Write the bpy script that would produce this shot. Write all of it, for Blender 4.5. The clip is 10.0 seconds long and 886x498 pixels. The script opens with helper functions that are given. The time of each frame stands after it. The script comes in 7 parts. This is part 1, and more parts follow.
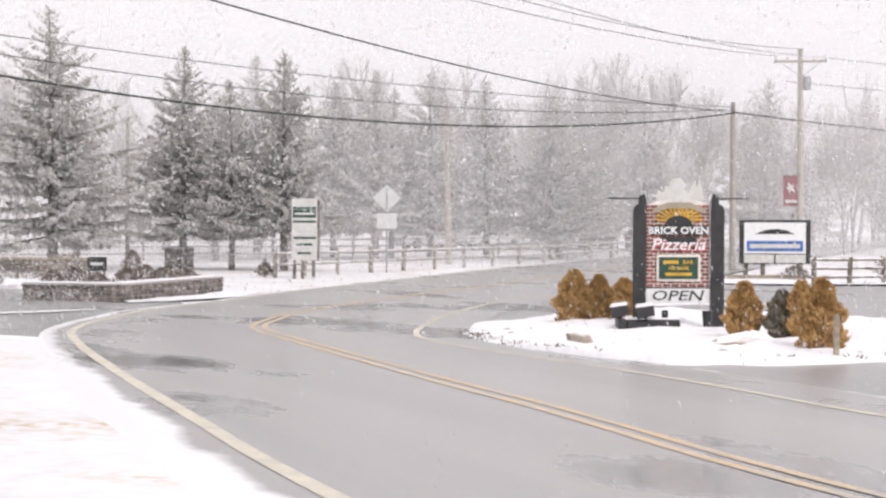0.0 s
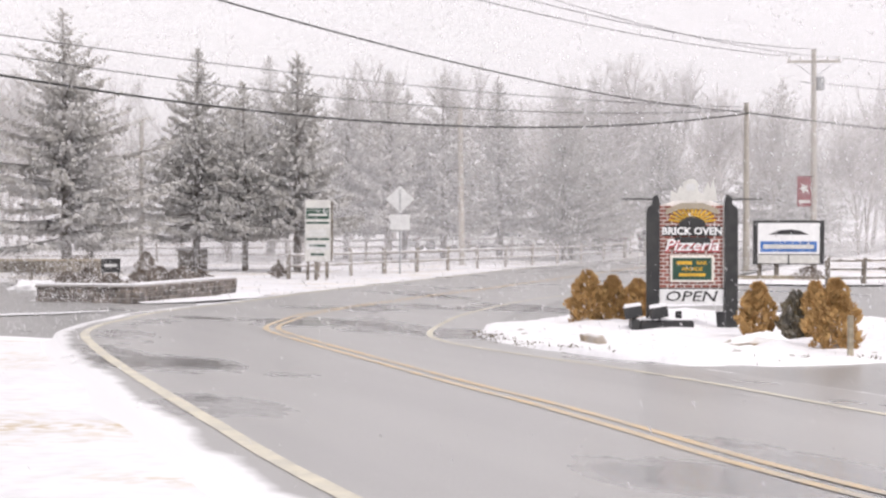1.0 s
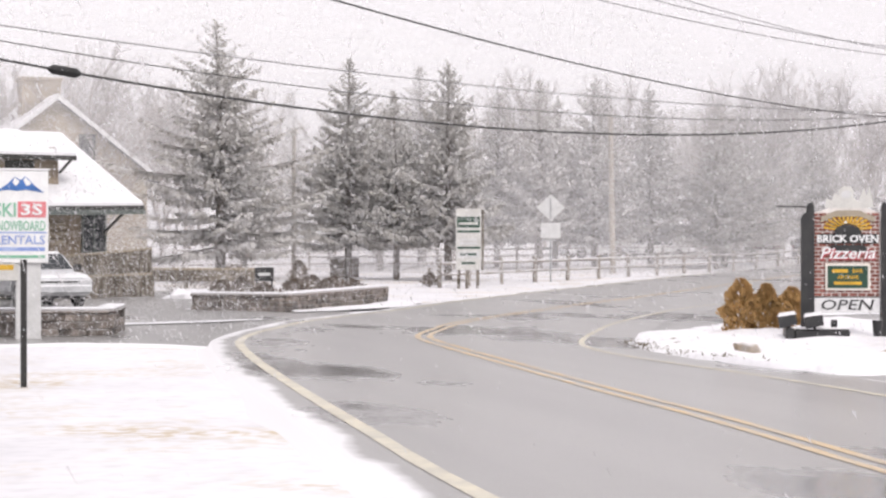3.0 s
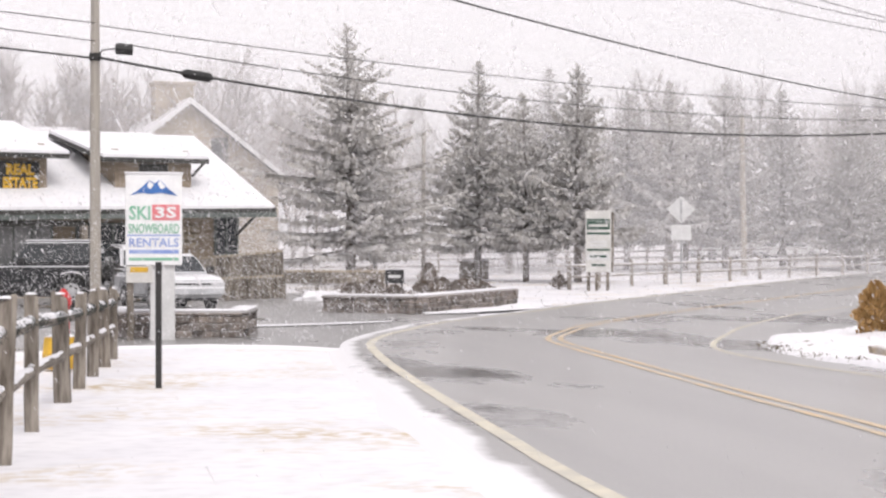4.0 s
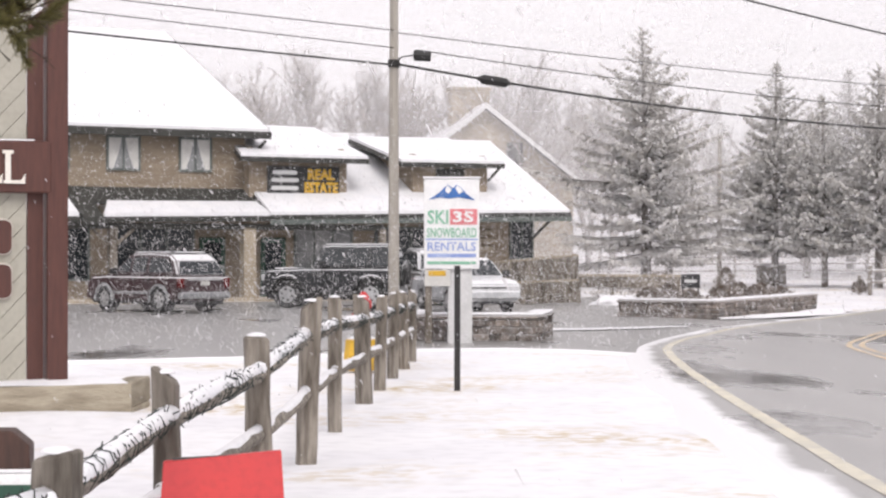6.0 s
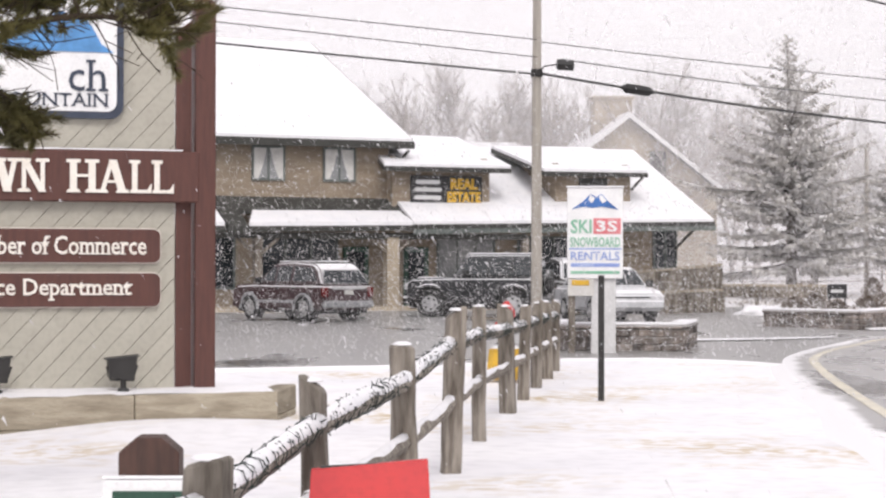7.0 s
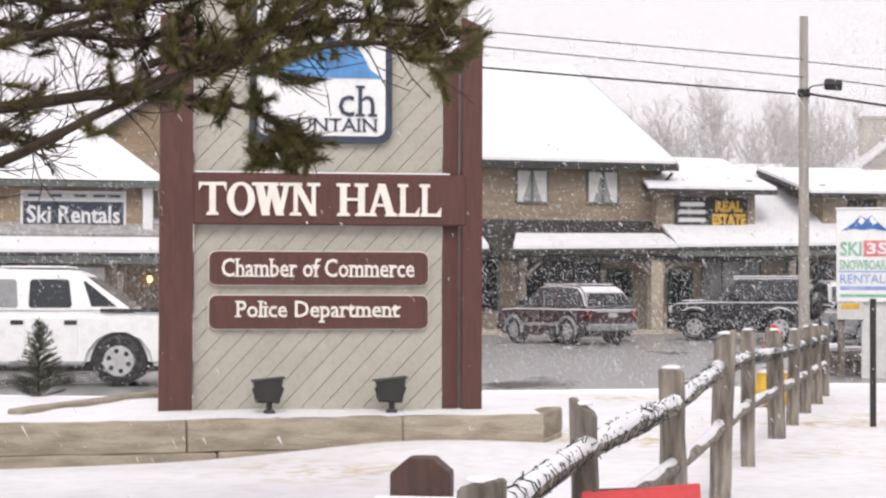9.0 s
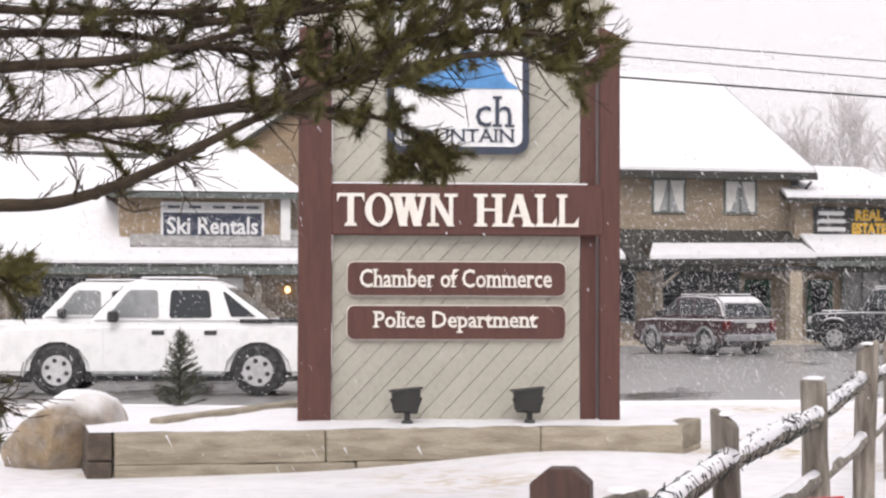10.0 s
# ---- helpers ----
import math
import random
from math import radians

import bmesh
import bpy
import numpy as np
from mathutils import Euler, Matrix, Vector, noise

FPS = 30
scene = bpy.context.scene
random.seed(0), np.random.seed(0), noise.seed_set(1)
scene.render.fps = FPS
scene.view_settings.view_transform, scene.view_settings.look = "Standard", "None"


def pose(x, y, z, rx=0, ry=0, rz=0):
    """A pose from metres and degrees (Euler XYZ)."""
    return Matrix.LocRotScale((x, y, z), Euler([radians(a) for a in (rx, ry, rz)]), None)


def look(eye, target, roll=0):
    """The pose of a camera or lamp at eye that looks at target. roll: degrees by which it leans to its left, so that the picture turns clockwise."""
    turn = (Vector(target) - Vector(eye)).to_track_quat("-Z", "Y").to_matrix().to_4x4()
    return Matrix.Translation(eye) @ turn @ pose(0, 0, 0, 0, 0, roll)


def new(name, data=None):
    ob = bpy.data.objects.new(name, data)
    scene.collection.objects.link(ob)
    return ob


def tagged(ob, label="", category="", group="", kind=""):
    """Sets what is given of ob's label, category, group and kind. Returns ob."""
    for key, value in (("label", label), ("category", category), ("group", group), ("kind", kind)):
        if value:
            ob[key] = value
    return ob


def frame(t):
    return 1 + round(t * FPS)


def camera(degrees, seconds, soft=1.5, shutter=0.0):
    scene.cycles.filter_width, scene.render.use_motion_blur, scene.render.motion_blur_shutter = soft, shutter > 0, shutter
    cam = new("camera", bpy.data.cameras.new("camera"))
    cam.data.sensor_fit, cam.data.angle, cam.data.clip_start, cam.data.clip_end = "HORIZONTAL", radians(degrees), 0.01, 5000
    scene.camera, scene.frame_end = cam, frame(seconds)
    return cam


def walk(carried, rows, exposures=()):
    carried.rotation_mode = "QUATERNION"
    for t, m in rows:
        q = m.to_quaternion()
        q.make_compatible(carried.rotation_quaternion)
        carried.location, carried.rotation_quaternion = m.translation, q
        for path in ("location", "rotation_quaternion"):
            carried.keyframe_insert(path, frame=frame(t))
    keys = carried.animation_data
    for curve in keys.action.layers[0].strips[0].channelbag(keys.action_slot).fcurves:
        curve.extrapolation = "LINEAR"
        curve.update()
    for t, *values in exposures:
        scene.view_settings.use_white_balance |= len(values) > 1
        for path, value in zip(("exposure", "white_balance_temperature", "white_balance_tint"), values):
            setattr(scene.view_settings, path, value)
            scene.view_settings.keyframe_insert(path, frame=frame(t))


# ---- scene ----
# ---- camera: a hand-held pan from one standing place ----
EYE_H, REACH = 1.55, 0.280
TURNS = [  # seconds, heading, tilt, lean
    (0, 19.899, -0.301, 0.198),
    (0.5, 19.779, -0.285, 0.187),
    (1, 19.512, -0.273, 0.111),
    (1.5, 18.936, -0.232, 0.058),
    (2, 17.950, -0.164, 0.031),
    (3.5, 13.354, 0.018, -0.047),
    (4, 11.367, 0.038, -0.073),
    (4.5, 9.286, 0.035, -0.017),
    (5, 7.165, 0.051, -0.024),
    (5.5, 4.967, 0.074, 0.018),
    (7, -1.335, 0.430, 0.117),
    (7.5, -3.322, 0.593, 0.177),
    (8, -5.202, 0.764, 0.133),
    (8.5, -7.071, 0.937, 0.161),
    (9, -8.983, 1.077, 0.169),
    (9.5, -10.949, 1.214, 0.183),
    (10, -12.933, 1.369, 0.120),
]


def standing(head, tilt, lean):
    a, b = radians(head), radians(tilt)
    eye = Vector((REACH * math.sin(a), REACH * math.cos(a), EYE_H))
    way = Vector((math.sin(a) * math.cos(b), math.cos(a) * math.cos(b), math.sin(b)))
    return look(eye, eye + way * 10, lean)


cam = camera(25.43, 10.0, soft=2.4)
walk(cam, [(t, standing(a, b, c)) for t, a, b, c in TURNS], exposures=[(0, 1.32, 6540, 12.0), (10, 1.32, 6540, 12.0)])

# ---- world and light: overcast snowfall ----
world = bpy.data.worlds.new("overcast_sky")
scene.world = world
world.use_nodes = True
wn, wl = world.node_tree.nodes, world.node_tree.links
wn.clear()
sky = wn.new("ShaderNodeTexSky")
sky.sky_type, sky.sun_disc = "NISHITA", False
sky.sun_elevation, sky.sun_rotation = radians(40), radians(200)
sky.dust_density = 4.0
grey = wn.new("ShaderNodeHueSaturation")
grey.inputs["Saturation"].default_value = 0.06
grey.inputs["Value"].default_value = 0.055
cloud = wn.new("ShaderNodeMixRGB")
cloud.inputs[0].default_value = 0.82
cloud.inputs[2].default_value = (0.440, 0.426, 0.440, 1)
bg = wn.new("ShaderNodeBackground")
bg.inputs["Strength"].default_value = 1.0
wo = wn.new("ShaderNodeOutputWorld")
wl.new(sky.outputs[0], grey.inputs["Color"])
wl.new(grey.outputs[0], cloud.inputs[1])
wl.new(cloud.outputs[0], bg.inputs[0])
wl.new(bg.outputs[0], wo.inputs[0])
sun = new("sun", bpy.data.lights.new("sun", "SUN"))
sun.data.energy, sun.data.angle, sun.data.color = 0.62, radians(25), (1.0, 0.97, 0.93)
sun.matrix_world = look((10, -40, 40), (0, 0, 0))


# ---- materials ----
def mat(name, col, rough=0.8, metal=0.0, col2=None, scale=4.0, detail=6.0, lo=0.4, hi=0.65, bump=0.0, bscale=None,
        snow=0.0, snow_scale=6.0, speck=None, vary=0.0, rough2=None, stretch=None, object_space=True, spec=None):
    """A noisy two-scale surface; snow lays white on faces that look up and speckles the rest."""
    m = bpy.data.materials.new(name)
    m.use_nodes = True
    n, l = m.node_tree.nodes, m.node_tree.links
    b = n["Principled BSDF"]
    b.inputs["Roughness"].default_value, b.inputs["Metallic"].default_value = rough, metal
    if spec is not None:
        b.inputs["Specular IOR Level"].default_value = spec
    co = n.new("ShaderNodeTexCoord").outputs["Object"] if object_space else n.new("ShaderNodeNewGeometry").outputs["Position"]
    if stretch:
        mp = n.new("ShaderNodeMapping")
        mp.inputs["Scale"].default_value = stretch
        l.new(co, mp.inputs[0])
        co = mp.outputs[0]

    def nz(s, d=detail):
        t = n.new("ShaderNodeTexNoise")
        t.inputs["Scale"].default_value, t.inputs["Detail"].default_value = s, d
        l.new(co, t.inputs["Vector"])
        return t.outputs["Fac"]

    def ramp(f, a, c, va=0.0, vb=1.0):
        t = n.new("ShaderNodeMapRange")
        t.inputs[1].default_value, t.inputs[2].default_value, t.inputs[3].default_value, t.inputs[4].default_value = a, c, va, vb
        l.new(f, t.inputs[0])
        return t.outputs[0]

    def mix(f, a, c):
        t = n.new("ShaderNodeMixRGB")
        for s, v in zip(t.inputs, (f, a, c)):
            if hasattr(v, "links"):
                l.new(v, s)
            else:
                s.default_value = v if isinstance(v, float) else (*v, 1)
        return t.outputs[0]

    col2 = col2 or tuple(c * 0.72 for c in col)
    big, fine = nz(scale), nz(scale * 9.0, 3.0)
    c = mix(ramp(big, lo, hi), col, col2)
    c = mix(ramp(fine, 0.45, 0.8, 0.0, 0.35), c, tuple(x * 0.6 for x in col2))
    if vary:
        oi = n.new("ShaderNodeObjectInfo")
        hs = n.new("ShaderNodeHueSaturation")
        l.new(ramp(oi.outputs["Random"], 0, 1, 1 - vary, 1 + vary), hs.inputs["Value"])
        l.new(c, hs.inputs["Color"])
        c = hs.outputs[0]
    if snow:
        g = n.new("ShaderNodeNewGeometry")
        sx = n.new("ShaderNodeSeparateXYZ")
        l.new(g.outputs["Normal"], sx.inputs[0])
        up = ramp(sx.outputs[2], 0.25, 0.75)
        sp = ramp(nz(snow_scale, 5.0), 0.38, 0.66)
        mx = n.new("ShaderNodeMath")
        mx.operation = "MULTIPLY_ADD"
        mx.use_clamp = True
        l.new(up, mx.inputs[0])
        mx.inputs[1].default_value = snow
        sm = n.new("ShaderNodeMath")
        sm.operation = "MULTIPLY"
        l.new(sp, sm.inputs[0])
        sm.inputs[1].default_value = snow * 0.5 if speck is None else speck
        l.new(sm.outputs[0], mx.inputs[2])
        c = mix(mx.outputs[0], c, (0.86, 0.86, 0.88))
    l.new(c, b.inputs["Base Color"])
    if rough2 is not None:
        l.new(ramp(nz(scale * 1.7), 0.4, 0.6, rough, rough2), b.inputs["Roughness"])
    if bump:
        bp = n.new("ShaderNodeBump")
        bp.inputs["Strength"].default_value, bp.inputs["Distance"].default_value = bump, 0.02
        l.new(nz(bscale or scale * 6.0), bp.inputs["Height"])
        l.new(bp.outputs[0], b.inputs["Normal"])
    return m


SNOW = mat("fresh_snow", (0.86, 0.85, 0.87), 0.6, col2=(0.80, 0.79, 0.82), scale=0.6, bump=0.35, bscale=9.0, object_space=False)
SNOW_CAP = mat("settled_snow", (0.83, 0.82, 0.84), 0.6, col2=(0.77, 0.77, 0.80), scale=2.0, bump=0.3, bscale=20.0)
DARK_WOOD = mat("weathered_split_wood", (0.085, 0.070, 0.056), 0.9, col2=(0.27, 0.24, 0.205), scale=2.2, lo=0.36, hi=0.60, bump=0.8, stretch=(6, 6, 1), vary=0.2)
# lighter copy of the split fence wood, with haze put into its colour
FENCE_GREY = mat("haze_paled_rail_wood", (0.30, 0.27, 0.24), 0.9, col2=(0.38, 0.35, 0.32), scale=3.0, bump=0.5, stretch=(6, 6, 1), vary=0.15)
GREY_WOOD = mat("grey_timber", (0.37, 0.325, 0.25), 0.9, col2=(0.23, 0.195, 0.145), scale=2.0, bump=0.8, stretch=(1, 5, 5), vary=0.15)
MAROON = mat("maroon_painted_wood", (0.098, 0.035, 0.026), 0.5, col2=(0.074, 0.027, 0.021), scale=3.0, bump=0.15, stretch=(8, 8, 1))
SAGE = mat("grey_green_painted_plank", (0.425, 0.405, 0.345), 0.65, col2=(0.385, 0.365, 0.31), scale=2.0, bump=0.15, vary=0.05)
CREAM = mat("cream_paint", (0.80, 0.76, 0.70), 0.5, col2=(0.74, 0.69, 0.62), scale=6.0)
WHITE = mat("white_paint", (0.80, 0.80, 0.80), 0.5, col2=(0.74, 0.74, 0.75), scale=5.0)
BLACK = mat("black_paint", (0.02, 0.02, 0.022), 0.45, col2=(0.035, 0.035, 0.035), scale=6.0)
NAVY = mat("navy_paint", (0.04, 0.052, 0.085), 0.45, scale=5.0)
BLUE = mat("blue_paint", (0.05, 0.16, 0.45), 0.45, scale=5.0)
SKYBLUE = mat("light_blue_paint", (0.10, 0.30, 0.62), 0.45, scale=5.0)
DKGREEN = mat("dark_green_paint", (0.02, 0.07, 0.045), 0.5, scale=5.0)
RED = mat("red_paint", (0.55, 0.03, 0.03), 0.45, col2=(0.47, 0.025, 0.03), scale=3.0)
YELLOW = mat("yellow_paint", (0.70, 0.42, 0.04), 0.5, scale=4.0)
GREYSIGN = mat("grey_sign_back", (0.62, 0.62, 0.62), 0.6, col2=(0.55, 0.55, 0.55), scale=4.0)
DULLWHITE = mat("dull_white_panel", (0.62, 0.61, 0.58), 0.6, col2=(0.52, 0.51, 0.49), scale=3.0)
SHINGLE = mat("brown_wall_shingle", (0.32, 0.26, 0.195), 0.85, col2=(0.25, 0.20, 0.15), scale=1.2, bump=0.4, stretch=(1, 1, 5), vary=0.14)
TRIM = mat("dark_trim", (0.045, 0.045, 0.04), 0.6, scale=4.0)
GREENTRIM = mat("green_grey_trim", (0.13, 0.15, 0.14), 0.6, scale=4.0)
STUCCO = mat("tan_stucco", (0.42, 0.36, 0.28), 0.85, scale=1.0, bump=0.2)
STONE = mat("stacked_stone", (0.20, 0.165, 0.14), 0.9, col2=(0.11, 0.095, 0.085), scale=5.0, bump=0.7, vary=0.45, snow=0.25, snow_scale=8, speck=0.12)
ROCK = mat("boulder_rock", (0.34, 0.255, 0.165), 0.9, col2=(0.15, 0.115, 0.08), scale=4.0, bump=1.0, snow=0.95, snow_scale=5.0, speck=0.15)
BRICK = mat("red_brick", (0.33, 0.125, 0.095), 0.85, col2=(0.22, 0.08, 0.065), scale=9.0, bump=0.3, vary=0.25)
MORTAR = mat("pale_mortar", (0.80, 0.76, 0.73), 0.9, scale=8.0)
METAL = mat("galvanised_metal", (0.42, 0.43, 0.44), 0.45, metal=0.8, scale=6.0)
DARKMETAL = mat("dark_metal", (0.035, 0.033, 0.032), 0.5, metal=0.3, scale=6.0)
POLE = mat("weathered_pole_wood", (0.43, 0.395, 0.35), 0.9, col2=(0.33, 0.305, 0.275), scale=2.0, bump=0.5, stretch=(6, 6, 0.6))
CABLE = mat("black_cable", (0.03, 0.03, 0.03), 0.7, scale=6.0)
RUBBER = mat("tyre_rubber", (0.022, 0.022, 0.022), 0.85, scale=6.0, snow=0.12, snow_scale=9)
CARWHITE = mat("white_car_paint", (0.82, 0.82, 0.82), 0.22, col2=(0.79, 0.79, 0.795), scale=0.6, snow=0.4, snow_scale=3, speck=0.0)
CARRED = mat("dark_maroon_car_paint", (0.042, 0.014, 0.018), 0.3, scale=2.0, snow=0.85, snow_scale=3, speck=0.03)
CARBLACK = mat("black_car_paint", (0.016, 0.017, 0.020), 0.3, scale=2.0, snow=0.8, snow_scale=3, speck=0.03)
CARSILVER = mat("silver_car_paint", (0.60, 0.61, 0.63), 0.3, metal=0.1, scale=2.0, snow=0.85, snow_scale=3, speck=0.0)
TAIL = mat("red_lamp_plastic", (0.15, 0.015, 0.015), 0.25, scale=5.0)
LAMPGLASS = mat("clear_lamp_plastic", (0.6, 0.6, 0.62), 0.15, scale=5.0)
CHROME = mat("bright_rim_metal", (0.66, 0.66, 0.67), 0.3, metal=0.7, scale=5.0)
GLASS = mat("dark_window_glass", (0.03, 0.035, 0.04), 0.08, scale=2.0)
PALEGLASS = mat("pale_curtained_glass", (0.30, 0.305, 0.31), 0.12, col2=(0.19, 0.20, 0.205), scale=1.2)
BARK = mat("grey_bark", (0.17, 0.145, 0.125), 0.95, col2=(0.12, 0.105, 0.09), scale=3.0, bump=0.5, snow=0.3, snow_scale=5, speck=0.25)
TWIG = mat("bare_twig_bark", (0.28, 0.24, 0.21), 0.95, scale=3.0, snow=0.1, snow_scale=8, speck=0.35)
PINEBARK = mat("pine_bark", (0.030, 0.020, 0.012), 0.95, col2=(0.058, 0.041, 0.025), scale=6.0, bump=0.7)
# needle colour lightened beyond its snow dusting to stand in for haze
SPRUCE = mat("snow_and_haze_paled_spruce_needles", (0.40, 0.382, 0.355), 0.9, col2=(0.51, 0.492, 0.465), scale=0.9, snow=0.15, snow_scale=1.3, speck=0.34, vary=0.10)
PINE = mat("dark_pine_needles", (0.125, 0.110, 0.034), 0.7, col2=(0.078, 0.072, 0.024), scale=5.0, vary=0.2)
YOUNGFIR = mat("young_fir_needles", (0.105, 0.115, 0.065), 0.8, col2=(0.07, 0.08, 0.05), scale=6.0, snow=0.1, snow_scale=9, speck=0.12)
DEADBUSH = mat("winter_browned_arborvitae", (0.56, 0.36, 0.15), 0.85, col2=(0.34, 0.20, 0.08), scale=5.0, lo=0.40, hi=0.66)
GREENBUSH = mat("olive_arborvitae", (0.15, 0.115, 0.06), 0.85, col2=(0.10, 0.085, 0.05), scale=5.0, snow=0.15, snow_scale=9, speck=0.2)
SHRUB = mat("dry_shrub", (0.16, 0.12, 0.09), 0.9, scale=4.0, snow=0.45, snow_scale=6)
BROWNGRASS = mat("wet_brown_grass", (0.13, 0.105, 0.06), 0.95, scale=6.0)
BANNER = mat("maroon_banner_cloth", (0.24, 0.05, 0.06), 0.8, scale=4.0)
FLAKE = bpy.data.materials.new("snowflake")
FLAKE.use_nodes = True
fn, fk = FLAKE.node_tree.nodes, FLAKE.node_tree.links
fd, ft, fm = fn["Principled BSDF"], fn.new("ShaderNodeBsdfTranslucent"), fn.new("ShaderNodeMixShader")
fd.inputs["Base Color"].default_value, fd.inputs["Roughness"].default_value = (0.725, 0.715, 0.73, 1), 0.9
ft.inputs[0].default_value = (0.725, 0.715, 0.73, 1)
fk.new(fd.outputs[0], fm.inputs[1])
fk.new(ft.outputs[0], fm.inputs[2])
fk.new(fm.outputs[0], fn["Material Output"].inputs["Surface"])


def haze_sheet_mat():
    """Stand-in for haze: a nearly clear sheet, thicker and thinner in slow billows."""
    m = bpy.data.materials.new("haze_veil")
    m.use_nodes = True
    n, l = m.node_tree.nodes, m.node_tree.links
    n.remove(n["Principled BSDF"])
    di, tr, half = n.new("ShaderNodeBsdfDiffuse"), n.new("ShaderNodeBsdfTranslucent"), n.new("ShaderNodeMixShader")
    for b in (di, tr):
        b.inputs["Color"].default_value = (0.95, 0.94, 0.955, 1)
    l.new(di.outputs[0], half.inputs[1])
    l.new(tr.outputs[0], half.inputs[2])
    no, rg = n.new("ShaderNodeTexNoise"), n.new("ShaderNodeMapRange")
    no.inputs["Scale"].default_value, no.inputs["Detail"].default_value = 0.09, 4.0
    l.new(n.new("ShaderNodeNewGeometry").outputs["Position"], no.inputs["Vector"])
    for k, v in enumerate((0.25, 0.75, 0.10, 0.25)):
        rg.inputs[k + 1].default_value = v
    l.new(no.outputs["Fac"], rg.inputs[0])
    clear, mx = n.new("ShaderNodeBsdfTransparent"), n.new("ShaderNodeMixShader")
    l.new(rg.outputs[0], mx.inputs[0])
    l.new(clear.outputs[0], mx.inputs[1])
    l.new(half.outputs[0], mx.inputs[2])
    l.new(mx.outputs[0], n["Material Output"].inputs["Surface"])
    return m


HAZE_SHEET = haze_sheet_mat()


def asphalt_mat(name, dry, wet, patch, dull):
    """Salt-greyed wet asphalt: dull film, darker shiny wet patches drawn out along the lane."""
    m = bpy.data.materials.new(name)
    m.use_nodes = True
    n, l = m.node_tree.nodes, m.node_tree.links
    b = n["Principled BSDF"]
    pos = n.new("ShaderNodeNewGeometry").outputs["Position"]

    def nz(s, d, st):
        mp = n.new("ShaderNodeMapping")
        mp.inputs["Scale"].default_value = st
        mp.inputs["Rotation"].default_value = (0, 0, radians(5))
        l.new(pos, mp.inputs[0])
        t = n.new("ShaderNodeTexNoise")
        t.inputs["Scale"].default_value, t.inputs["Detail"].default_value = s, d
        l.new(mp.outputs[0], t.inputs["Vector"])
        return t.outputs["Fac"]

    def rng(f, a, c, va, vb):
        t = n.new("ShaderNodeMapRange")
        for i, v in enumerate((a, c, va, vb)):
            t.inputs[i + 1].default_value = v
        l.new(f, t.inputs[0])
        return t.outputs[0]

    big = nz(0.35, 6.0, (1.0, 0.35, 1.0))
    grit = nz(60.0, 3.0, (1, 1, 1))
    track = nz(0.9, 3.0, (1.0, 0.06, 1.0))
    wetness = rng(big, patch, patch + 0.09, 0.0, 1.0)
    mx = n.new("ShaderNodeMixRGB")
    l.new(wetness, mx.inputs[0])
    mx.inputs[1].default_value, mx.inputs[2].default_value = (*dry, 1), (*wet, 1)
    m2 = n.new("ShaderNodeMixRGB")
    m2.blend_type = "MULTIPLY"
    l.new(rng(track, 0.35, 0.7, 0.0, 0.4), m2.inputs[0])
    l.new(mx.outputs[0], m2.inputs[1])
    m2.inputs[2].default_value = (0.6, 0.6, 0.61, 1)
    m3 = n.new("ShaderNodeMixRGB")
    m3.blend_type = "MULTIPLY"
    l.new(rng(grit, 0.4, 0.75, 0.0, 0.4), m3.inputs[0])
    l.new(m2.outputs[0], m3.inputs[1])
    m3.inputs[2].default_value = (0.55, 0.55, 0.56, 1)
    at = n.new("ShaderNodeAttribute")
    at.attribute_name = "verge"
    ad = n.new("ShaderNodeMath")
    ad.operation = "ADD"
    l.new(at.outputs["Fac"], ad.inputs[0])
    l.new(rng(nz(1.1, 9.0, (1.0, 0.8, 1.0)), 0.25, 0.75, -0.34, 0.34), ad.inputs[1])
    sn = rng(ad.outputs[0], 0.42, 0.75, 0.0, 1.0)
    m4 = n.new("ShaderNodeMixRGB")
    l.new(sn, m4.inputs[0])
    l.new(m3.outputs[0], m4.inputs[1])
    m4.inputs[2].default_value = (0.85, 0.84, 0.86, 1)
    l.new(m4.outputs[0], b.inputs["Base Color"])
    l.new(rng(wetness, 0, 1, dull, 0.07), b.inputs["Roughness"])
    bp = n.new("ShaderNodeBump")
    bp.inputs["Strength"].default_value, bp.inputs["Distance"].default_value = 0.25, 0.004
    l.new(grit, bp.inputs["Height"])
    l.new(bp.outputs[0], b.inputs["Normal"])
    return m


ASPHALT = asphalt_mat("salted_wet_asphalt", (0.36, 0.35, 0.344), (0.12, 0.12, 0.12), 0.565, 0.30)
LOT_ASPHALT = asphalt_mat("slushy_lot_asphalt", (0.29, 0.283, 0.277), (0.12, 0.12, 0.12), 0.57, 0.30)
WHITELINE = mat("worn_white_line_paint", (0.66, 0.61, 0.49), 0.5, col2=(0.52, 0.49, 0.42), scale=2.0, object_space=False)
YELLOWLINE = mat("worn_yellow_line_paint", (0.62, 0.46, 0.27), 0.45, col2=(0.47, 0.42, 0.35), scale=1.2, lo=0.40, hi=0.66, object_space=False)


# ---- mesh helpers ----
def part(name, bm, material, parent, label="", smooth=False):
    me = bpy.data.meshes.new(name)
    bm.to_mesh(me)
    bm.free()
    if smooth:
        me.polygons.foreach_set("use_smooth", [True] * len(me.polygons))
    me.materials.append(material)
    ob = new(name, me)
    if parent is not None:
        ob.parent = parent
    if label:
        ob["label"] = label
    return ob


def thing(name, m, label, category, group="", kind=""):
    ob = new(name)
    ob.empty_display_size = 0.1
    ob.matrix_basis = m
    return tagged(ob, label, category, group, kind)


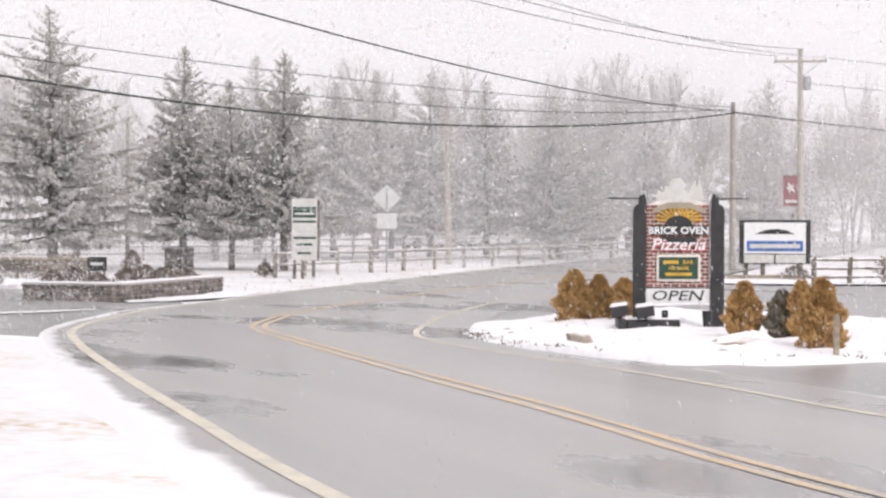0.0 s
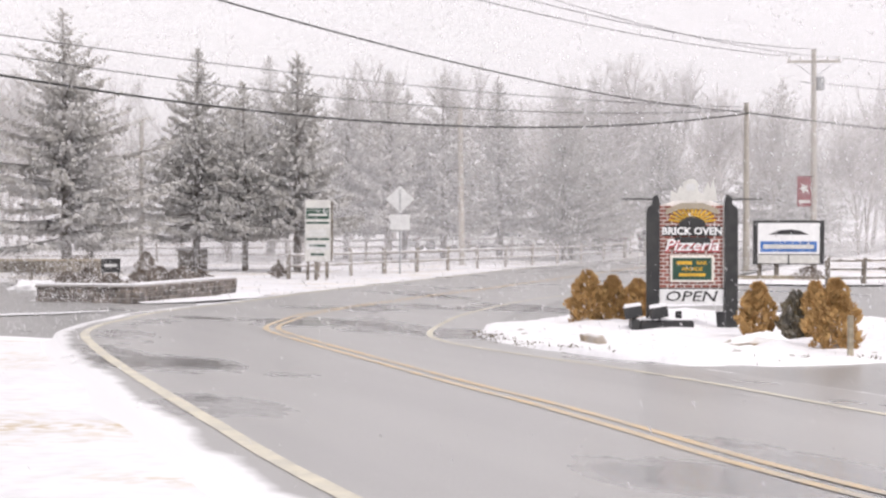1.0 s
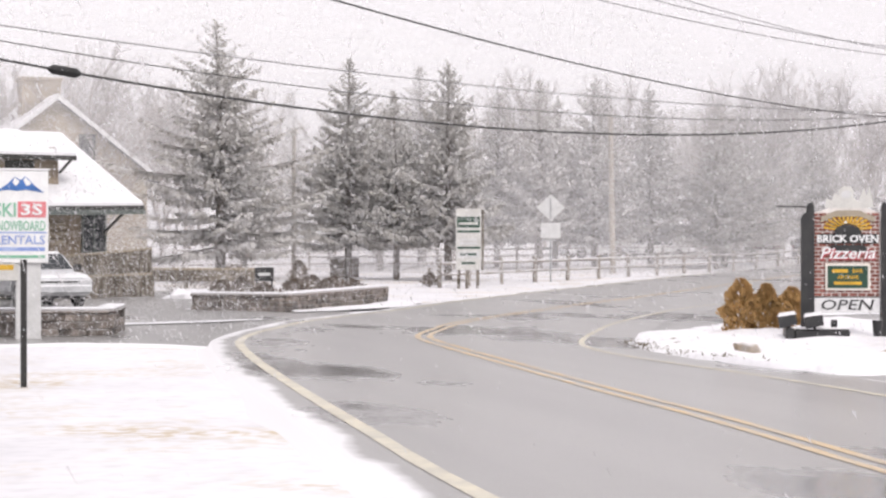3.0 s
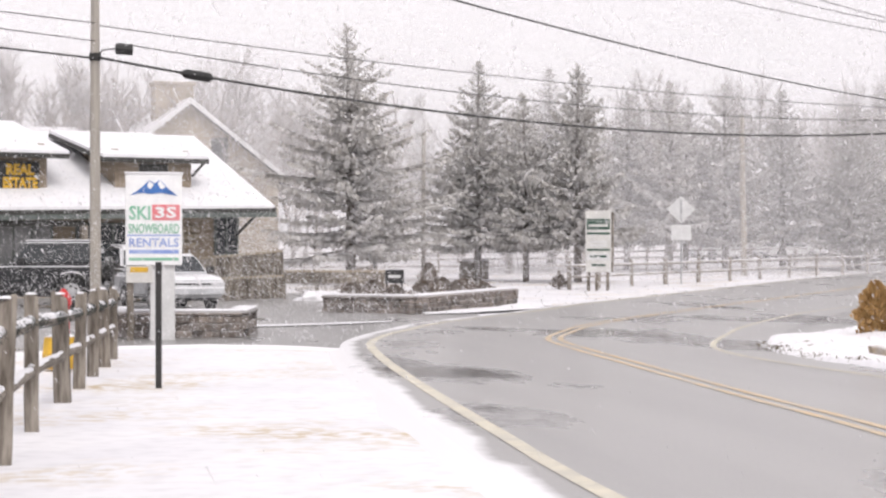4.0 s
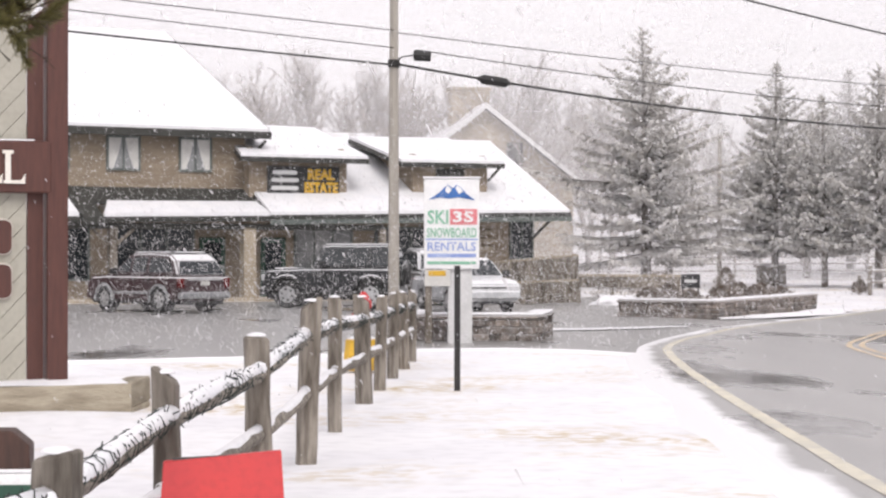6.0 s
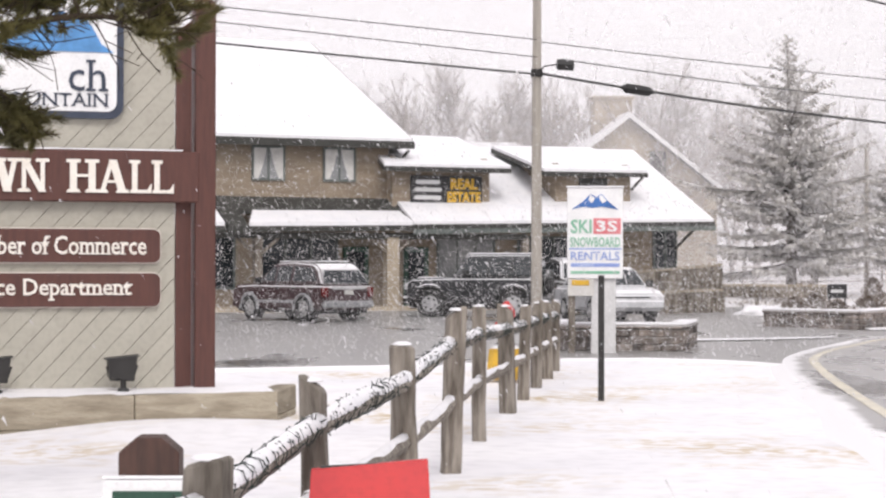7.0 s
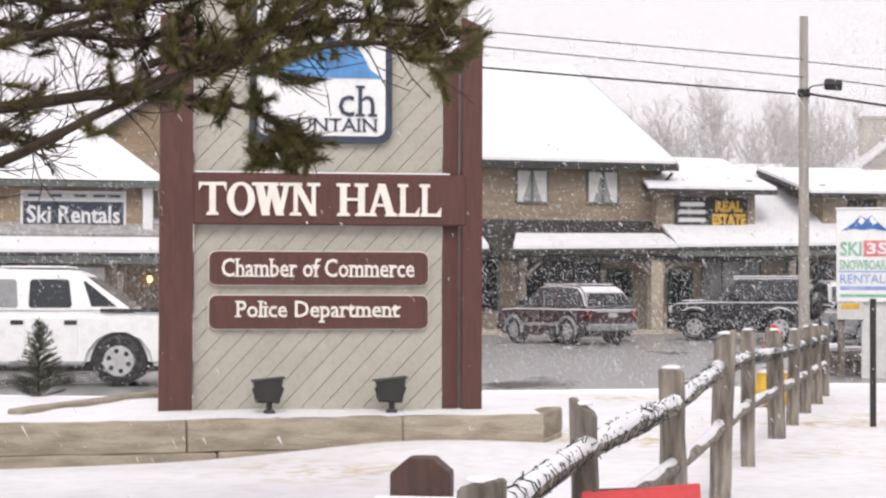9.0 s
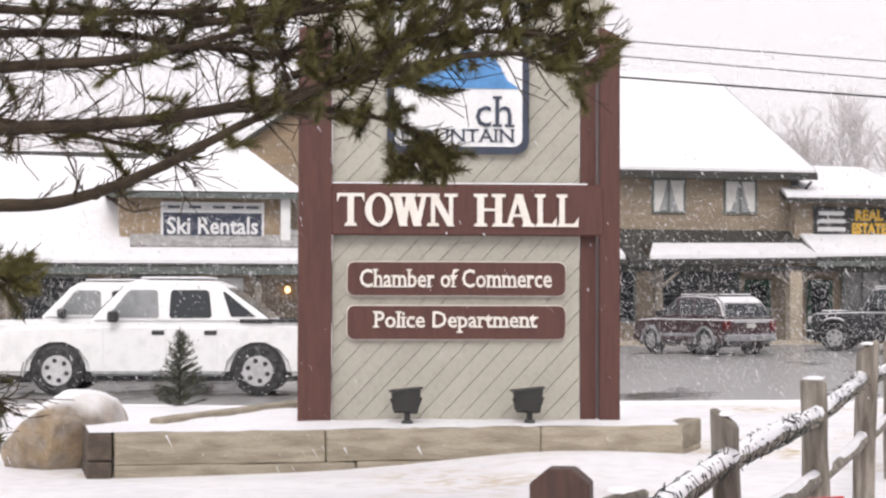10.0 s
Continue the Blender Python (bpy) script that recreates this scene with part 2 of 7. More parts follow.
def solid(name, bm, material, label, category, group="", kind="", m=None, smooth=False):
    ob = part(name, bm, material, None, "", smooth)
    if m is not None:
        ob.matrix_basis = m
    return tagged(ob, label, category, group, kind)


def box(bm, x0, y0, z0, x1, y1, z1, bevel=0.0, m=None):
    r = bmesh.ops.create_cube(bm, size=1)
    vs = r["verts"]
    for v in vs:
        v.co = Vector(((x0 + x1) / 2 + v.co.x * (x1 - x0), (y0 + y1) / 2 + v.co.y * (y1 - y0), (z0 + z1) / 2 + v.co.z * (z1 - z0)))
    if m is not None:
        for v in vs:
            v.co = m @ v.co
    if bevel:
        es = list({e for v in vs for e in v.link_edges})
        bmesh.ops.bevel(bm, geom=es, offset=bevel, segments=1, affect="EDGES")
    return bm


def boxm(*a, **k):
    return box(bmesh.new(), *a, **k)


def tube(bm, pts, rads, n=8, caps=True):
    """A tapered tube along a line of points."""
    rings = []
    for i, p in enumerate(pts):
        p = Vector(p)
        d = (Vector(pts[min(i + 1, len(pts) - 1)]) - Vector(pts[max(i - 1, 0)])).normalized()
        a = d.orthogonal().normalized() if abs(d.z) > 0.95 else Vector((0, 0, 1)).cross(d).normalized()
        b = d.cross(a)
        r = rads[i] if hasattr(rads, "__len__") else rads
        rings.append([bm.verts.new(p + (a * math.cos(2 * math.pi * k / n) + b * math.sin(2 * math.pi * k / n)) * r) for k in range(n)])
    for u, v in zip(rings, rings[1:]):
        for k in range(n):
            bm.faces.new((u[k], u[(k + 1) % n], v[(k + 1) % n], v[k]))
    if caps and n > 2:
        bm.faces.new(rings[0][::-1])
        bm.faces.new(rings[-1])
    return bm


def tubem(pts, rads, n=8):
    return tube(bmesh.new(), pts, rads, n)


def prism(poly, y0, y1, bm=None):
    """A polygon in x-z pushed from y0 to y1."""
    bm = bm or bmesh.new()
    a = [bm.verts.new((x, y0, z)) for x, z in poly]
    b = [bm.verts.new((x, y1, z)) for x, z in poly]
    bm.faces.new(a)
    bm.faces.new(b[::-1])
    for i in range(len(poly)):
        j = (i + 1) % len(poly)
        bm.faces.new((a[j], a[i], b[i], b[j]))
    bmesh.ops.recalc_face_normals(bm, faces=bm.faces[:])
    return bm


def slab(quad, thick, bm=None):
    """A roof slab: four points of its top, and a thickness straight down."""
    bm = bm or bmesh.new()
    a = [bm.verts.new(p) for p in quad]
    b = [bm.verts.new(Vector(p) - Vector((0, 0, thick))) for p in quad]
    k = len(a)
    bm.faces.new(a)
    bm.faces.new(b[::-1])
    for i in range(k):
        bm.faces.new((a[(i + 1) % k], a[i], b[i], b[(i + 1) % k]))
    bmesh.ops.recalc_face_normals(bm, faces=bm.faces[:])
    return bm


def round_rect(x0, z0, x1, z1, r, k=4):
    out = []
    for cx, cz, a in ((x1 - r, z0 + r, -90), (x1 - r, z1 - r, 0), (x0 + r, z1 - r, 90), (x0 + r, z0 + r, 180)):
        out += [(cx + r * math.cos(radians(a + 90 * i / k)), cz + r * math.sin(radians(a + 90 * i / k))) for i in range(k + 1)]
    return out


def add_serifs(me, height, depth):
    """Slab serifs on the free ends of the upright strokes."""
    used = {}
    owner = {}
    for p in me.polygons:
        if p.normal.y < -0.9:
            for e in p.edge_keys:
                used[e] = used.get(e, 0) + 1
                owner[e] = p.center.z
    ends = []
    for e, c in used.items():
        a, b = (me.vertices[i].co for i in e)
        if c == 1 and abs(a.z - b.z) < height * 0.01 and height * 0.05 < abs(a.x - b.x) < height * 0.26:
            ends.append((min(a.x, b.x), max(a.x, b.x), a.z, 1 if owner[e] > a.z else -1))
    bm = bmesh.new()
    bm.from_mesh(me)
    for x0, x1, z, s in ends:
        r = height * 0.085
        z1 = z + s * height * 0.075
        box(bm, x0 - r, -depth - 0.0015, min(z, z1), x1 + r, 0, max(z, z1))
    bm.to_mesh(me)
    bm.free()


def lettering(text, width, height, x, y, z, material, parent, name="lettering", depth=0.012, shear=0.0, bold=0.0, serif=False):
    """Raised letters in the x-z plane facing -y, centred at x, z, fitted to a width and height."""
    cu = bpy.data.curves.new(name, "FONT")
    cu.body, cu.align_x, cu.extrude, cu.shear, cu.offset, cu.resolution_u = text, "CENTER", 0.02, shear, bold, 2
    tmp = bpy.data.objects.new("tmp", cu)
    me = bpy.data.meshes.new_from_object(tmp)
    bpy.data.objects.remove(tmp)
    bpy.data.curves.remove(cu)
    co = np.array([v.co[:] for v in me.vertices])
    lo, hi = co.min(0), co.max(0)
    cx, cy = (lo[0] + hi[0]) / 2, (lo[1] + hi[1]) / 2
    for v in me.vertices:
        v.co = ((v.co.x - cx) / (hi[0] - lo[0]) * width, -(v.co.z - lo[2]) / (hi[2] - lo[2]) * depth, (v.co.y - cy) / (hi[1] - lo[1]) * height)
    if serif:
        add_serifs(me, height, depth)
    me.materials.append(material)
    me.name = name
    ob = new(name, me)
    ob.parent = parent
    ob.location = (x, y, z)
    return ob


def jitter(bm, amt, seed=0, scale=3.0):
    for v in bm.verts:
        v.co += noise.noise_vector(v.co * scale + Vector((seed * 7.1, seed * 3.3, seed))) * amt
    return bm


# ---- ground ----
def rise(x, y):
    """The ground lies level near the bend and climbs gently beyond it."""
    d = math.hypot(x, y)
    z = 0.007 * max(0.0, min(d, 110) - 60)
    return z + 0.020 * max(0.0, min(d, 160) - 110) + 0.006 * max(0.0, d - 160)


def build_ground():
    verts, faces = [], []
    radii = [0.0] + [1.5 * 1.04 ** i for i in range(195)]
    n = 300
    for i, r in enumerate(radii):
        for k in range(n):
            a = 2 * math.pi * (k + 0.5 * (i % 2)) / n
            x, y = r * math.sin(a), r * math.cos(a)
            z = rise(x, y) - 0.03 + (0.025 * noise.noise(Vector((x * 0.35, y * 0.35, 0))) if r < 300 else 0)
            if x < -2.3 and 10 < y < 21 and r < 40:
                z -= 0.08 * min(1, (-2.3 - x) / 3)
            z += 0.13 * math.exp(-(((x + 3.0) / 1.6) ** 2 + ((y - 18.6) / 0.9) ** 2))
            verts.append((x, y, z))
    for i in range(len(radii) - 1):
        for k in range(n):
            a, b = i * n + k, i * n + (k + 1) % n
            faces.append((a, a + n, b + n, b))
    me = bpy.data.meshes.new("ground")
    me.from_pydata(verts, [], faces)
    me.polygons.foreach_set("use_smooth", [True] * len(faces))
    me.materials.append(GROUND)
    tagged(new("ground", me), "snow-covered roadside ground with tan grass showing through", "snowy ground", kind="structure")


def ground_mat():
    m = mat("snowy_verge", (0.81, 0.80, 0.82), 0.65, col2=(0.74, 0.73, 0.76), scale=0.5, bump=0.45, bscale=7.0, object_space=False)
    n, l = m.node_tree.nodes, m.node_tree.links
    b = n["Principled BSDF"]
    src = b.inputs["Base Color"].links[0].from_socket
    pos = n.new("ShaderNodeNewGeometry").outputs["Position"]
    masks = []
    for s, lo, hi in ((0.33, 0.50, 0.70), (6.0, 0.45, 0.60)):
        t = n.new("ShaderNodeTexNoise")
        t.inputs["Scale"].default_value, t.inputs["Detail"].default_value = s, 5.0
        l.new(pos, t.inputs["Vector"])
        g = n.new("ShaderNodeMapRange")
        g.inputs[1].default_value, g.inputs[2].default_value = lo, hi
        l.new(t.outputs["Fac"], g.inputs[0])
        masks.append(g.outputs[0])
    mu = n.new("ShaderNodeMath")
    mu.operation = "MULTIPLY"
    l.new(masks[0], mu.inputs[0])
    l.new(masks[1], mu.inputs[1])
    mx = n.new("ShaderNodeMixRGB")
    l.new(mu.outputs[0], mx.inputs[0])
    l.new(src, mx.inputs[1])
    mx.inputs[2].default_value = (0.50, 0.38, 0.20, 1)
    l.new(mx.outputs[0], b.inputs["Base Color"])
    return m


GROUND = ground_mat()
build_ground()


def smooth_line(pts, step=1.0):
    """Catmull-Rom through the points, in even small steps."""
    p = [Vector((*q, 0)) for q in pts]
    p = [p[0] * 2 - p[1]] + p + [p[-1] * 2 - p[-2]]
    out = []
    for i in range(1, len(p) - 2):
        k = max(2, int((p[i + 1] - p[i]).length / step))
        for j in range(k):
            t = j / k
            out.append(0.5 * (2 * p[i] + (p[i + 1] - p[i - 1]) * t + (2 * p[i - 1] - 5 * p[i] + 4 * p[i + 1] - p[i + 2]) * t * t
                              + (3 * p[i] - p[i - 1] - 3 * p[i + 1] + p[i + 2]) * t ** 3))
    out.append(p[-2])
    return out


def paved(name, outline, lift, material, label, category, ragged=0.06, rim=0.0):
    """A flat paved sheet inside an outline, its edge ragged; a rim runs out under the snow."""
    bm = bmesh.new()
    verge = bm.verts.layers.float.new("verge")
    area = sum(a[0] * c[1] - c[0] * a[1] for a, c in zip(outline, outline[1:] + outline[:1]))
    pts = []
    for q in outline:
        w = noise.noise_vector(Vector((q[0] * 1.3, q[1] * 1.3, 4.0))) * ragged + noise.noise_vector(Vector((q[0] * 0.3, q[1] * 0.3, 9.0))) * ragged * 2
        pts.append(Vector((q[0] + w.x, q[1] + w.y)))
    vs = [bm.verts.new((p.x, p.y, rise(p.x, p.y) + lift)) for p in pts]
    face = bm.faces.new(vs)
    if rim:
        n = len(vs)
        s = 1 if area > 0 else -1
        rings = [vs]
        for off, dz, e in ((rim * 0.45, 0.0, 0.9), (rim, -0.10, 1.8)):
            ring = []
            for k, p in enumerate(pts):
                d = (pts[(k + 1) % n] - pts[k - 1]).normalized()
                o = p + Vector((d.y, -d.x)) * s * off
                v = bm.verts.new((o.x, o.y, rise(o.x, o.y) + lift + dz))
                v[verge] = e
                ring.append(v)
            for k in range(n):
                bm.faces.new((rings[-1][k], ring[k], ring[(k + 1) % n], rings[-1][(k + 1) % n]))
            rings.append(ring)
    bmesh.ops.triangulate(bm, faces=[face])
    for f in bm.faces:
        f.normal_update()
        if f.normal.z < 0:
            f.normal_flip()
    return solid(name, bm, material, label, category, kind="structure")


LEFT_LINE = [(3.2, -40), (3.2, -10), (3.25, 4), (3.47, 12.0), (3.76, 16.4), (4.07, 20.6), (4.32, 23.7), (4.70, 27.8), (5.22, 32.0), (6.0, 35.1), (6.85, 37.4), (8.25, 41.0),
             (11.6, 47.2), (16.6, 57.0), (24.5, 69.5), (34.5, 85), (50, 106), (85, 146), (120, 185)]
MID_LINE = [(6.2, -40), (6.2, -10), (6.25, 4), (6.50, 11.2), (6.84, 14.7), (7.07, 17.0), (7.27, 20.0), (7.75, 25.5), (8.12, 29.6), (8.55, 32.9), (9.6, 35.9), (11.2, 39.6),
            (14.6, 45.6), (19.5, 53.8), (27.5, 66.0), (37.5, 81), (53, 102), (88, 142), (123, 181)]
RIGHT_LINE = [(9.3, -40), (9.3, -10), (9.35, 5), (9.45, 13.0), (9.55, 16.0), (9.75, 18.4), (9.86, 21.5), (9.80, 26.0), (10.05, 28.6), (10.65, 30.7), (12.1, 34.1), (14.1, 38.3),
              (18.4, 45.8), (23.3, 52.6), (30.8, 62.5), (41, 77), (56, 98), (91, 138), (126, 177)]


def station(pts, s):
    """The point at a fractional station of a smooth line."""
    i = min(int(s), len(pts) - 2)
    t = s - i
    p = [Vector((*pts[min(max(i + k, 0), len(pts) - 1)], 0)) for k in (-1, 0, 1, 2)]
    return 0.5 * (2 * p[1] + (p[2] - p[0]) * t + (2 * p[0] - 5 * p[1] + 4 * p[2] - p[3]) * t * t + (3 * p[1] - p[0] - 3 * p[2] + p[3]) * t ** 3)


def build_roads():
    pairs = []
    for k in range(len(LEFT_LINE) - 1):
        for j in range(12):
            pairs.append(k + j / 12)
    pairs.append(len(LEFT_LINE) - 1)
    bm = bmesh.new()
    verge = bm.verts.layers.float.new("verge")
    rows = []
    for s in pairs:
        a, b = station(LEFT_LINE, s), station(RIGHT_LINE, s)
        d = (b - a).normalized()
        a2, a1, b2 = a - d * 1.0, a - d * 0.06, b + d * 1.0
        cols = [a2, a - d * 0.48, a1] + [a1.lerp(b2, k / 4) for k in range(1, 5)]
        rows.append([bm.verts.new((*q.xy, rise(*q.xy) + (0.022 if i else -0.09))) for i, q in enumerate(cols)])
        for v, e in zip(rows[-1], (1.9, 1.0, 0.0, 0, 0, 0, 0)):
            v[verge] = e
    for u, v in zip(rows, rows[1:]):
        for k in range(6):
            bm.faces.new((u[k], u[k + 1], v[k + 1], v[k]))
    solid("road", bm, ASPHALT, "wet grey asphalt road bending round a snowy island", "road", kind="structure")

    def stripe(name, line, off, width, material, label):
        pts = smooth_line(line, 0.8)
        bm = bmesh.new()
        prev = None
        for i, p in enumerate(pts):
            d = (pts[min(i + 1, len(pts) - 1)] - pts[max(i - 1, 0)]).normalized()
            s = Vector((d.y, -d.x, 0))
            w = width * (1 + 0.12 * noise.noise(p * 3))
            z = rise(p.x, p.y) + 0.027
            a, b = p + s * (off - w / 2), p + s * (off + w / 2)
            cur = (bm.verts.new((a.x, a.y, z)), bm.verts.new((b.x, b.y, z)))
            if prev:
                bm.faces.new((prev[0], prev[1], cur[1], cur[0]))
            prev = cur
        solid(name, bm, material, label, "road marking", kind="structure")

    stripe("edge_line_left", LEFT_LINE, 0, 0.15, WHITELINE, "worn white edge line painted on wet asphalt")
    stripe("edge_line_right", RIGHT_LINE, 0, 0.10, WHITELINE, "faint white edge line beside the snowy island")
    stripe("centre_line_left", MID_LINE, -0.105, 0.10, YELLOWLINE, "worn yellow centre line on wet asphalt")
    stripe("centre_line_right", MID_LINE, 0.105, 0.10, YELLOWLINE, "worn yellow centre line on wet asphalt")

    lot = [(5.6, 34), (4.75, 30.6), (4.3, 31.6), (3.6, 32.3), (2.7, 32.9), (1.2, 32.5), (-0.8, 30.7), (-4, 29.2), (-9.3, 26.6), (-20, 25), (-45, 20), (-50, 42)]
    for i in range(12):   # along the kerb of the long building
        u = -42 + i * 3.95
        lot.append((7.7 + u * 0.9135 + 0.4067 * 2.0, 70 + u * 0.4067 - 0.9135 * 2.0))
    lot += [(9.5, 67), (8.0, 58), (6.5, 49.5), (8.4, 46.4), (10.2, 46.5), (9.3, 43)]
    fine = []
    for a, b in zip(lot, lot[1:] + lot[:1]):
        k = max(1, int(math.hypot(b[0] - a[0], b[1] - a[1]) / 0.5))
        fine += [(a[0] + (b[0] - a[0]) * j / k, a[1] + (b[1] - a[1]) * j / k) for j in range(k)]
    paved("parking_lot", fine, 0.010, LOT_ASPHALT, "dark slushy asphalt parking lot before the plaza", "parking lot", 0.12, 0.5)

    lot2 = [(11, -10), (10.9, 15), (11.0, 21), (11.0, 28), (12.6, 33.5), (15, 38.2), (19, 44.6), (24, 51.5), (29, 58.0), (33, 56), (40, 53), (60, 46), (70, 20), (60, -10)]
    fine = []
    for a, b in zip(lot2, lot2[1:] + lot2[:1]):
        k = max(1, int(math.hypot(b[0] - a[0], b[1] - a[1]) / 1.0))
        fine += [(a[0] + (b[0] - a[0]) * j / k, a[1] + (b[1] - a[1]) * j / k) for j in range(k)]
    paved("side_lot", fine, 0.014, LOT_ASPHALT, "wet asphalt side lot behind the snowy island", "parking lot", 0.1, 0.5)


build_roads()


def build_island():
    """A low snow mound with an uneven kerbless edge."""
    edge = [(11.35, 30.6), (10.75, 28.5), (10.5, 26.2), (10.55, 23.8), (11.0, 21.7), (12.2, 21.3), (13.6, 21.5), (16.5, 22.0), (19.5, 25.0), (20.5, 30.0), (20.0, 35.0), (17.8, 36.8), (15.4, 35.6), (12.8, 32.6)]
    pts = smooth_line(edge + edge[:1], 0.35)[:-1]
    c = Vector((15.2, 28.8, 0))
    bm = bmesh.new()
    rings = []
    fr = [1.0, 0.985, 0.96, 0.93, 0.89, 0.84, 0.78, 0.70, 0.60, 0.48, 0.34, 0.2, 0.1]
    hs = [-0.02, 0.05, 0.07, 0.09, 0.10, 0.12, 0.13, 0.14, 0.15, 0.15, 0.15, 0.15, 0.15]
    for f, h in zip(fr, hs):
        ring = []
        for p in pts:
            q = c + (p - c) * f
            q += noise.noise_vector(Vector((q.x, q.y, 1)) * 1.6) * 0.10 * (1 if f > 0.9 else 0.4)
            q.z = h + (0.15 * noise.noise(Vector((q.x * 1.1, q.y * 1.1, 2))) + 0.05 * noise.noise(Vector((q.x * 3, q.y * 3, 2))) + 0.025 * noise.noise(Vector((q.x * 8, q.y * 8, 2))) if f < 0.99 else 0)
            ring.append(bm.verts.new(q))
        rings.append(ring)
    k = len(pts)
    for u, v in zip(rings, rings[1:]):
        for i in range(k):
            bm.faces.new((u[i], u[(i + 1) % k], v[(i + 1) % k], v[i]))
    bm.faces.new(rings[-1])
    bmesh.ops.recalc_face_normals(bm, faces=bm.faces[:])
    solid("snow_island", bm, ISLANDSNOW, "low snow-covered planted island in the road bend", "snowy mound", kind="structure", smooth=True)


def island_mat():
    m = mat("island_snow", (0.86, 0.85, 0.87), 0.65, col2=(0.80, 0.79, 0.82), scale=0.7, bump=0.5, bscale=6.0, object_space=False)
    n, l = m.node_tree.nodes, m.node_tree.links
    b = n["Principled BSDF"]
    src = b.inputs["Base Color"].links[0].from_socket
    pos = n.new("ShaderNodeNewGeometry").outputs["Position"]
    t = n.new("ShaderNodeTexNoise")
    t.inputs["Scale"].default_value, t.inputs["Detail"].default_value = 3.2, 9.0
    l.new(pos, t.inputs["Vector"])
    g = n.new("ShaderNodeMapRange")
    g.inputs[1].default_value, g.inputs[2].default_value = 0.67, 0.75
    l.new(t.outputs["Fac"], g.inputs[0])
    mx = n.new("ShaderNodeMixRGB")
    l.new(g.outputs[0], mx.inputs[0])
    l.new(src, mx.inputs[1])
    mx.inputs[2].default_value = (0.16, 0.12, 0.07, 1)
    l.new(mx.outputs[0], b.inputs["Base Color"])
    return m


ISLANDSNOW = island_mat()
build_island()


# ---- the plaza building ----
TRIMGREY = mat("wet_grey_shingle", (0.13, 0.12, 0.11), 0.7, col2=(0.20, 0.185, 0.17), scale=3.0, bump=0.4, snow=0.2, snow_scale=5, speck=0.2)
GLOW = bpy.data.materials.new("warm_lantern_glass")
GLOW.use_nodes = True
GLOW.node_tree.nodes["Principled BSDF"].inputs["Emission Color"].default_value = (1.0, 0.55, 0.2, 1)
GLOW.node_tree.nodes["Principled BSDF"].inputs["Emission Strength"].default_value = 1.6
SHINGLE2 = mat("light_brown_dormer_shingle", (0.36, 0.27, 0.18), 0.85, col2=(0.29, 0.22, 0.15), scale=1.2, bump=0.4, stretch=(1, 1, 5))
def build_plaza():
    b = thing("plaza_building", pose(7.7, 70, 0, 0, 0, 24), "long brown shingled shopping plaza with snow-covered roofs", "building")

    def wall(name, x0, y0, z0, x1, y1, z1, material=SHINGLE):
        return part(name, boxm(x0, y0, z0, x1, y1, z1), material, b)

    def roof(quad, thick=0.16, snow=0.10, label="snow-covered roof slope"):
        r = part("roof", slab(quad, thick), TRIM, b, label)
        c = sum((Vector(q) for q in quad), Vector()) / len(quad)
        top = [c + (Vector(q) - c) * 0.992 + Vector((0, 0, snow + 0.004)) for q in quad]
        s = slab(top, snow)
        part("roof_snow", s, SNOW_CAP, r, "thick fresh snow on the roof")
        return r

    def window(x0, z0, x1, z1, y, panes=2, glass=PALEGLASS, frame_mat=WHITE):
        w = part("window", boxm(x0, y - 0.02, z0, x1, y + 0.04, z1), glass, b)
        t = 0.07
        for q in ((x0 - t, z0 - t, x0, z1 + t), (x1, z0 - t, x1 + t, z1 + t), (x0, z1, x1, z1 + t), (x0, z0 - t, x1, z0)):
            part("frame", boxm(q[0], y - 0.06, q[1], q[2], y + 0.03, q[3]), frame_mat, w)
        for k in range(1, panes):
            x = x0 + (x1 - x0) * k / panes
            part("mullion", boxm(x - 0.035, y - 0.05, z0, x + 0.035, y + 0.02, z1), frame_mat, w)
        if z0 > 4:   # drawn-back curtains
            xm = (x0 + x1) / 2
            for s in (-1, 1):
                e = x0 if s < 0 else x1
                part("curtain", prism([(e, z1), (xm + s * 0.06, z1), (e - s * 0.34, (z0 + z1) / 2), (e - s * 0.16, z0), (e, z0)], y - 0.032, y - 0.022), DULLWHITE, w, "pale drawn-back curtain")
        return w

    # main two-storey block
    wall("wall", -29.0, 2.0, -0.1, -11.3, 2.25, 5.72)
    wall("wall", -29.0, 2.25, -0.1, -28.75, 13.0, 5.0)
    wall("wall", -11.55, 2.25, -0.1, -11.3, 13.0, 5.72)
    part("gable_wall", prism([(-32.2, 4.6), (-27.1, 4.6), (-27.1, 8.2)], 3.6, 3.9), SHINGLE2, b)
    roof([(-32.6, 3.2, 4.55), (-27.1, 3.2, 8.35), (-27.1, 11.0, 8.35), (-32.6, 11.0, 4.55)])
    roof([(-27.2, 1.4, 5.72), (-10.6, 1.4, 5.68), (-12.2, 7.6, 9.55), (-27.2, 7.6, 9.55)])
    roof([(-27.2, 7.6, 9.55), (-12.2, 7.6, 9.55), (-10.6, 13.8, 5.7), (-27.2, 13.8, 5.7)])
    roof([(-10.6, 1.4, 5.68), (-10.6, 13.8, 5.68), (-12.2, 7.6, 9.55)])
    part("fascia", boxm(-27.2, 1.33, 5.45, -10.6, 1.395, 5.66), TRIM, b)
    for x in (-27.2, -24.2, -21.2, -18.5, -16.1, -13.6):
        window(x, 4.38, x + 1.02, 5.40, 1.99, 2, PALEGLASS, GREENTRIM)
    # right wing
    wall("wall", -11.3, 2.0, -0.1, -0.05, 2.25, 3.35)
    wall("wall", -0.30, 2.25, -0.1, -0.05, 10.0, 3.3)
